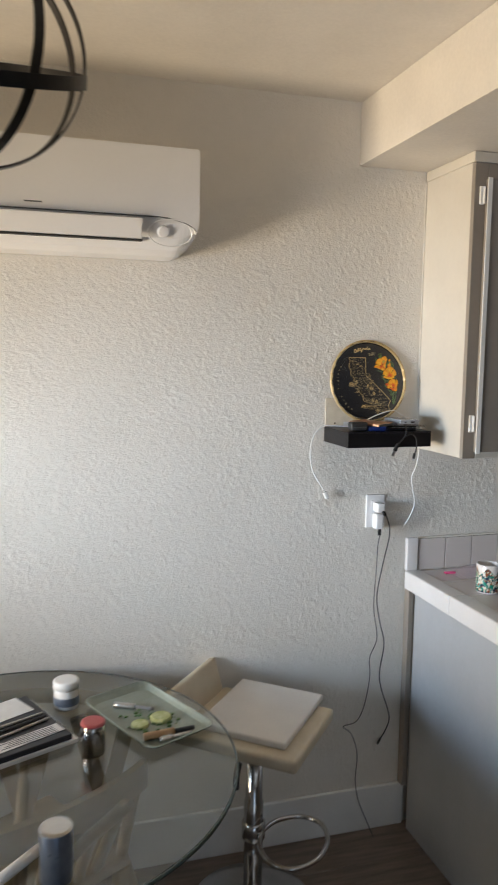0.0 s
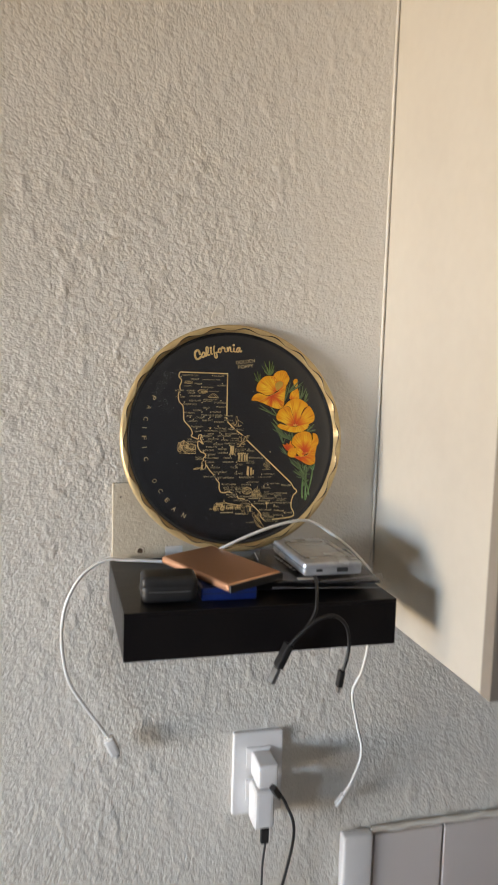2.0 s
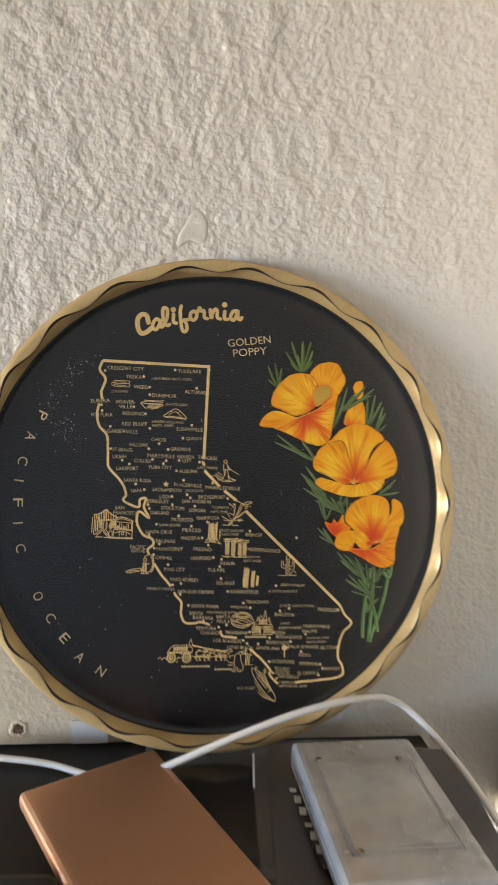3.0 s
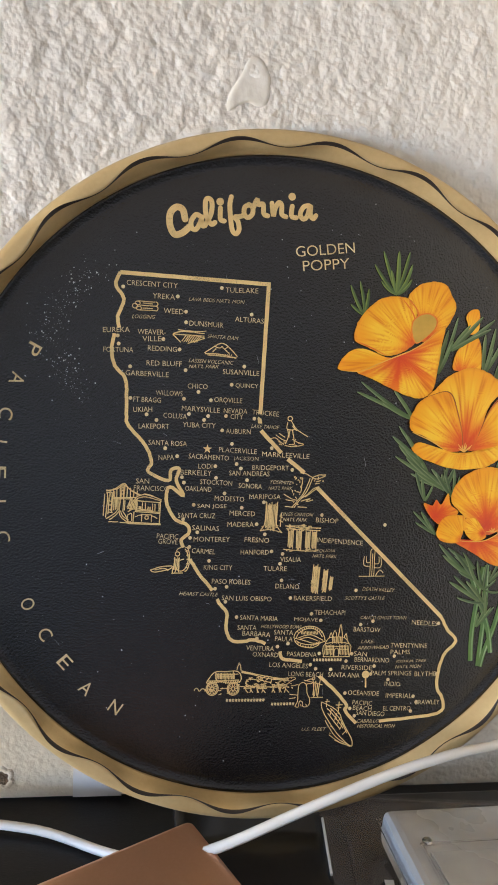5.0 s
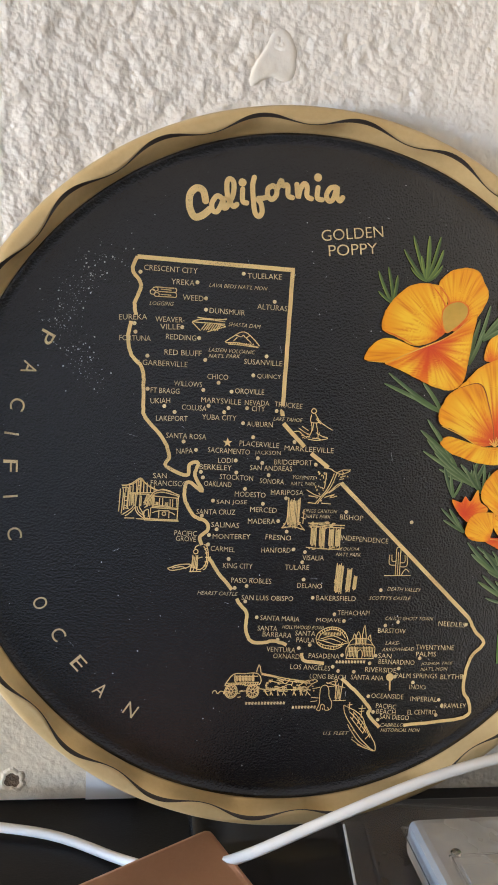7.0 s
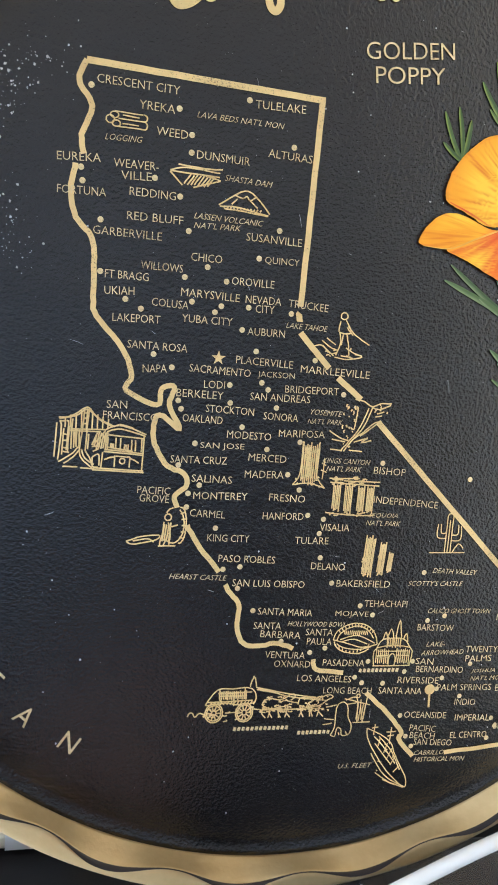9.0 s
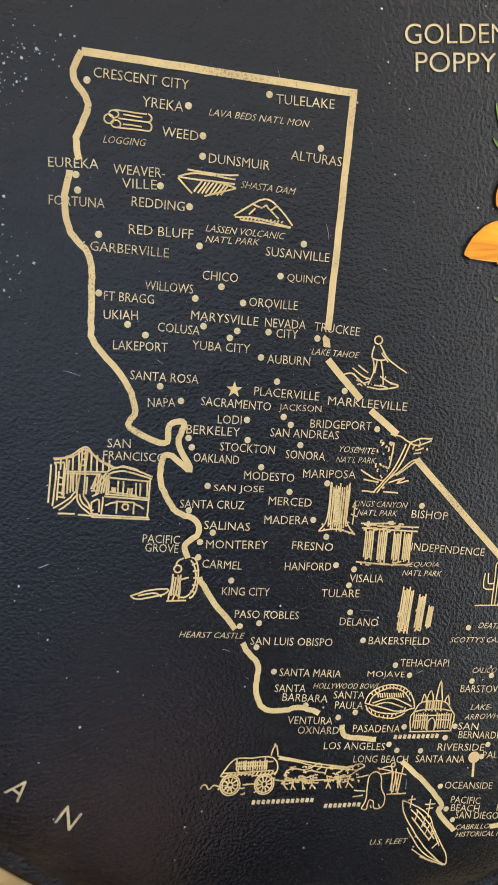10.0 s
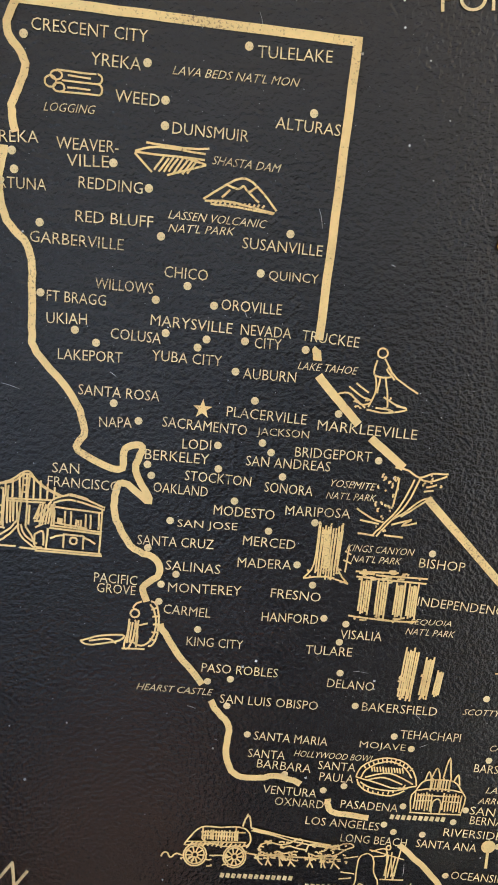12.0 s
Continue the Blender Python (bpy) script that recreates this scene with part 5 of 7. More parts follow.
BRIDGE= [[(-0.91, 0.63), (-0.72, 0.65), (-0.54, 0.76), (-0.31, 0.98), (-0.17, 0.8), (0.01, 0.61), (0.31, 0.42)], [(-0.89, 0.59), (-0.54, 0.7), (-0.31, 0.91), (-0.03, 0.62), (0.27, 0.41)], [(-0.36, 0.93), (-0.39, 0.32), (-0.44, -0.32)], [(-0.26, 0.93), (-0.29, 0.32), (-0.31, -0.37)], [(-0.36, 0.8), (-0.27, 0.8)], [(-0.37, 0.63), (-0.28, 0.63)], [(-0.38, 0.47), (-0.28, 0.47)], [(-0.65, 0.29), (0.12, 0.32)], [(-0.65, 0.23), (0.01, 0.25)], [(-0.44, -0.22), (-0.61, -0.49), (-0.87, -0.73)], [(-0.42, -0.32), (-0.58, -0.59), (-0.76, -0.78)], [(-0.44, -0.27), (-0.39, -0.59), (-0.14, -0.89)], [(-0.39, -0.32), (-0.31, -0.59), (-0.1, -0.78)], [(-0.31, -0.37), (-0.21, -0.56), (-0.15, -0.8)], [(-0.78, -0.88), (-0.46, -0.87)], [(-0.4, -0.89), (-0.1, -0.91)]]
CITY= [[(-0.94, 0.46), (-0.97, -0.59)], [(-0.88, 0.52), (-0.84, 0.29), (-0.89, -0.68)], [(-0.88, 0.52), (-0.78, 0.52)], [(-0.79, 0.29), (-0.81, -0.51)], [(-0.74, 0.51), (-0.69, 0.46), (-0.72, -0.37)], [(-0.67, 0.37), (-0.69, -0.41)], [(-0.61, 0.61), (-0.62, -0.32)], [(-0.54, 0.27), (-0.52, -0.17)], [(-0.79, 0.12), (-0.69, 0.1)], [(-0.8, -0.07), (-0.69, -0.07)], [(-0.79, -0.29), (-0.67, -0.32)], [(-0.79, -0.41), (-0.65, -0.44)], [(-0.17, -0.17), (-0.06, 0.22)], [(-0.25, 0.17), (-0.26, -0.32)], [(-0.17, -0.22), (0.01, -0.2)], [(-0.14, -0.37), (-0.01, -0.27)]]
CABLE_CAR= [[(0.12, 0.32), (0.23, 0.41), (0.4, 0.47), (0.71, 0.39), (1.01, 0.23)], [(0.14, 0.26), (0.38, 0.36), (0.71, 0.29), (1, 0.17)], [(0.34, 0.46), (0.45, 0.5), (0.73, 0.4)], [(0.11, 0.29), (-0.14, -0.18)], [(0.16, 0.24), (-0.09, -0.24)], [(0.14, 0.24), (0.12, -0.32)], [(0.17, 0.17), (0.97, 0.1)], [(0.97, 0.17), (0.95, -0.9)], [(0.92, 0.1), (0.92, -0.32)], [(0.12, -0.29), (0.95, -0.37)], [(0.09, -0.35), (0.95, -0.42)], [(0.19, -0.22), (0.73, -0.31)], [(0.07, -0.37), (0.05, -0.88)], [(-0.1, -0.88), (0.99, -0.91)], [(-0.14, -0.94), (1, -0.97)], [(-0.15, -0.54), (-0.01, -0.45), (0, -0.8)], [(-0.15, -0.54), (-0.14, -0.83), (-0.01, -0.85)], [(0.12, -0.61), (0.23, -0.54), (0.34, -0.51)], [(0.34, -0.46), (0.34, -0.83)], [(0.68, -0.49), (0.67, -0.83)], [(0.68, -0.54), (0.78, -0.59), (0.88, -0.67)], [(0.36, -0.49), (0.67, -0.5)]]
COACH_BODY= [[(-0.76, -0.25), (-0.72, 0), (-0.6, 0.45), (-0.4, 0.48), (-0.21, 0.52), (-0.12, 0.4), (-0.08, 0.1), (-0.12, -0.18), (-0.35, -0.24), (-0.46, -0.15), (-0.75, -0.25)], [(-0.58, 0.45), (-0.57, 0), (-0.49, -0.12)], [(-0.24, 0.5), (-0.23, 0)], [(-0.49, 0.38), (-0.48, 0)], [(-0.38, 0.38), (-0.38, -0.3)], [(-0.57, 0.15), (-0.24, 0.15)], [(-0.6, 0.28), (-0.14, 0.32)], [(-0.74, -0.1), (-0.12, -0.05)], [(-0.17, 0.55), (-0.16, 0.8), (-0.12, 0.97), (-0.1, 0.78), (-0.09, 0.55)], [(-0.14, 0.95), (-0.13, 1.05)], [(-0.49, -0.6), (-0.35, -0.58)], [(-0.11, -0.45), (0.01, -0.5)], [(-0.99, -0.72), (-0.96, -0.56), (-0.92, -0.58), (-0.89, -0.74), (-0.83, -0.58), (-0.76, -0.66)]]
TEAM= [[(-0.09, 0.52), (0.1, 0.4), (0.4, 0.17), (0.76, 0)], [(-0.08, 0.42), (0.15, 0.28), (0.43, 0.04), (0.93, -0.16)], [(-0.07, 0.48), (0.54, 0.1)], [(0.01, -0.3), (0.04, -0.08), (0.12, 0), (0.24, -0.06), (0.32, 0), (0.39, 0.15), (0.44, 0.18), (0.46, 0.04), (0.4, -0.1)], [(0.02, -0.32), (0.12, -0.45), (0.26, -0.42), (0.38, -0.3)], [(0.51, -0.3), (0.54, 0), (0.68, 0), (0.82, -0.05), (0.89, 0.08), (0.97, 0.1), (1, -0.02), (0.93, -0.12), (0.86, -0.3)], [(0.53, -0.35), (0.65, -0.45), (0.79, -0.4), (0.86, -0.3)], [(0.26, -0.2), (0.32, -0.1), (0.43, -0.18), (0.51, -0.22)], [(0.24, -0.45), (0.35, -0.52), (0.51, -0.5)], [(0.01, -0.5), (0.88, -0.52)]]
HORSE_LEGS= [[(0.04, -0.38), (0.01, -0.62), (0.07, -0.88)], [(0.1, -0.38), (0.12, -0.62), (0.1, -0.88)], [(0.15, -0.38), (0.12, -0.62), (0.16, -0.88)], [(0.22, -0.38), (0.24, -0.62), (0.25, -0.88)], [(0.27, -0.38), (0.24, -0.62), (0.28, -0.88)], [(0.33, -0.38), (0.36, -0.62), (0.34, -0.88)], [(0.38, -0.38), (0.35, -0.62), (0.41, -0.88)], [(0.54, -0.38), (0.56, -0.62), (0.54, -0.88)], [(0.59, -0.38), (0.56, -0.62), (0.6, -0.88)], [(0.66, -0.38), (0.68, -0.62), (0.69, -0.88)], [(0.72, -0.38), (0.7, -0.62), (0.73, -0.88)], [(0.79, -0.38), (0.81, -0.62), (0.79, -0.88)], [(0.84, -0.38), (0.81, -0.62), (0.88, -0.88)]]
SHIP= [[(-0.81, 0.91), (-0.75, 0.61), (-0.44, 0.17), (0.12, -0.43), (0.75, -0.91), (0.97, -0.97)], [(0.97, -0.97), (0.94, -0.7), (0.69, -0.35), (0.38, 0.09), (0.19, 0.43), (-0.25, 0.7), (-0.81, 0.91)], [(-0.56, 0.13), (0.06, -0.57), (0.94, -0.99)], [(-0.31, -0.48), (0.25, -0.78), (0.88, -0.99)], [(0, -0.7), (0.5, -0.89)], [(0.15, 0.91), (0.12, 0.43)], [(-0.03, 0.77), (0.35, 0.78)], [(0.03, 0.65), (0.28, 0.67)], [(-0.5, 1.03), (-0.53, 0.7)], [(-0.62, 0.91), (-0.38, 0.94)], [(-0.5, 0.65), (-0.12, 0.35), (0.44, -0.22)], [(-0.31, 0.65), (0.25, 0.17), (0.65, -0.43)], [(-0.44, 0.43), (0.25, -0.22)], [(-0.25, 0.61), (-0.3, 0.35)], [(0.06, 0.43), (-0.06, 0.13)], [(0.25, 0.26), (0.06, -0.09)], [(0.44, 0.04), (0.25, -0.26)], [(0.62, -0.3), (0.4, -0.48)]]
CASTLE_LINES= [[(-0.94, -1), (-0.85, -0.23), (0.92, -0.23), (0.97, -1)], [(-0.98, -1.03), (1, -1.03)], [(-0.85, -0.23), (-0.53, 0.15), (0.52, 0.15), (0.92, -0.23)], [(-0.32, -0.23), (-0.32, 0.28), (-0.18, 0.59), (-0.03, 0.28), (-0.03, -0.23)], [(0.1, 0.26), (0.24, 0.99), (0.39, 0.26)], [(0.13, 0.26), (0.13, -0.23)], [(0.39, 0.26), (0.39, -0.23)], [(-0.58, 0.13), (-0.45, 0.47), (-0.32, 0.13)], [(0.52, 0.13), (0.65, 0.41), (0.77, 0.03)], [(-0.16, -1), (-0.16, -0.64), (0, -0.49), (0.16, -0.64), (0.16, -1)], [(-0.81, -0.59), (-0.19, -0.56)], [(0.23, -0.56), (0.92, -0.59)], [(-0.74, -0.38), (0.84, -0.38)]]
SHELL= [[(-1, -0.1), (-0.87, 0.4), (-0.47, 0.79), (0.07, 0.93), (0.6, 0.66), (0.89, 0.14), (1, -0.41)], [(-0.84, -0.14), (-0.71, 0.28), (-0.36, 0.62), (0.09, 0.76), (0.53, 0.48), (0.8, -0.03)], [(-0.71, -0.1), (0.07, 0.17), (0.87, -0.34)], [(-1, -0.1), (-0.33, -0.34), (0.33, -0.59), (1, -0.41)], [(-0.6, -0.21), (-0.07, -0.07), (0.53, -0.38)], [(-0.96, -0.21), (-0.84, -0.55), (-0.47, -0.86), (0.2, -0.97), (0.63, -0.69)], [(-0.84, -0.34), (-0.47, -0.62), (0.2, -0.72), (0.73, -0.55)]]
WALRUS= [[(-0.59, -0.88), (-0.45, -0.51), (-0.45, 0.1), (-0.39, 0.49), (-0.14, 0.61), (0.03, 0.4), (0.09, -0.09), (0.25, -0.45), (0.18, -0.85), (-0.11, -0.9), (-0.18, -0.61), (-0.34, -0.57), (-0.41, -0.93), (-0.59, -0.88)], [(-0.88, 0.4), (-0.45, 0.49)], [(-0.93, -0.12), (-0.5, -0.17)], [(-0.95, -0.39), (-0.57, -0.33)], [(-0.08, 0.71), (0.32, 0.83), (0.39, 0.59), (0, 0.51)], [(0.41, 0.71), (0.48, -0.33)], [(0.55, 0.71), (0.61, 0.1), (0.73, -0.33)], [(0.82, 0.85), (0.68, -0.33)], [(0.3, -0.34), (1.02, -0.32)], [(-0.14, 0.77), (0.95, 0.46)], [(-0.27, -0.76), (-0.23, -0.88)], [(0.03, -0.73), (0.09, -0.88)]]
ARCH= [[(0.23, 0.22), (0.21, -0.29), (0.13, -0.87), (0.26, -0.88), (0.4, -0.29)], [(0.38, 0.19), (0.46, -0.29), (0.44, -0.87)], [(0.46, -0.01), (0.7, 0.09)], [(-0.97, -0.74), (-0.46, -0.49), (0.09, -0.42), (0.01, -0.63), (-0.46, -0.81), (-0.8, -0.86), (-0.97, -0.74)], [(-0.75, -0.71), (-0.26, -0.6), (-0.07, -0.76)], [(0.08, -0.94), (0.67, -0.91)], [(0.3, 0.63), (0.38, 0.81), (0.52, 0.91)], [(0.77, 0.63), (0.91, 0.71)], [(0.81, 0.35), (0.96, 0.4)], [(0.83, 0.06), (0.98, 0.09)], [(0.81, -0.23), (0.97, -0.24)], [(0.77, -0.49), (0.91, -0.55)]]
FALL_LINES= [[(0.37, 0.75), (0.13, -0.01), (-0.24, -0.6), (-0.46, -0.97)], [(0.24, 0.68), (0, -0.06), (-0.33, -0.62), (-0.57, -0.97)], [(-0.24, 0.98), (0.07, 0.92), (0.33, 0.75), (0.63, 0.88), (0.98, 0.9)], [(0.33, 0.73), (0.58, 0.66), (0.96, 0.84)], [(0.7, 0.23), (0.43, 0.11), (0.15, -0.21), (-0.15, -0.47)], [(0.58, 0.13), (0.28, -0.15), (0.04, -0.37)], [(-0.98, -0.23), (-0.59, -0.49), (-0.33, -0.56)], [(-0.87, -0.54), (-0.43, -0.62)], [(-0.15, -0.62), (0.3, -0.43), (0.09, -0.62), (0.43, -0.52)], [(-0.89, -0.92), (-0.51, -0.95)], [(-0.29, -0.92), (0.15, -0.95)], [(-0.11, 0.7), (-0.17, -0.11)], [(0.52, 0.49), (0.76, 0.58)], [(0.48, 0.37), (0.7, 0.43)]]
WADER= [[(-0.09, 0.62), (-0.12, 0.19), (0.17, 0.12), (0.3, 0.2), (0.19, 0.5), (0.09, 0.68)], [(0.19, 0.44), (0.44, 0.12), (0.99, -0.29)], [(0.15, 0.38), (0.38, 0.07)], [(-0.1, 0.19), (-0.03, -0.25), (-0.17, -0.82)], [(0.04, 0.12), (0, -0.38)], [(0.15, 0.12), (0.23, -0.25), (0.3, -0.78)], [(-1, -0.53), (-0.68, -0.44), (-0.36, -0.75), (-0.13, -0.69)], [(-0.68, -0.23), (-0.36, -0.5), (-0.11, -0.6)], [(-0.63, -0.45), (-0.41, -0.69), (-0.23, -0.84)], [(-0.2, -0.9), (0.28, -0.95), (0.77, -0.8), (0.51, -0.72)], [(0.17, -0.47), (0.49, -0.68), (0.74, -0.75)], [(0.01, -0.82), (0.38, -0.85)], [(-0.52, -0.12), (-0.19, -0.38)]]


def drawings():
    sketch("log_drawing", LOGS, [arc(-0.8, -0.1, 0.2, 0.5, 0, 360), arc(-0.6, 0.5, 0.2, 0.4, 0, 360), arc(-0.5, -0.55, 0.2, 0.4, 0, 360), [(-0.6, 0.95), (0.8, 0.9)], [(-0.4, 0.1), (0.9, 0.05)], [(-0.4, -0.95), (0.9, -0.9)], arc(0.85, 0.5, 0.15, 0.42, -90, 90), arc(0.9, -0.45, 0.12, 0.45, -90, 90), [(-0.2, 0.55), (0.6, 0.5)], [(-0.2, -0.5), (0.6, -0.5)]])
    sketch("dam_drawing", DAM, [[(-1, 0.3), (-0.4, 0.7), (0.9, 0.55)], [(-0.7, 0.9), (0.3, 0.8), (1, 0.9)], [(-1, 0.25), (0.9, 0.2)], [(-1, 0.2), (-0.5, -0.9)], [(0.95, -0.1), (-0.1, -1)], [(0.3, 0.2), (0.95, -0.1)]] + hatch(-0.45, 0.45, -0.85, 0.2, 8, 0.25), 0.0004)
    sketch("peak_drawing", PEAK, [[(-1, -0.5), (-0.4, 0.5), (0, 0.95), (0.4, 0.6), (1, -0.8)], [(-0.95, -0.6), (-0.3, -0.5), (0.4, -0.75), (0.95, -0.95)], [(-0.8, -0.75), (0, -0.8), (0.9, -1)], [(-0.4, 0.5), (-0.1, 0.3), (0.05, 0.5), (0.2, 0.2), (0.4, 0.5)], [(0.2, 0.2), (0.5, -0.4)], [(-0.3, 0.2), (-0.5, -0.3)]] + hatch(-0.8, 0.6, -0.7, -0.5, 12, 0.05), 0.0004)
    cables = [[(-0.88 + 0.115 * k, 0.64 + 0.34 * max(0.0, 1 - abs(-0.88 + 0.115 * k + 0.31) / 0.6) ** 1.4 - 0.03), (-0.88 + 0.115 * k, 0.33)] for k in range(1, 10)]
    windows = [[(0.17, 0.10), (0.17, -0.27)], [(0.35, 0.09), (0.35, -0.28)], [(0.45, 0.09), (0.45, -0.29)], [(0.70, 0.05), (0.70, -0.30)], [(0.78, 0.04), (0.78, -0.31)]]
    sketch("cable_car_drawing", TRAM, BRIDGE + CITY + CABLE_CAR + cables + windows + [arc(0.51, -0.63, 0.06, 0.085, 0, 360)] + hatch(-0.12, 0.12, -0.3, 0.28, 6, 0.05, 2) + hatch(0.24, 0.30, -0.26, -0.08, 3) + hatch(0.54, 0.62, -0.27, -0.09, 3) + hatch(-0.62, -0.45, -0.3, 0.3, 4, 0.0, 6), 0.00040)
    sketch("coast_figure_drawing", PEBBLE, ARCH + [arc(0.55, 0.08, 0.36, 0.86, 60, -120, 12), arc(0.78, 0.08, 0.2, 0.86, 100, -100, 12), arc(0.36, 0.45, 0.11, 0.15, 0, 360)] + hatch(0.2, 0.42, -0.8, 0.2, 4, 0.05, 5), 0.00040)
    sketch("angler_drawing", ANGLER, WADER + [arc(0.02, 0.85, 0.12, 0.14, 0, 360)] + scribble(-0.6, 0.5, -0.9, -0.4, 7, 4), 0.00036)
    sketch("waterfall_drawing", FALLS, FALL_LINES + scribble(-0.55, -0.1, -0.3, 0.75, 20, 5) + scribble(0.45, 0.95, 0.4, 0.9, 6, 16) + scribble(-0.9, -0.3, -0.8, -0.4, 5, 15), 0.00040)
    sketch("trunk_drawing", TRUNK, [[(-0.55, 1), (-0.6, -0.4), (-1, -0.9)], [(0.45, 1), (0.4, -0.4), (0.95, -1)], [(-1, -0.9), (0, -0.8), (0.95, -1)]] + hatch(-0.5, 0.4, -0.9, 1, 9) + hatch(-0.4, 0.4, -0.6, 0.8, 7, 0.06, 4) + scribble(-0.8, 0.8, -1.0, -0.5, 14, 17) + [[(0.75, -0.6), (0.8, 0.3)], [(0.65, 0.1), (0.92, 0.0)], [(0.62, -0.2), (0.98, -0.3)]], 0.00036)
    sketch("tree_grove_drawing", GROVE_TREES, [[(-0.95, 0.9), (0.2, 0.95)], [(-0.9, 0.7), (0.98, 0.6)], [(-0.4, 0.8), (1, 0.8)]] + hatch(-0.75, -0.5, -0.8, 0.7, 5) + hatch(-0.3, -0.05, -0.9, 0.7, 5) + hatch(0.2, 0.42, -0.85, 0.6, 5) + hatch(0.55, 0.78, -0.85, 0.6, 5) + [[(-1, -0.85), (0.2, -0.95), (0.9, -0.9)]] + scribble(-0.95, 0.95, 0.55, 1.0, 26, 18) + scribble(-0.95, 0.9, -1.0, -0.8, 14, 19), 0.0004)
    sketch("redwood_drawing", TOWERS, hatch(-0.75, -0.25, -1, 0.95, 7, 0.1) + hatch(0.1, 0.4, -0.9, 0.65, 5, 0.1) + hatch(0.65, 0.85, -0.8, 0.2, 4, 0.08) + scribble(-0.85, -0.25, -1.0, 0.2, 16, 20) + scribble(0.05, 0.45, -0.9, 0.1, 10, 21), 0.0004)
    sketch("cactus_drawing", CACTUS, [arc(0, 0.85, 0.16, 0.15, 0, 180), [(-0.16, 0.85), (-0.16, -0.8)], [(0.16, 0.85), (0.16, -0.8)], [(-0.16, 0.1), (-0.45, 0.1), (-0.5, 0.5)], [(-0.16, -0.15), (-0.65, -0.1), (-0.66, 0.5)], [(0.16, 0.0), (0.5, 0.05), (0.5, 0.5)], [(0.16, -0.25), (0.68, -0.2), (0.66, 0.45)], [(0, 0.7), (0, -0.8)], [(-1, -0.85), (1, -0.8)], [(0.3, -0.8), (0.6, -0.4), (0.9, -0.6)]])
    ribs = [[(-0.72 + 0.13 * k, 0.30 + 0.38 * math.sin(math.pi * (k + 0.6) / 12)), (-0.80 + 0.145 * k, 0.45 + 0.44 * math.sin(math.pi * (k + 0.6) / 12))] for k in range(12)]
    blocks = [[(-0.9 + 0.17 * k, -0.35 - 0.45 * math.sin(math.pi * k / 9)), (-0.86 + 0.16 * k, -0.52 - 0.45 * math.sin(math.pi * k / 9))] for k in range(10)]
    sketch("bandshell_drawing", BOWL, SHELL + ribs + blocks + hatch(-0.5, 0.5, 0.2, 0.5, 12, -0.05, 3), 0.00036)
    sketch("castle_drawing", CASTLE, CASTLE_LINES + hatch(-0.85, -0.22, -0.95, -0.25, 7) + hatch(0.22, 0.9, -0.95, -0.25, 7) + hatch(-0.28, 0.35, -0.2, 0.25, 7), 0.00036)
    wheels = []
    for cx in (-0.64, -0.23):
        wheels += [arc(cx, -0.59, 0.117, 0.42, 0, 360, 18), arc(cx, -0.59, 0.095, 0.34, 0, 360, 16), arc(cx, -0.59, 0.03, 0.11, 0, 360, 8)]
        wheels += [[(cx + 0.03 * math.cos(radians(q)), -0.59 + 0.11 * math.sin(radians(q))), (cx + 0.095 * math.cos(radians(q)), -0.59 + 0.34 * math.sin(radians(q)))] for q in range(0, 360, 36)]
    sketch("stagecoach_drawing", COACH, COACH_BODY + TEAM + HORSE_LEGS + wheels + hatch(-0.58, -0.22, 0.0, 0.42, 14) + hatch(-0.70, -0.12, -0.22, -0.05, 14, 0.03, 6) + scribble(0.0, 0.45, -0.6, 0.1, 44, 9) + scribble(0.5, 0.92, -0.6, 0.1, 42, 10) + scribble(-0.75, -0.12, -0.9, -0.3, 14, 12), 0.00038)
    sketch("leaping_animal_drawing", LEAPER, WALRUS + [arc(0.43, 0.88, 0.07, 0.08, 0, 360)] + hatch(0.42, 0.72, -0.28, 0.6, 4, 0.05), 0.00034)
    sketch("ship_drawing", FLEET, SHIP + scribble(-0.4, 0.5, -0.4, 0.6, 12, 11), 0.00036)
    x, y, w, h = PALM
    bm = disc(x * MM, (y + h * 0.22) * MM, 0.0017, Z1)
    band(mm([(x, y + h * 0.2), (x + 0.3, y - h * 0.5)]), 0.0007, Z1, bm)
    part("palm_drawing", bm, M_PRINT, tray)
    # captions that stay unlettered
    for cx, cy, w in ((COACH[0] + 1, COACH[1] - COACH[3] / 2 - 2.4, 17), (CASTLE[0] - 3, CASTLE[1] - CASTLE[3] / 2 - 1.6, 13.5), (LEAPER[0] - 9, LEAPER[1] - 5, 11)):
        for i in range(int(w / 1.3)):
            x = cx - w / 2 + i * 1.3
            part("caption_bar", band(mm([(x, cy - 0.55), (x + 0.25, cy + 0.6)]), 0.0009, Z1), M_PRINT_THIN, tray)


drawings()


PETAL_STOPS = ((0.0, (0.60, 0.045, 0.012)), (0.24, (0.70, 0.085, 0.008)), (0.48, (0.78, 0.22, 0.005)), (0.70, (0.86, 0.385, 0.004)), (1.0, (0.82, 0.33, 0.003)))
LAYER = 0.00002


def paint_mat(name, rough):
    """Hand-painted print: the brushed colours lie in the mesh's own colour layer."""
    m = bpy.data.materials.new(name)
    m.use_nodes = True
    n, l = m.node_tree.nodes, m.node_tree.links
    b = n["Principled BSDF"]
    b.inputs["Roughness"].default_value = rough
    a = n.new("ShaderNodeAttribute")
    a.attribute_name = "paint"
    l.new(a.outputs["Color"], b.inputs["Base Color"])
    return m


M_PAINT = paint_mat("petal_paint", 0.34)
M_LEAF_PAINT = paint_mat("leaf_paint", 0.36)


def blend(c, d, k):
    k = min(1.0, max(0.0, k))
    return [c[i] * (1 - k) + d[i] * k for i in range(3)]


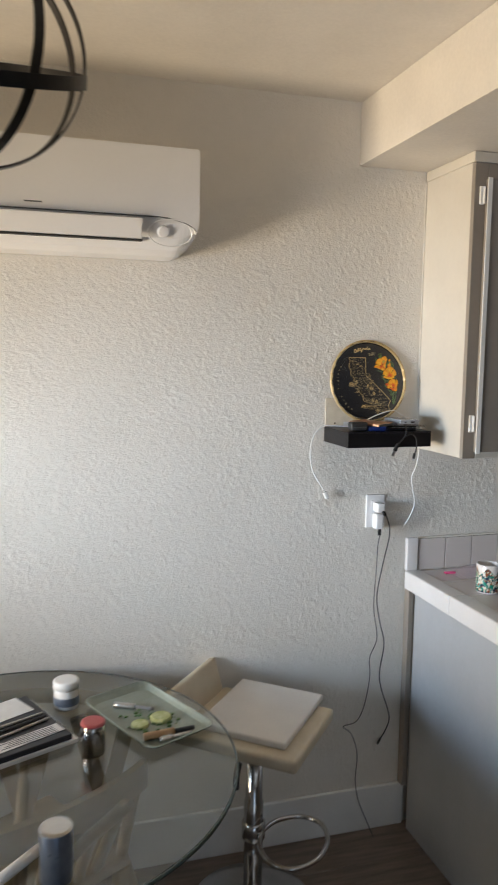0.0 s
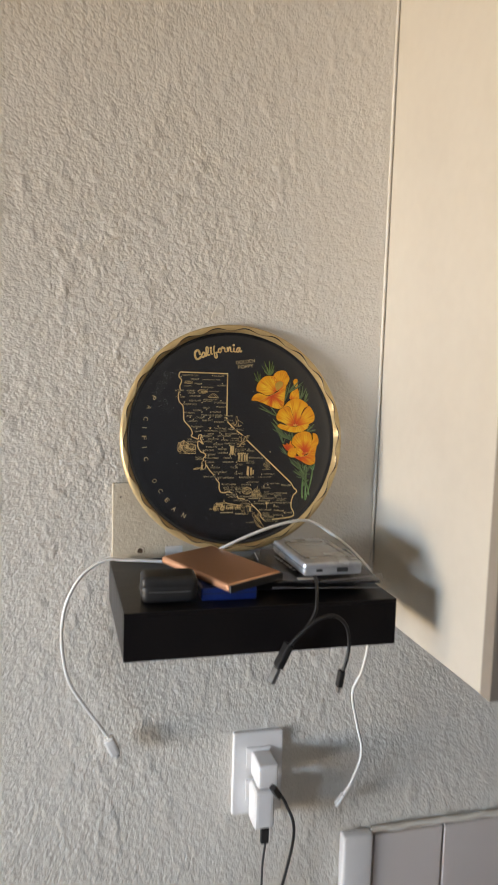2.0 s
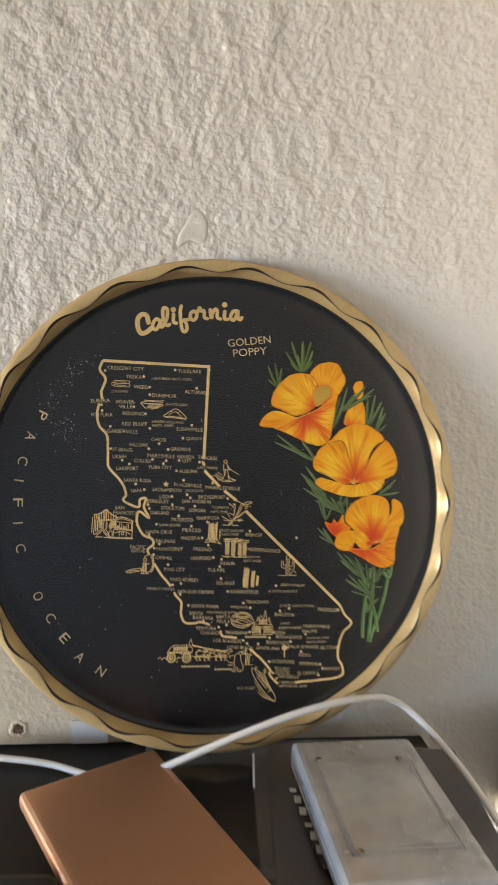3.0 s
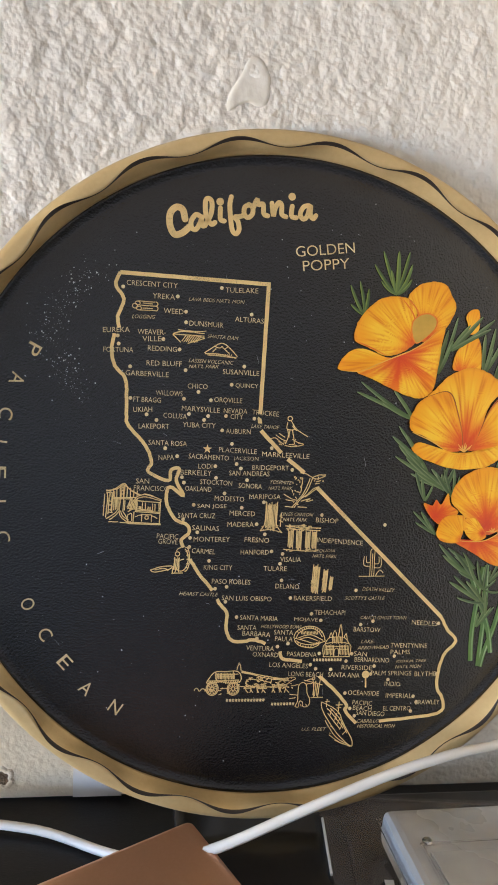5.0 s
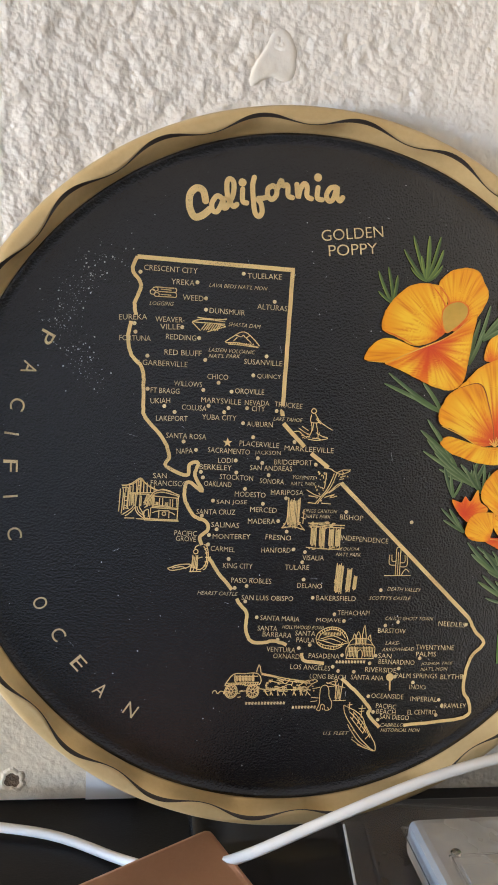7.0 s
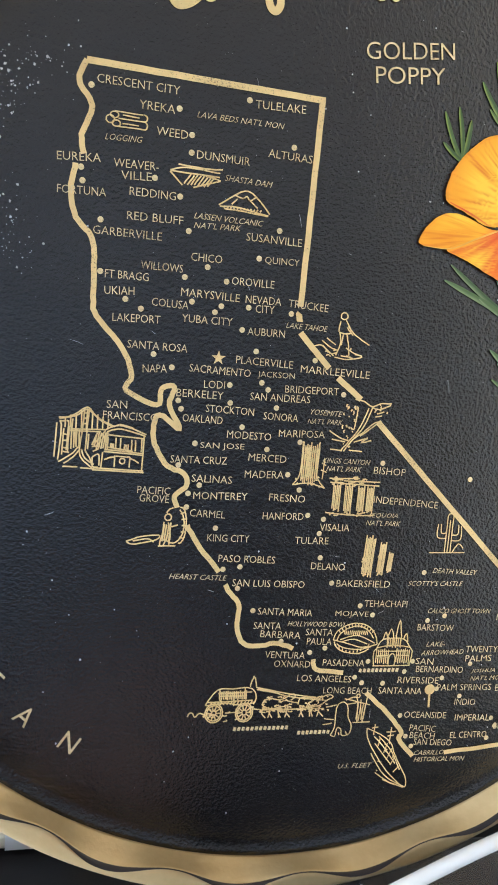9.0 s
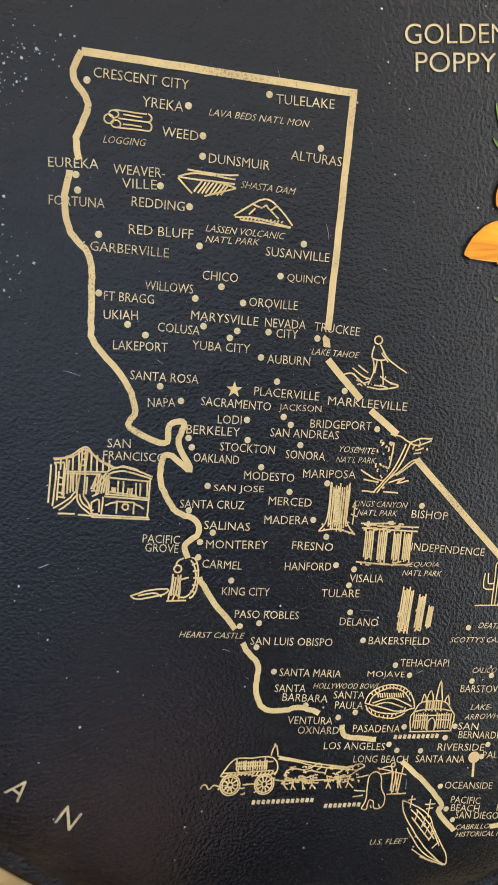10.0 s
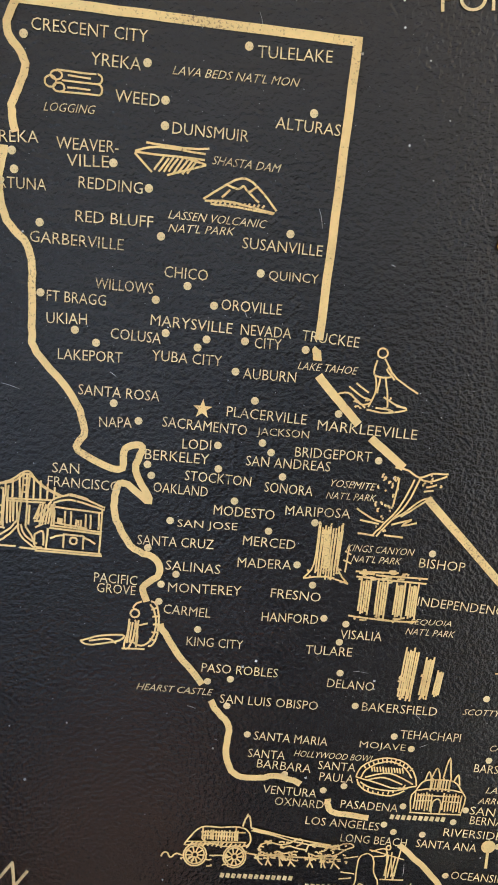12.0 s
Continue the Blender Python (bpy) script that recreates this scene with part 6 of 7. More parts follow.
def petal(name, pts, layer, heart, red=1.0, pale=0.4, ripple=0.5, edge=0.6):
    """A painted petal. Brush streaks run out from the heart, where the paint is red; red sets how far it reaches, pale how much light yellow lies on it, ripple how wavy its rim is."""
    z = Z1 + layer * LAYER
    raw = smooth_line([(x * MM, y * MM, 0) for x, y in pts], 12, True)
    bx, by = heart[0] * MM, heart[1] * MM
    cx, cy = sum(q.x for q in raw) / len(raw), sum(q.y for q in raw) / len(raw)
    line = []
    for q in raw:
        k = 1 + 0.034 * ripple * (noise.noise((q.x * 420, q.y * 420, layer)) + 0.7 * noise.noise((q.x * 1100, q.y * 1100, layer + 4)))
        line.append(Vector((cx + (q.x - cx) * k, cy + (q.y - cy) * k, 0)))
    far = max(math.hypot(q.x - bx, q.y - by) for q in line)
    bm = bmesh.new()
    col = bm.verts.layers.float_color.new("paint")
    m = 24
    rings = []
    for j in range(m + 1):
        f = (j / m) ** 0.8
        ring = []
        for q in line:
            px, py = cx + (q.x - cx) * f, cy + (q.y - cy) * f
            v = bm.verts.new((px, py, z))
            d = math.hypot(px - bx, py - by) / far
            ang = math.atan2(py - by, px - bx)
            broad = noise.noise((ang * 3.5 + layer, d * 1.2, layer * 3.7))
            fine = noise.noise((ang * 17, d * 2.0, layer)) * 0.6 + noise.noise((ang * 42, d * 3.2, layer + 9)) * 0.4
            s = min(1.0, max(0.0, d / max(red, 0.01) + 0.16 * fine + 0.08 * broad))
            for (a0, c0), (a1, c1) in zip(PETAL_STOPS, PETAL_STOPS[1:]):
                if a0 <= s <= a1:
                    c = blend(c0, c1, (s - a0) / (a1 - a0))
            mid = math.exp(-((d - 0.58) / 0.26) ** 2)
            c = blend(c, (0.92, 0.56, 0.030), pale * mid * (0.55 + 1.5 * broad + 1.7 * fine))
            c = blend(c, (0.62, 0.13, 0.004), 1.7 * max(0.0, -fine - 0.06) * (0.35 + d))
            c = blend(c, (0.62, 0.20, 0.012), edge * 0.55 * max(0.0, f - 0.90) / 0.10)
            c = blend(c, (0.40, 0.06, 0.010), edge * 0.75 * max(0.0, f - 0.975) / 0.025 * (0.5 + 0.5 * math.sin(ang * 5 + layer)))
            v[col] = (*c, 1)
            ring.append(v)
        rings.append(ring)
    n = len(line)
    for a, b in zip(rings, rings[1:]):
        for k in range(n):
            bm.faces.new((a[k], b[k], b[(k + 1) % n], a[(k + 1) % n]))
    return part(name, bm, M_PAINT, tray)


def crease(pts, width, layer, material):
    """A brushed fold line on a petal."""
    sm = smooth_line([(x * MM, y * MM, 0) for x, y in pts], 6)
    return part("petal_fold", band([(q.x, q.y) for q in sm], width, Z1 + layer * LAYER, taper=True), material, tray)


def frond(spots, layer, seed):
    """A feathery painted leaf: blades that leave one stalk and run out to their tips, dark in the middle, pale along one edge."""
    rnd = random.Random(seed)
    base, tips = Vector(spots[0]), [Vector(p) for p in spots[1:]]
    bm = bmesh.new()
    col = bm.verts.layers.float_color.new("paint")
    mean = sum((t - base for t in tips), Vector((0, 0))) / len(tips)
    for i, tip in enumerate(tips):
        d = tip - base
        along = mean.normalized() * d.length
        ctrl = base + along * 0.16 + d * 0.18 + Vector((d.y, -d.x)) * rnd.uniform(-0.06, 0.06)
        ctrl += (d - along) * 0.34
        w = min(1.8, 0.85 + 0.05 * d.length) * rnd.uniform(0.85, 1.1)
        shade = rnd.uniform(0.0, 1.0)
        n, rows2 = 12, []
        for k in range(n + 1):
            t = k / n
            p = base * (1 - t) ** 2 + ctrl * 2 * t * (1 - t) + tip * t * t
            g = (ctrl - base) * (1 - t) + (tip - ctrl) * t
            g = g.normalized() if g.length > 1e-6 else Vector((0, 1))
            nrm = Vector((-g.y, g.x))
            half = 0.5 * w * (0.72 + 0.28 * math.sin(math.pi * t)) * min(1.0, (1.02 - t) * 7.0) ** 0.5
            row = []
            for e, tone in ((-1.0, 0.15), (-0.35, 0.0), (0.25, 0.45), (0.62, 1.0), (1.0, 0.55)):
                q = p + nrm * half * e
                v = bm.verts.new((q.x * MM, q.y * MM, Z1 + layer * LAYER + i * 0.000004))
                c = blend((0.030, 0.062, 0.024), (0.085, 0.135, 0.040), shade)
                c = blend(c, (0.30, 0.37, 0.06) if tip.y > 75 else (0.27, 0.32, 0.16), tone * (0.25 + 0.75 * t) * (0.75 + 0.4 * noise.noise((q.x * 0.6, q.y * 0.6, seed))))
                v[col] = (*c, 1)
                row.append(v)
            rows2.append(row)
        for a, b in zip(rows2, rows2[1:]):
            for k in range(4):
                bm.faces.new((a[k], a[k + 1], b[k + 1], b[k]))
    for f in bm.faces:
        f.normal_update()
        if f.normal.z < 0:
            f.normal_flip()
    return part("leaf", bm, M_LEAF_PAINT, tray)


def poppies():
    for i, line in enumerate(STEMS):
        sm = smooth_line([(x * MM, y * MM, 0) for x, y in line], 7)
        part("stem", band([(q.x, q.y) for q in sm], 0.0022, Z1 + i * LAYER), M_LEAF, tray)
        part("stem_highlight", band([(q.x + 0.0005, q.y) for q in sm], 0.0006, Z1 + (i + 0.5) * LAYER), M_LEAF_HD, tray)
    for i, spots in enumerate(FRONDS):
        frond(spots, 6 + i * 0.8, 30 + i)
    for i, (x, y, dx, dy) in enumerate(((66, 4, -14, 13), (70, 0, -12, 5), (73, -2, 2, 12), (90, -36, -13, 9), (97, -42, 4, 9), (96, -56, -5, 12), (92, -62, 5, 11))):
        frond([(x, y), (x + dx, y + dy), (x + dx + 3, y + dy - 2), (x + 0.6 * dx - 2, y + 0.6 * dy), (x + 0.7 * dx + 3, y + 0.8 * dy)], 5, 80 + i)
    h1, h2, h3 = P1_HEART[0], P2_HEART[0], P3_HEART[0]
    petal("petal", BUD_LOW, 24, (78, 46), 0.75, 0.5)
    petal("petal", BUD_TOP, 25, (80, 62), 0.6, 0.5)
    frond(FRONDS[4], 27, 34)
    petal("petal", P1_RIGHT, 28, (60, 66), 0.62, 0.5)
    petal("petal", P1_BACK, 30, h1, 0.55, 0.95)
    for pts in ([(50.5, 78.5), (55, 73), (57, 66)], [(53, 78.8), (56.5, 75), (58, 70.5)]):
        crease(pts, 0.0006, 31, M_PETAL_R)
    part("flower_centre", blot([((60 + (x - 60) * 1.10) * MM, (67 + (y - 67) * 1.09) * MM) for x, y in P1_EYE], Z1 + 32 * LAYER), M_PETAL_R, tray)
    part("flower_centre", blot([(x * MM, y * MM) for x, y in P1_EYE], Z1 + 33 * LAYER), M_HEART, tray)
    petal("petal", P1_LEFT, 34, (50, 52), 0.42, 0.6)
    petal("petal", P1_FRONT, 36, (50, 55), 1.3, 0.7, 0.4)
    crease([(24.5, 47.5), (33, 47.6), (40, 50.8), (47, 54), (55, 57.6), (61, 61.6), (66, 66.3)], 0.0005, 37.5, M_PETAL_P)
    crease([(31, 60), (38, 57.5), (44, 54.8)], 0.0005, 35.5, M_PETAL_R)
    petal("petal", P2_BACK, 40, h2, 0.95, 0.7)
    petal("petal", P2_RIGHT, 42, h2, 0.80, 0.5)
    petal("petal", P2_LEFT, 44, h2, 0.85, 0.9)
    crease([(64, 38.6), (71, 40.9), (74.6, 39.2), (77.2, 32.6), (79.8, 24), (80.4, 18)], 0.0005, 45.5, M_VEIN)
    crease([(98.5, 41.5), (94.2, 37), (90.6, 31), (87.4, 22.5)], 0.0005, 45.5, M_VEIN)
    crease([(57.5, 22.8), (66, 19.4), (73, 15.4)], 0.0005, 45.5, M_PETAL_P)
    for k in range(11):
        a = radians(20 + 14 * k)
        crease([(h2[0] - 0.4, h2[1] - 1.6), (h2[0] + (1.5 + 1.6 * (k % 3)) * math.cos(a), h2[1] - 1 + (2.2 + 0.7 * (k % 3)) * math.sin(a))], 0.00045, 46 + 0.1 * k, M_PETAL_P)
    petal("petal", P2_FRONT, 48, (82, 24), 0.25, 0.75, 0.8, 0.5)
    petal("petal", P3_SEPAL, 50, (70, -13), 1.6, 0.2, 1.0)
    petal("petal", P3_RIGHT, 52, h3, 0.40, 0.3)
    petal("petal", P3_TOP, 54, h3, 0.80, 0.6)
    for pts in ([(79, -4), (85, -8), (90, -13)], [(83, 1), (88, -5), (91.5, -11)], [(97.5, 8), (99, 0), (98, -8)]):
        crease(pts, 0.0004, 55.5, M_PETAL_O)
    for k in range(9):
        a = radians(10 + 20 * k)
        crease([(97, -19.5), (97 + (1.4 + k % 3) * math.cos(a), -19.5 + (1.6 + 0.5 * (k % 2)) * math.sin(a))], 0.00045, 56 + 0.1 * k, M_PETAL_P)
    petal("petal", P3_FRONT, 58, (88, -22), 1.25, 0.4, 0.4)
    crease([(79, -23.2), (85, -23.8), (93, -23.3), (100, -19.4), (104, -14), (108, -9.4)], 0.0005, 59.5, M_PETAL_P)
    petal("petal", P3_LOBE, 60, (84, -24), 0.5, 0.35)
    petal("petal", P3_MID, 62, (92, -20), 0.35, 0.8)


poppies()


def scuffs():
    """Pale nicks in the enamel: a dense trail at the upper left of the map, a thin dusting elsewhere, and a few short scratches."""
    rnd = random.Random(12)
    bm = bmesh.new()
    trail = [(-78, 83), (-86, 73), (-93, 65), (-97, 55), (-88, 45), (-83, 34)]
    for i in range(1500):
        if i < 330:
            k = rnd.uniform(0, 4.99)
            p, q, f = trail[int(k)], trail[int(k) + 1], k % 1
            x, y = p[0] + (q[0] - p[0]) * f + rnd.gauss(0, 3.6), p[1] + (q[1] - p[1]) * f + rnd.gauss(0, 3.0)
            s = rnd.uniform(0.07, 0.20) if rnd.random() < 0.85 else rnd.uniform(0.24, 0.42)
        else:
            a, r = rnd.uniform(0, 6.3), 124 * math.sqrt(rnd.random())
            x, y = r * math.cos(a), r * math.sin(a)
            s = rnd.uniform(0.03, 0.10) if rnd.random() < 0.95 else rnd.uniform(0.15, 0.34)
        if math.hypot(x, y) > 126:
            continue
        a = rnd.uniform(0, 6.3)
        bm.faces.new([bm.verts.new(((x + s * rnd.uniform(0.5, 1.4) * math.cos(a + k)) * MM, (y + s * rnd.uniform(0.5, 1.4) * math.sin(a + k)) * MM, 0.00009)) for k in (0, 1.5, 3.1, 4.6)])
    for _ in range(22):
        a, r = rnd.uniform(0, 6.3), 122 * math.sqrt(rnd.random())
        x, y, d, n = r * math.cos(a), r * math.sin(a), rnd.uniform(0, 3.1), rnd.uniform(0.8, 4.0)
        band([((x + n * f * math.cos(d + 0.15 * f)) * MM, (y + n * f * math.sin(d + 0.15 * f)) * MM) for f in (0, 0.35, 0.7, 1.0)], rnd.uniform(0.00004, 0.00010), 0.0001, bm, True)
    tagged(part("scuffs", bm, M_SCUFF, tray, "tiny pale scuffs in the enamel"), kind="stuff")


scuffs()


# things lying on the shelf
def black_sleeve():
    s = thing("packaging_sleeve", Matrix.Identity(4), "flat black printed packaging in a clear plastic sleeve", "packaging")
    part("card", box((1.553, 2.405, SZ1 + 0.0004), (1.705, 2.536, SZ1 + 0.0115), 0.0012), M_CARD, s)
    ob = part("upper_card", box((-0.055, -0.075, 0), (0.058, 0.072, 0.0035), 0.0008), M_CARD, s)
    ob.matrix_world = pose(1.672, 2.452, SZ1 + 0.0125, -1.0, 0.5, -7)
    ob = part("sleeve", box((-0.062, -0.083, 0), (0.066, 0.075, 0.0012), 0.0005), M_FILM, s, "clear plastic sleeve")
    ob.matrix_world = pose(1.670, 2.449, SZ1 + 0.0168, -1.2, 0.8, -5)
    for i in range(7):
        ob = part("print_bar", box((0, 0, 0), (0.0035, 0.006 if i % 3 else 0.003, 0.0001)), M_WHITEPRINT, s)
        ob.matrix_world = pose(1.629 + 0.0008 * i, 2.474 - 0.0095 * i, SZ1 + 0.0182, 0, 0, -8)
    part("sleeve_edge", tube([(1.616, 2.519, SZ1 + 0.0128), (1.612, 2.487, SZ1 + 0.0128)], 0.0006, 6, 3), M_WHITEPRINT, s, "pale folded plastic edge")
    for pts in ([(1.598, 2.377, SZ1 + 0.0122), (1.655, 2.367, SZ1 + 0.0124), (1.716, 2.359, SZ1 + 0.0122)], [(1.654, 2.372, SZ1 + 0.0185), (1.700, 2.378, SZ1 + 0.0188), (1.729, 2.387, SZ1 + 0.0186)], [(1.716, 2.359, SZ1 + 0.0122), (1.724, 2.372, SZ1 + 0.0160), (1.729, 2.387, SZ1 + 0.0186)]):
        part("sleeve_edge", tube(pts, 0.0003, 6, 3), M_GREYFILM, s)
    part("price_strip", box((1.628, 2.378, SZ1 + 0.0190), (1.650, 2.386, SZ1 + 0.0194)), M_WHITEPRINT, s, "pale printed strip")
    return s


black_sleeve()


def hard_drive():
    d = thing("portable_drive", pose(1.668, 2.4385, SZ1 + 0.0205, -0.5, 0, 1), "silver portable drive in a clear case", "portable drive")
    w, h, t = 0.0345, 0.0570, 0.0150
    part("shell", box((-w, -h, 0), (w, h, t), 0.004, 3), M_DRIVE, d)
    part("top_recess", box((-w + 0.010, -h + 0.024, t - 0.0003), (w - 0.012, h - 0.026, t + 0.0007), 0.0004), M_DRIVE, d)
    rim = [(-w + 0.008, -h + 0.020, t + 0.0006), (w - 0.010, -h + 0.020, t + 0.0006), (w - 0.010, h - 0.022, t + 0.0006), (-w + 0.008, h - 0.022, t + 0.0006)]
    part("case_ridge", tube(rim + rim[:1], 0.0008, 6, 1), M_CLEAR, d)
    part("case_lid", box((-w - 0.0015, -h - 0.0015, t - 0.006), (w + 0.0015, h + 0.0015, t - 0.005), 0.0004), M_CLEAR, d)
    for x, y in ((-w + 0.011, h - 0.020), (w - 0.014, h - 0.021), (-w + 0.012, -h + 0.022)):
        part("screw", lathe([(0, 0.0006), (0.0016, 0.0005), (0.0020, 0)], 12), M_CHROME, d).location = (x, y, t + 0.0004)
    part("usb_port", box((0.004, -h - 0.0006, 0.004), (0.017, -h + 0.004, 0.009)), M_AC_DARK, d)
    part("plug_slot", box((-0.02, -h - 0.0006, 0.005), (-0.013, -h + 0.004, 0.008)), M_AC_DARK, d)
    return d


hard_drive()


def power_bank():
    b = thing("power_bank", pose(1.552, 2.428, SZ1 + 0.0175, 1.5, -2.0, 26) , "copper aluminium power bank with black end caps", "power bank")
    w, h, t = 0.0375, 0.0635, 0.0092
    bm = box((-w, -h + 0.003, 0), (w, h, t), 0.0042, 4)
    part("shell", bm, M_COPPER, b, smooth=False)
    part("end_cap", box((-w + 0.0006, -h, 0.0006), (w - 0.0006, -h + 0.0028, t - 0.0006), 0.0012, 2), M_RUBBER, b, "black plastic end cap")
    return b


power_bank()


def earbud_case():
    c = thing("earbud_case", pose(1.488, 2.393, SZ1 + 0.0004, 0, 0, -3), "small rounded matt black earbud case", "earbud case")
    part("base", box((-0.0295, -0.0185, 0.0), (0.0295, 0.0185, 0.024), 0.0098, 5), M_RUBBER, c, smooth=True)
    part("lid", box((-0.0293, -0.0183, 0.014), (0.0293, 0.0183, 0.029), 0.0072, 5), M_RUBBER, c, smooth=True)
    line = smooth_line([(-0.020, -0.0186, 0.0135), (0.020, -0.0186, 0.0135), (0.0296, -0.010, 0.0135), (0.0296, 0.010, 0.0135), (0.02, 0.0186, 0.0135), (-0.02, 0.0186, 0.0135), (-0.0296, 0.010, 0.0135), (-0.0296, -0.010, 0.0135)], 4, True)
    part("seam", tube([tuple(q) for q in line], 0.0004, 5, 1, closed=True), M_GREYBAR, c)
    return c


earbud_case()


def blue_box():
    b = thing("blue_case", pose(1.552, 2.408, SZ1 + 0.0004, 0, 0, -2), "dark blue plastic case under the power bank", "case")
    part("shell", box((-0.030, -0.031, 0), (0.030, 0.034, 0.0140), 0.003, 3), M_BLUE, b)
    part("lid_line", box((-0.0302, -0.0313, 0.008), (0.0302, 0.0342, 0.0086)), M_DARKBOARD, b)
    return b


blue_box()

# white cable over the shelf: hangs off the left, passes behind the power bank, arcs before the tray and drops behind the drive
cable("white_cable", [(1.440, 2.536, 1.280), (1.424, 2.535, 1.305), (1.404, 2.534, 1.335), (1.388, 2.533, 1.365), (1.381, 2.532, 1.400), (1.380, 2.532, 1.435), (1.387, 2.533, 1.468), (1.405, 2.536, 1.497), (1.432, 2.539, 1.513), (1.455, 2.538, 1.5125), (1.495, 2.531, 1.5112), (1.525, 2.515, 1.5118), (1.545, 2.495, 1.523), (1.566, 2.483, 1.538), (1.598, 2.484, 1.5515), (1.630, 2.489, 1.561), (1.656, 2.494, 1.5655), (1.675, 2.500, 1.565), (1.693, 2.512, 1.558), (1.708, 2.512, 1.549), (1.722, 2.485, 1.538), (1.731, 2.455, 1.527), (1.737, 2.434, 1.515), (1.7385, 2.432, 1.50), (1.744, 2.445, 1.46), (1.755, 2.47, 1.41), (1.757, 2.49, 1.365), (1.752, 2.505, 1.33), (1.765, 2.515, 1.28), (1.777, 2.522, 1.235), (1.768, 2.530, 1.19), (1.757, 2.534, 1.168)], 0.0020, M_WHITE_WIRE, "white charging cable draped over the shelf",
      [("connector", (1.4365, 2.536, 1.284), (1.4465, 2.536, 1.262), (0.015, 0.013), M_WHITE_WIRE), ("plug", (1.4465, 2.536, 1.265), (1.4495, 2.536, 1.258), (0.008, 0.004), M_STEEL), ("connector", (1.758, 2.534, 1.170), (1.749, 2.537, 1.153), (0.008, 0.005), M_WHITE_WIRE)], 6)
cable("usb_cable", [(1.634, 2.418, 1.5290), (1.642, 2.404, 1.5300), (1.648, 2.386, 1.5285), (1.644, 2.366, 1.526), (1.640, 2.352, 1.514), (1.636, 2.346, 1.50), (1.624, 2.344, 1.482), (1.608, 2.343, 1.468)], 0.0019, M_BLACK_WIRE, "black usb cable hanging over the shelf's front edge",
      [("connector", (1.608, 2.343, 1.470), (1.596, 2.342, 1.446), (0.0125, 0.0075), M_BLACK_WIRE), ("usb_plug", (1.596, 2.342, 1.446), (1.589, 2.3415, 1.430), (0.0105, 0.0048), M_STEEL)])
cable("usb_cable", [(1.606, 2.339, 1.469), (1.620, 2.337, 1.484), (1.636, 2.335, 1.497), (1.654, 2.335, 1.500), (1.668, 2.336, 1.488), (1.673, 2.338, 1.465), (1.670, 2.339, 1.445), (1.667, 2.340, 1.436)], 0.0019, M_BLACK_WIRE, "short black usb cable with a small plug",
      [("connector", (1.667, 2.340, 1.438), (1.664, 2.340, 1.420), (0.0085, 0.006), M_BLACK_WIRE), ("small_plug", (1.664, 2.340, 1.420), (1.663, 2.340, 1.414), (0.006, 0.003), M_STEEL)])


# ---- worktop things ----
def mug():
    m = thing("mug", Matrix.Translation((1.913, 2.262, 0.9795)), "white ceramic mug with a painted teal and brown scene", "mug")
    r, h = 0.038, 0.096
    part("cup", lathe([(0, 0.0), (r * 0.86, 0.0), (r * 0.93, 0.002), (r, 0.008), (r, h - 0.003), (r - 0.0015, h), (r - 0.0035, h - 0.002), (r - 0.004, 0.008), (r - 0.008, 0.005), (0, 0.004)], 48), M_CERAMIC, m, smooth=True)
    bm = bmesh.new()
    n = 30
    ring = [[bm.verts.new(((r + 0.0003) * math.cos(a), (r + 0.0003) * math.sin(a), z)) for z in (0.006, 0.076 + 0.010 * math.sin(5 * a))] for a in [radians(150 + 200 * i / n) for i in range(n + 1)]]
    for a, b in zip(ring, ring[1:]):
        bm.faces.new((a[0], b[0], b[1], a[1]))
    part("decoration", bm, M_MUGPRINT, m, smooth=True)
    part("handle", tube([(r - 0.001, -0.006, 0.082), (r + 0.020, -0.012, 0.085), (r + 0.036, -0.015, 0.070), (r + 0.036, -0.015, 0.044), (r + 0.020, -0.012, 0.022), (r - 0.001, -0.006, 0.018)], 0.0062, 10, 6), M_CERAMIC, m, smooth=True)
    return m


mug()


def plastic_bag():
    rnd = random.Random(5)
    bag = thing("plastic_bag", Matrix.Translation((2.003, 2.463, 0.9796)), "crumpled clear plastic bag with a pink zip", "plastic bag")
    bm = bmesh.new()
    bmesh.ops.create_grid(bm, x_segments=26, y_segments=20, size=1)
    for v in bm.verts:
        x, y = v.co.x, v.co.y
        z = 0.022 * max(0, 1 - x * x) * max(0, 1 - y * y) + 0.012 * abs(noise.noise((x * 3, y * 3, 0.3))) + 0.004 * abs(noise.noise((x * 9, y * 9, 1.3)))
        v.co = (x * 0.10, y * 0.06, 0.0006 + z * (1 - 0.7 * max(abs(x), abs(y)) ** 4))
    ob = part("film", bm, M_BAG, bag, smooth=True)
    s = ob.modifiers.new("thickness", "SOLIDIFY")
    s.thickness = 0.0004
    z = part("zip", box((-0.125, -0.004, 0.004), (-0.085, 0.012, 0.010), 0.002), M_PINK, bag, "bright pink zip strip")
    return bag


plastic_bag()


def tumbler():
    g = thing("tumbler", Matrix.Translation((2.085, 2.19, 0.9795)), "clear glass tumbler with a green and yellow print", "glass")
    part("glass", lathe([(0, 0), (0.030, 0), (0.036, 0.11), (0.0345, 0.11), (0.0287, 0.006), (0, 0.006)], 36), M_GLASS, g, smooth=True)
    bm = bmesh.new()
    n = 14
    ring = [[bm.verts.new(((0.0305 + z * 0.055 + 0.0004) * math.cos(a), (0.0305 + z * 0.055 + 0.0004) * math.sin(a), z)) for z in (0.012, 0.06)] for a in [radians(170 + 100 * i / n) for i in range(n + 1)]]
    for a, b in zip(ring, ring[1:]):
        bm.faces.new((a[0], b[0], b[1], a[1]))
    part("print", bm, M_MUGPRINT, g, smooth=True)
    return g


tumbler()


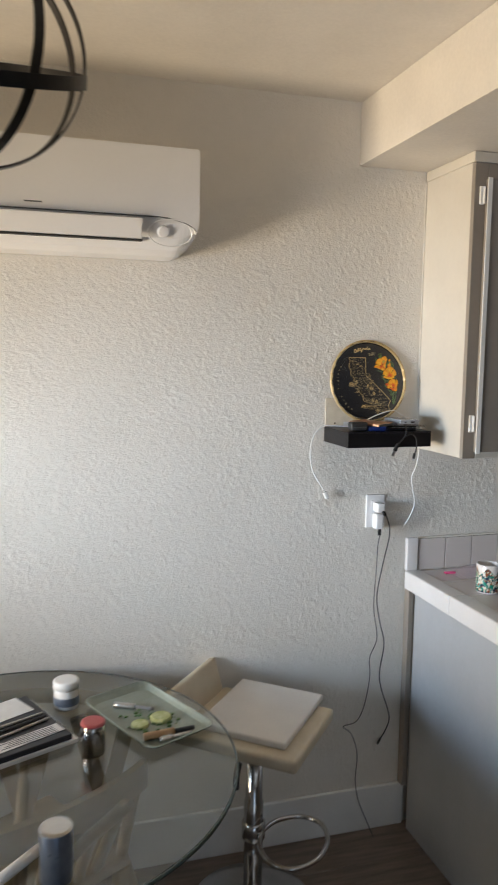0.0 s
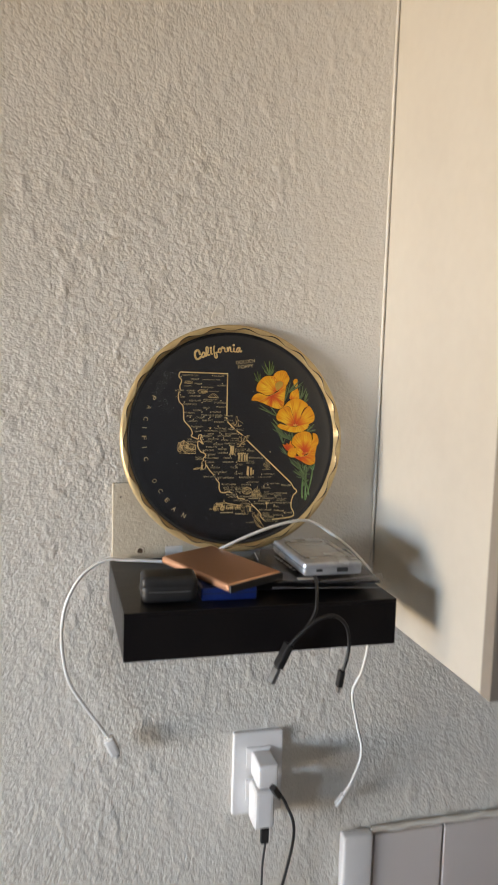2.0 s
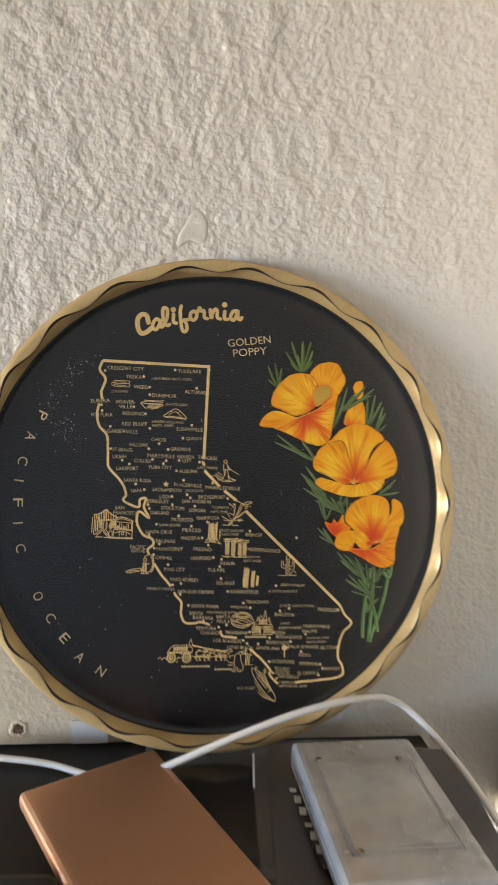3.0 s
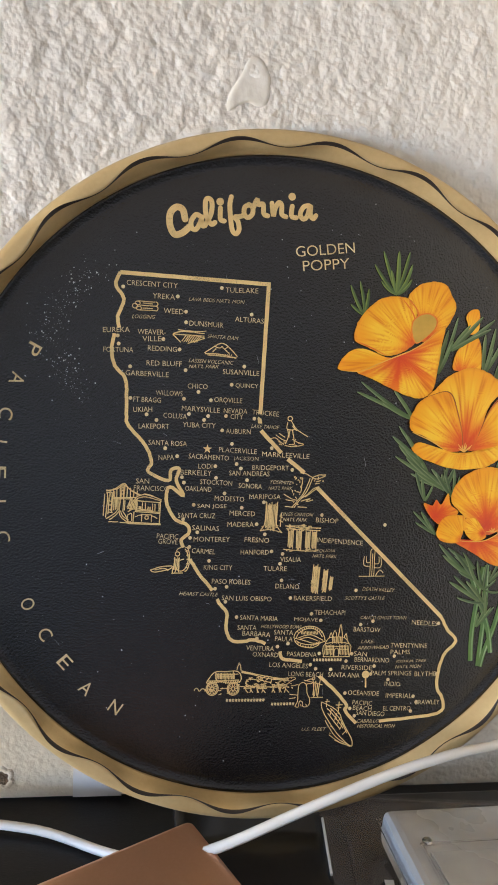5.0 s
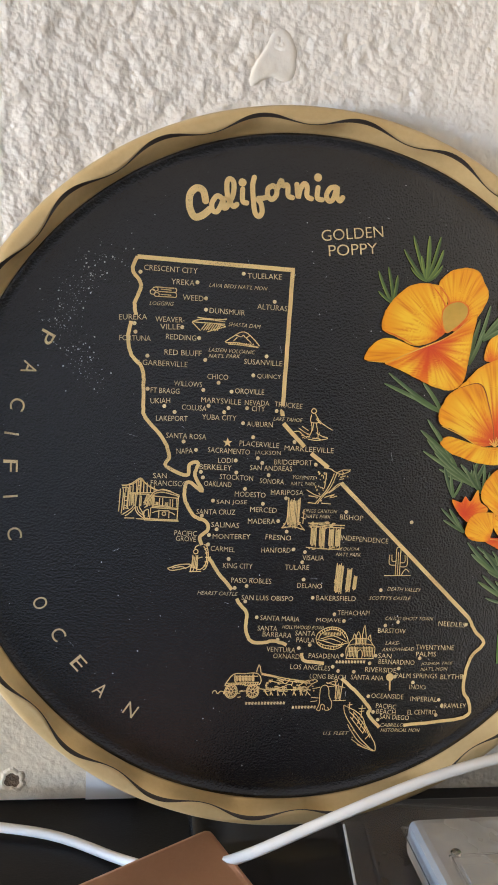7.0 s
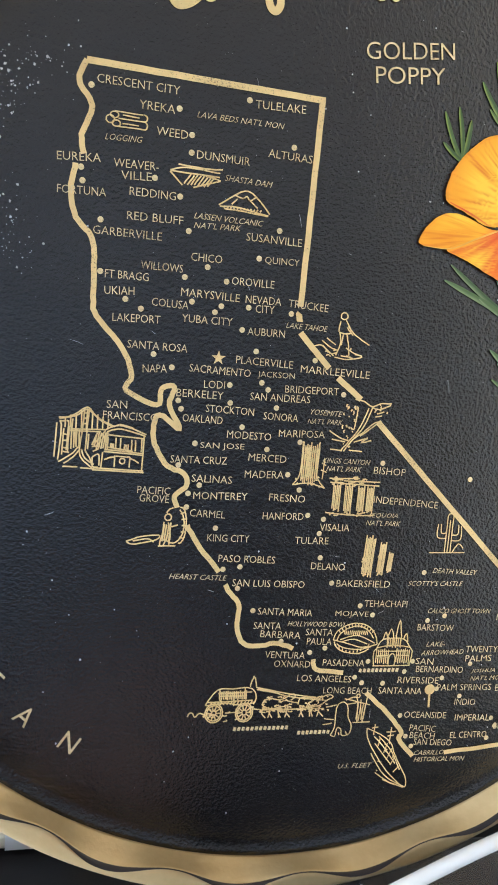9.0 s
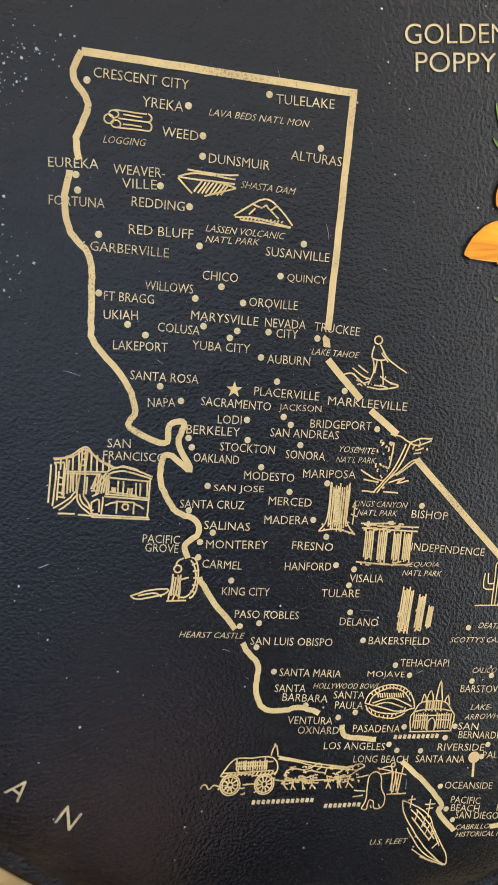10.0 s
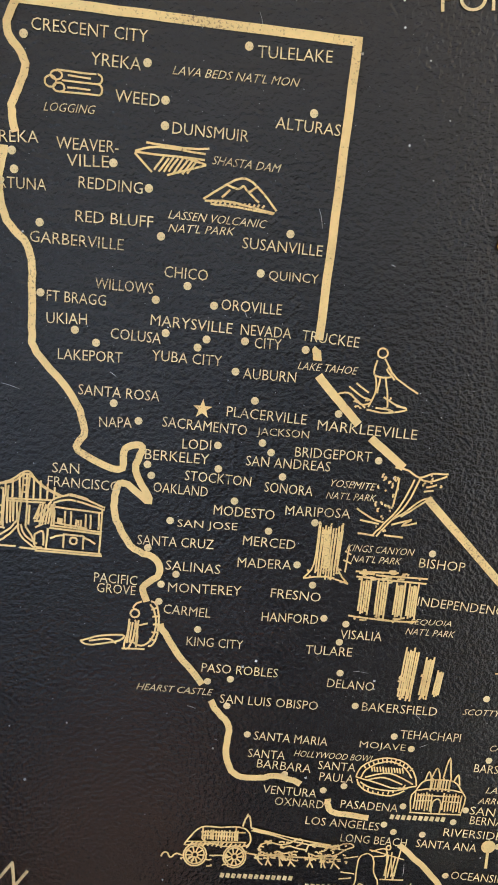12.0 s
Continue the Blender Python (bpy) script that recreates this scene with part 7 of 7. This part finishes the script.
# ---- dining corner ----
def bar_stool():
    s = thing("bar_stool", pose(1.120, 2.283, 0.0, 0, 0, 50), "cream leather bar stool on a chrome pedestal", "bar stool")
    part("seat", box((-0.18, -0.20, 0.585), (0.18, 0.19, 0.625), 0.014, 4), M_LEATHER, s, smooth=True)
    ob = part("backrest", box((-0.165, -0.014, 0), (0.165, 0.014, 0.13), 0.011, 4), M_LEATHER, s, smooth=True)
    ob.matrix_basis = pose(0, 0.195, 0.60, -16, 0, 0)
    part("pedestal", lathe([(0, 0.02), (0.030, 0.02), (0.030, 0.36), (0.026, 0.365), (0.026, 0.585), (0, 0.585)], 28), M_CHROME, s, smooth=True)
    part("base", lathe([(0, 0.0), (0.195, 0.0), (0.20, 0.004), (0.195, 0.009), (0.12, 0.016), (0.05, 0.03), (0.034, 0.045), (0, 0.045)], 56), M_CHROME, s, smooth=True)
    loop = [(0.0, -0.03, 0.265), (-0.07, -0.05, 0.263), (-0.125, -0.11, 0.262), (-0.12, -0.18, 0.262), (-0.06, -0.225, 0.262), (0.0, -0.235, 0.262), (0.06, -0.225, 0.262), (0.12, -0.18, 0.262), (0.125, -0.11, 0.262), (0.07, -0.05, 0.263), (0.0, -0.03, 0.265)]
    part("footrest", tube(loop, 0.0075, 10, 5), M_CHROME, s, smooth=True)
    part("collar", lathe([(0.031, 0.235), (0.037, 0.24), (0.037, 0.29), (0.031, 0.295)], 24), M_CHROME, s, smooth=True)
    lv = part("lever", tube([(-0.02, 0, 0.575), (-0.09, 0, 0.568), (-0.12, 0, 0.545)], 0.005, 8, 5), M_CHROME, s, smooth=True)
    part("lever_grip", tube([(-0.118, 0, 0.546), (-0.135, 0, 0.51), (-0.138, 0, 0.475)], 0.010, 8, 4), M_RUBBER, lv, "black rubber grip", smooth=True)
    return s


bar_stool()


def seat_pad():
    ob = link("seat_pad", box((-0.175, -0.145, 0), (0.175, 0.145, 0.022), 0.008, 3), M_PAD)
    ob.matrix_world = pose(1.150, 2.309, 0.6262, 0, 0, 50)
    return tagged(ob, "flat white cushion pad lying on the stool", "cushion")


seat_pad()

TC, TR, TZ = (0.40, 1.98), 0.56, 0.75


def dining_table():
    t = thing("glass_table", Matrix.Translation((TC[0], TC[1], 0)), "round glass dining table with a dark polished edge", "table")
    r = TR
    part("glass_top", lathe([(0, TZ - 0.010), (r - 0.006, TZ - 0.010), (r - 0.006, TZ), (0, TZ)], 96), M_TABLE_GLASS, t)
    part("polished_edge", lathe([(r - 0.005, TZ - 0.010), (r - 0.001, TZ - 0.009), (r, TZ - 0.005), (r - 0.001, TZ - 0.001), (r - 0.005, TZ), (r - 0.005, TZ - 0.010)], 96), M_GLASS_EDGE, t, smooth=True)
    arc_pts = [(0.44 * math.cos(radians(a)), 0.44 * math.sin(radians(a)), TZ - 0.034) for a in range(38, 152, 8)]
    part("wooden_support", tube(arc_pts, 0.022, 10, 2), M_CHAIR, t, "taupe curved wooden support under the glass", smooth=True)
    for i in range(3):
        a = radians(200 + 120 * i)
        part("base_board", box((-0.022, -0.009, 0), (0.022, 0.009, 0.62), 0.003), M_CHAIR, t).matrix_basis = pose(-0.28 + 0.22 * i, 0.20, 0.14, 0, 15, 0)
        part("base_board", box((-0.022, -0.009, 0), (0.022, 0.009, 0.62), 0.003), M_CHAIR, t).matrix_basis = pose(-0.10 + 0.22 * i, 0.222, 0.14, 0, -15, 0)
        part("leg", tube([(0.34 * math.cos(a), 0.34 * math.sin(a), TZ - 0.0105), (0.10 * math.cos(a), 0.10 * math.sin(a), 0.40), (0.32 * math.cos(a), 0.32 * math.sin(a), 0.012)], 0.016, 10, 8), M_CHAIR, t, smooth=True)
    return t


dining_table()


def dining_chair(m, label):
    c = thing("dining_chair", m, label, "chair")
    part("seat", box((-0.21, -0.19, 0.40), (0.21, 0.20, 0.435), 0.014, 3), M_CHAIR, c)
    for x in (-0.19, 0.19):
        part("leg", box((x - 0.018, 0.17, 0.0), (x + 0.018, 0.205, 0.40), 0.006), M_CHAIR, c)
        part("leg", box((x - 0.018, -0.19, 0.0), (x + 0.018, -0.155, 0.40), 0.006), M_CHAIR, c)
        part("back_post", tube([(x, -0.175, 0.43), (x * 1.05, -0.20, 0.56), (x * 1.12, -0.228, 0.69)], 0.016, 8, 6), M_CHAIR, c, smooth=True)
    bm = bmesh.new()
    n = 18
    rows2 = []
    for i in range(n + 1):
        f = -1 + 2 * i / n
        x, y, z = 0.225 * f, -0.285 + 0.055 * f * f, 0.722 - 0.015 * f * f
        rows2.append([bm.verts.new((x, y - 0.012, z - 0.07)), bm.verts.new((x, y + 0.012, z - 0.07)), bm.verts.new((x, y + 0.010, z)), bm.verts.new((x, y - 0.010, z))])
    for a, b in zip(rows2, rows2[1:]):
        for k in range(4):
            bm.faces.new((a[k], a[(k + 1) % 4], b[(k + 1) % 4], b[k]))
    bm.faces.new(rows2[0][::-1])
    bm.faces.new(rows2[-1])
    part("top_rail", bm, M_CHAIR, c, smooth=False)
    for i in range(5):
        f = -0.66 + 0.33 * i
        part("slat", tube([(0.17 * f, -0.17, 0.43), (0.19 * f, -0.225, 0.56), (0.215 * f, -0.283 + 0.055 * f * f, 0.66)], 0.015, 8, 5), M_CHAIR, c, smooth=True)
    return c


dining_chair(pose(0.425, 2.08, 0, 0, 0, 30), "taupe wooden slat-back dining chair pushed under the glass table")


def serving_tray():
    z = TZ + 0.0005
    t = thing("serving_tray", pose(0.763, 2.138, z, 0, 0, -65.5), "pale green plastic serving tray with scraps of food", "serving tray")
    w, d = 0.172, 0.102
    bm = bmesh.new()
    def loop(k, zz, n=10):
        out = []
        for cx, cy, a0 in ((w * k - 0.03, d * k - 0.03, 0), (-w * k + 0.03, d * k - 0.03, 90), (-w * k + 0.03, -d * k + 0.03, 180), (w * k - 0.03, -d * k + 0.03, 270)):
            for i in range(n):
                a = radians(a0 + 90 * i / (n - 1))
                out.append(bm.verts.new((cx + 0.03 * math.cos(a), cy + 0.03 * math.sin(a), zz)))
        return out
    loops = [loop(0.90, 0.0), loop(1.0, 0.018), loop(1.03, 0.018), loop(1.03, 0.0155), loop(1.005, 0.0155), loop(0.885, 0.0035)]
    n = len(loops[0])
    for a, b in zip(loops, loops[1:]):
        for k in range(n):
            bm.faces.new((a[k], a[(k + 1) % n], b[(k + 1) % n], b[k]))
    bm.faces.new(loops[0][::-1])
    bm.faces.new(loops[-1])
    bmesh.ops.recalc_face_normals(bm, faces=bm.faces)
    part("dish", bm, M_TRAYGLASS, t)
    return t


serving_tray()
TT = TZ + 0.0045


def food_scraps():
    rnd = random.Random(4)
    f = thing("food_scraps", Matrix.Translation((0.786, 2.109, TT)), "pale green slices and crumbs on the serving tray", "food")
    part("slice", lathe([(0, 0.012), (0.026, 0.012), (0.029, 0.008), (0.029, 0.0), (0, 0.0)], 24), M_LIME, f).location = (0.01, 0.0, 0)
    part("slice", lathe([(0, 0.008), (0.022, 0.008), (0.024, 0.004), (0.024, 0.0), (0, 0.0)], 20), M_LIME, f).location = (-0.05, -0.02, 0)
    bm = bmesh.new()
    for _ in range(70):
        x, y, s = rnd.gauss(-0.02, 0.03), rnd.gauss(0.0, 0.028), rnd.uniform(0.002, 0.006)
        box((x - s, y - s * 0.7, 0), (x + s, y + s * 0.7, s * 0.8), bm=bm)
    tagged(part("crumbs", bm, M_LEAF, f), kind="stuff")
    return f


food_scraps()


def rod_thing(name, a, b, r, material, tip, tip_material, label, category):
    c = thing(name, Matrix.Identity(4), label, category)
    a, b = Vector(a), Vector(b)
    part("handle", tube([a, a.lerp(b, 0.5), b], r, 10, 2), material, c, smooth=True)
    d = (b - a).normalized()
    part(tip, tube([b, b + d * 0.03, b + d * 0.055], r * 0.65, 8, 2), tip_material, c, smooth=True)
    return c


rod_thing("paring_knife", (0.735, 2.008, TT + 0.010), (0.815, 2.018, TT + 0.010), 0.010, M_WOODH, "blade_stub", M_RUBBER, "small knife with a light wooden handle", "knife")
rod_thing("lighter", (0.681, 2.212, TT + 0.008), (0.735, 2.185, TT + 0.008), 0.0085, M_STEEL, "cap", M_GREYBAR, "silver lighter lying on the tray", "lighter")
rod_thing("crumpled_foil", (0.772, 1.982, TT + 0.009), (0.805, 1.99, TT + 0.009), 0.009, M_CHROME, "fold", M_CHROME, "crumpled strip of silver foil", "foil")


def jar(name, x, y, r, h, body, lid, label, category, lid_h=0.024):
    j = thing(name, Matrix.Translation((x, y, TZ + 0.0005)), label, category)
    part("body", lathe([(0, 0), (r * 0.93, 0), (r, 0.005), (r, h - 0.012), (r * 0.92, h - 0.002), (r * 0.9, h), (0, h)], 36), body, j, smooth=True)
    part("lid", lathe([(0, h + lid_h), (r * 0.80, h + lid_h), (r * 0.97, h + lid_h), (r * 1.03, h + lid_h - 0.004), (r * 1.03, h + 0.001), (0, h + 0.001)], 36), lid, j, smooth=True)
    if body is M_CERAMIC:
        part("label_bar", lathe([(r + 0.0004, h * 0.22), (r + 0.0006, h * 0.26), (r + 0.0006, h * 0.6), (r + 0.0004, h * 0.64)], 36), M_CANBLUE, j, "blue-grey label band")
    return j


jar("supplement_jar", 0.553, 2.262, 0.035, 0.056, M_CERAMIC, M_TRIM, "white plastic jar with a ribbed white lid", "jar")
jar("candle_tin", 0.605, 1.99, 0.030, 0.076, M_CHROME, M_RED, "mirror-finish tin with a dull red top", "candle tin", 0.008)
jar("drink_can", 0.500, 1.545, 0.031, 0.105, M_CANBLUE, M_STEEL, "blue-grey metal drink can", "can", 0.004)
jar("amber_bottle", 0.343, 1.86, 0.030, 0.17, M_AMBER, M_RUBBER, "amber glass bottle with a dark cap", "bottle", 0.02)


def book_stack():
    b = thing("paper_stack", pose(0.395, 2.132, TZ + 0.0005, 0, 0, 24.5), "stack of printed papers and a dark notebook", "papers")
    part("magazine", box((-0.11, -0.145, 0), (0.13, 0.14, 0.010), 0.001), M_PAPER, b)
    part("notebook", box((-0.11, -0.14, 0.0105), (0.115, 0.135, 0.026), 0.002), M_DARKBOARD, b)
    ob = part("sheet", box((-0.10, -0.05, 0), (0.085, 0.05, 0.001), 0.0003), M_PAPER, b)
    ob.matrix_basis = pose(0.005, 0.08, 0.0268, 0, 0, 6)
    ob = part("sheet", box((-0.10, -0.022, 0), (0.095, 0.022, 0.001), 0.0003), M_PAPER, b)
    ob.matrix_basis = pose(0.012, -0.095, 0.0268, 0, 0, 3)
    for i in range(5):
        part("print_bar", box((-0.06 + 0.012 * (i % 3), -0.112 + 0.008 * i, 0.0281), (0.09, -0.109 + 0.008 * i, 0.0283)), M_DARKBOARD, b)
    for i in range(3):
        part("pen", tube([(-0.05, -0.055 + 0.026 * i, 0.0303), (0.10, -0.035 + 0.018 * i, 0.0303)], 0.0038, 8, 2), M_RUBBER if i == 1 else M_STEEL, b)
    return b


book_stack()


def white_stick():
    ob = link("paper_roll", tube([(0.395, 1.555, TZ + 0.0115), (0.47, 1.63, TZ + 0.0115)], 0.011, 12, 2), M_PAPER, smooth=True)
    return tagged(ob, "small white paper roll on the glass table", "paper roll")


white_stick()


# ---- floor planks, last ----
def planks():
    w, ln = 0.185, 1.22
    full = bmesh.new()
    box((0, 0, -0.010), (ln - 0.002, w - 0.0018, 0), 0.0012, 1, full)
    me = bpy.data.meshes.new("plank")
    full.to_mesh(me)
    full.free()
    me.materials.append(M_PLANK)
    rnd = random.Random(3)
    j = 0
    y = YW - w
    while y > -1.2:
        x = X0 - 0.1 + rnd.uniform(0, 0.1)
        while x < 3.0:
            ob = new("plank", me)
            ob.parent = floor
            ob.location = (x, y, -0.0012 * rnd.random() * 0.4)
            x += ln
        y -= w
        j += 1


planks()
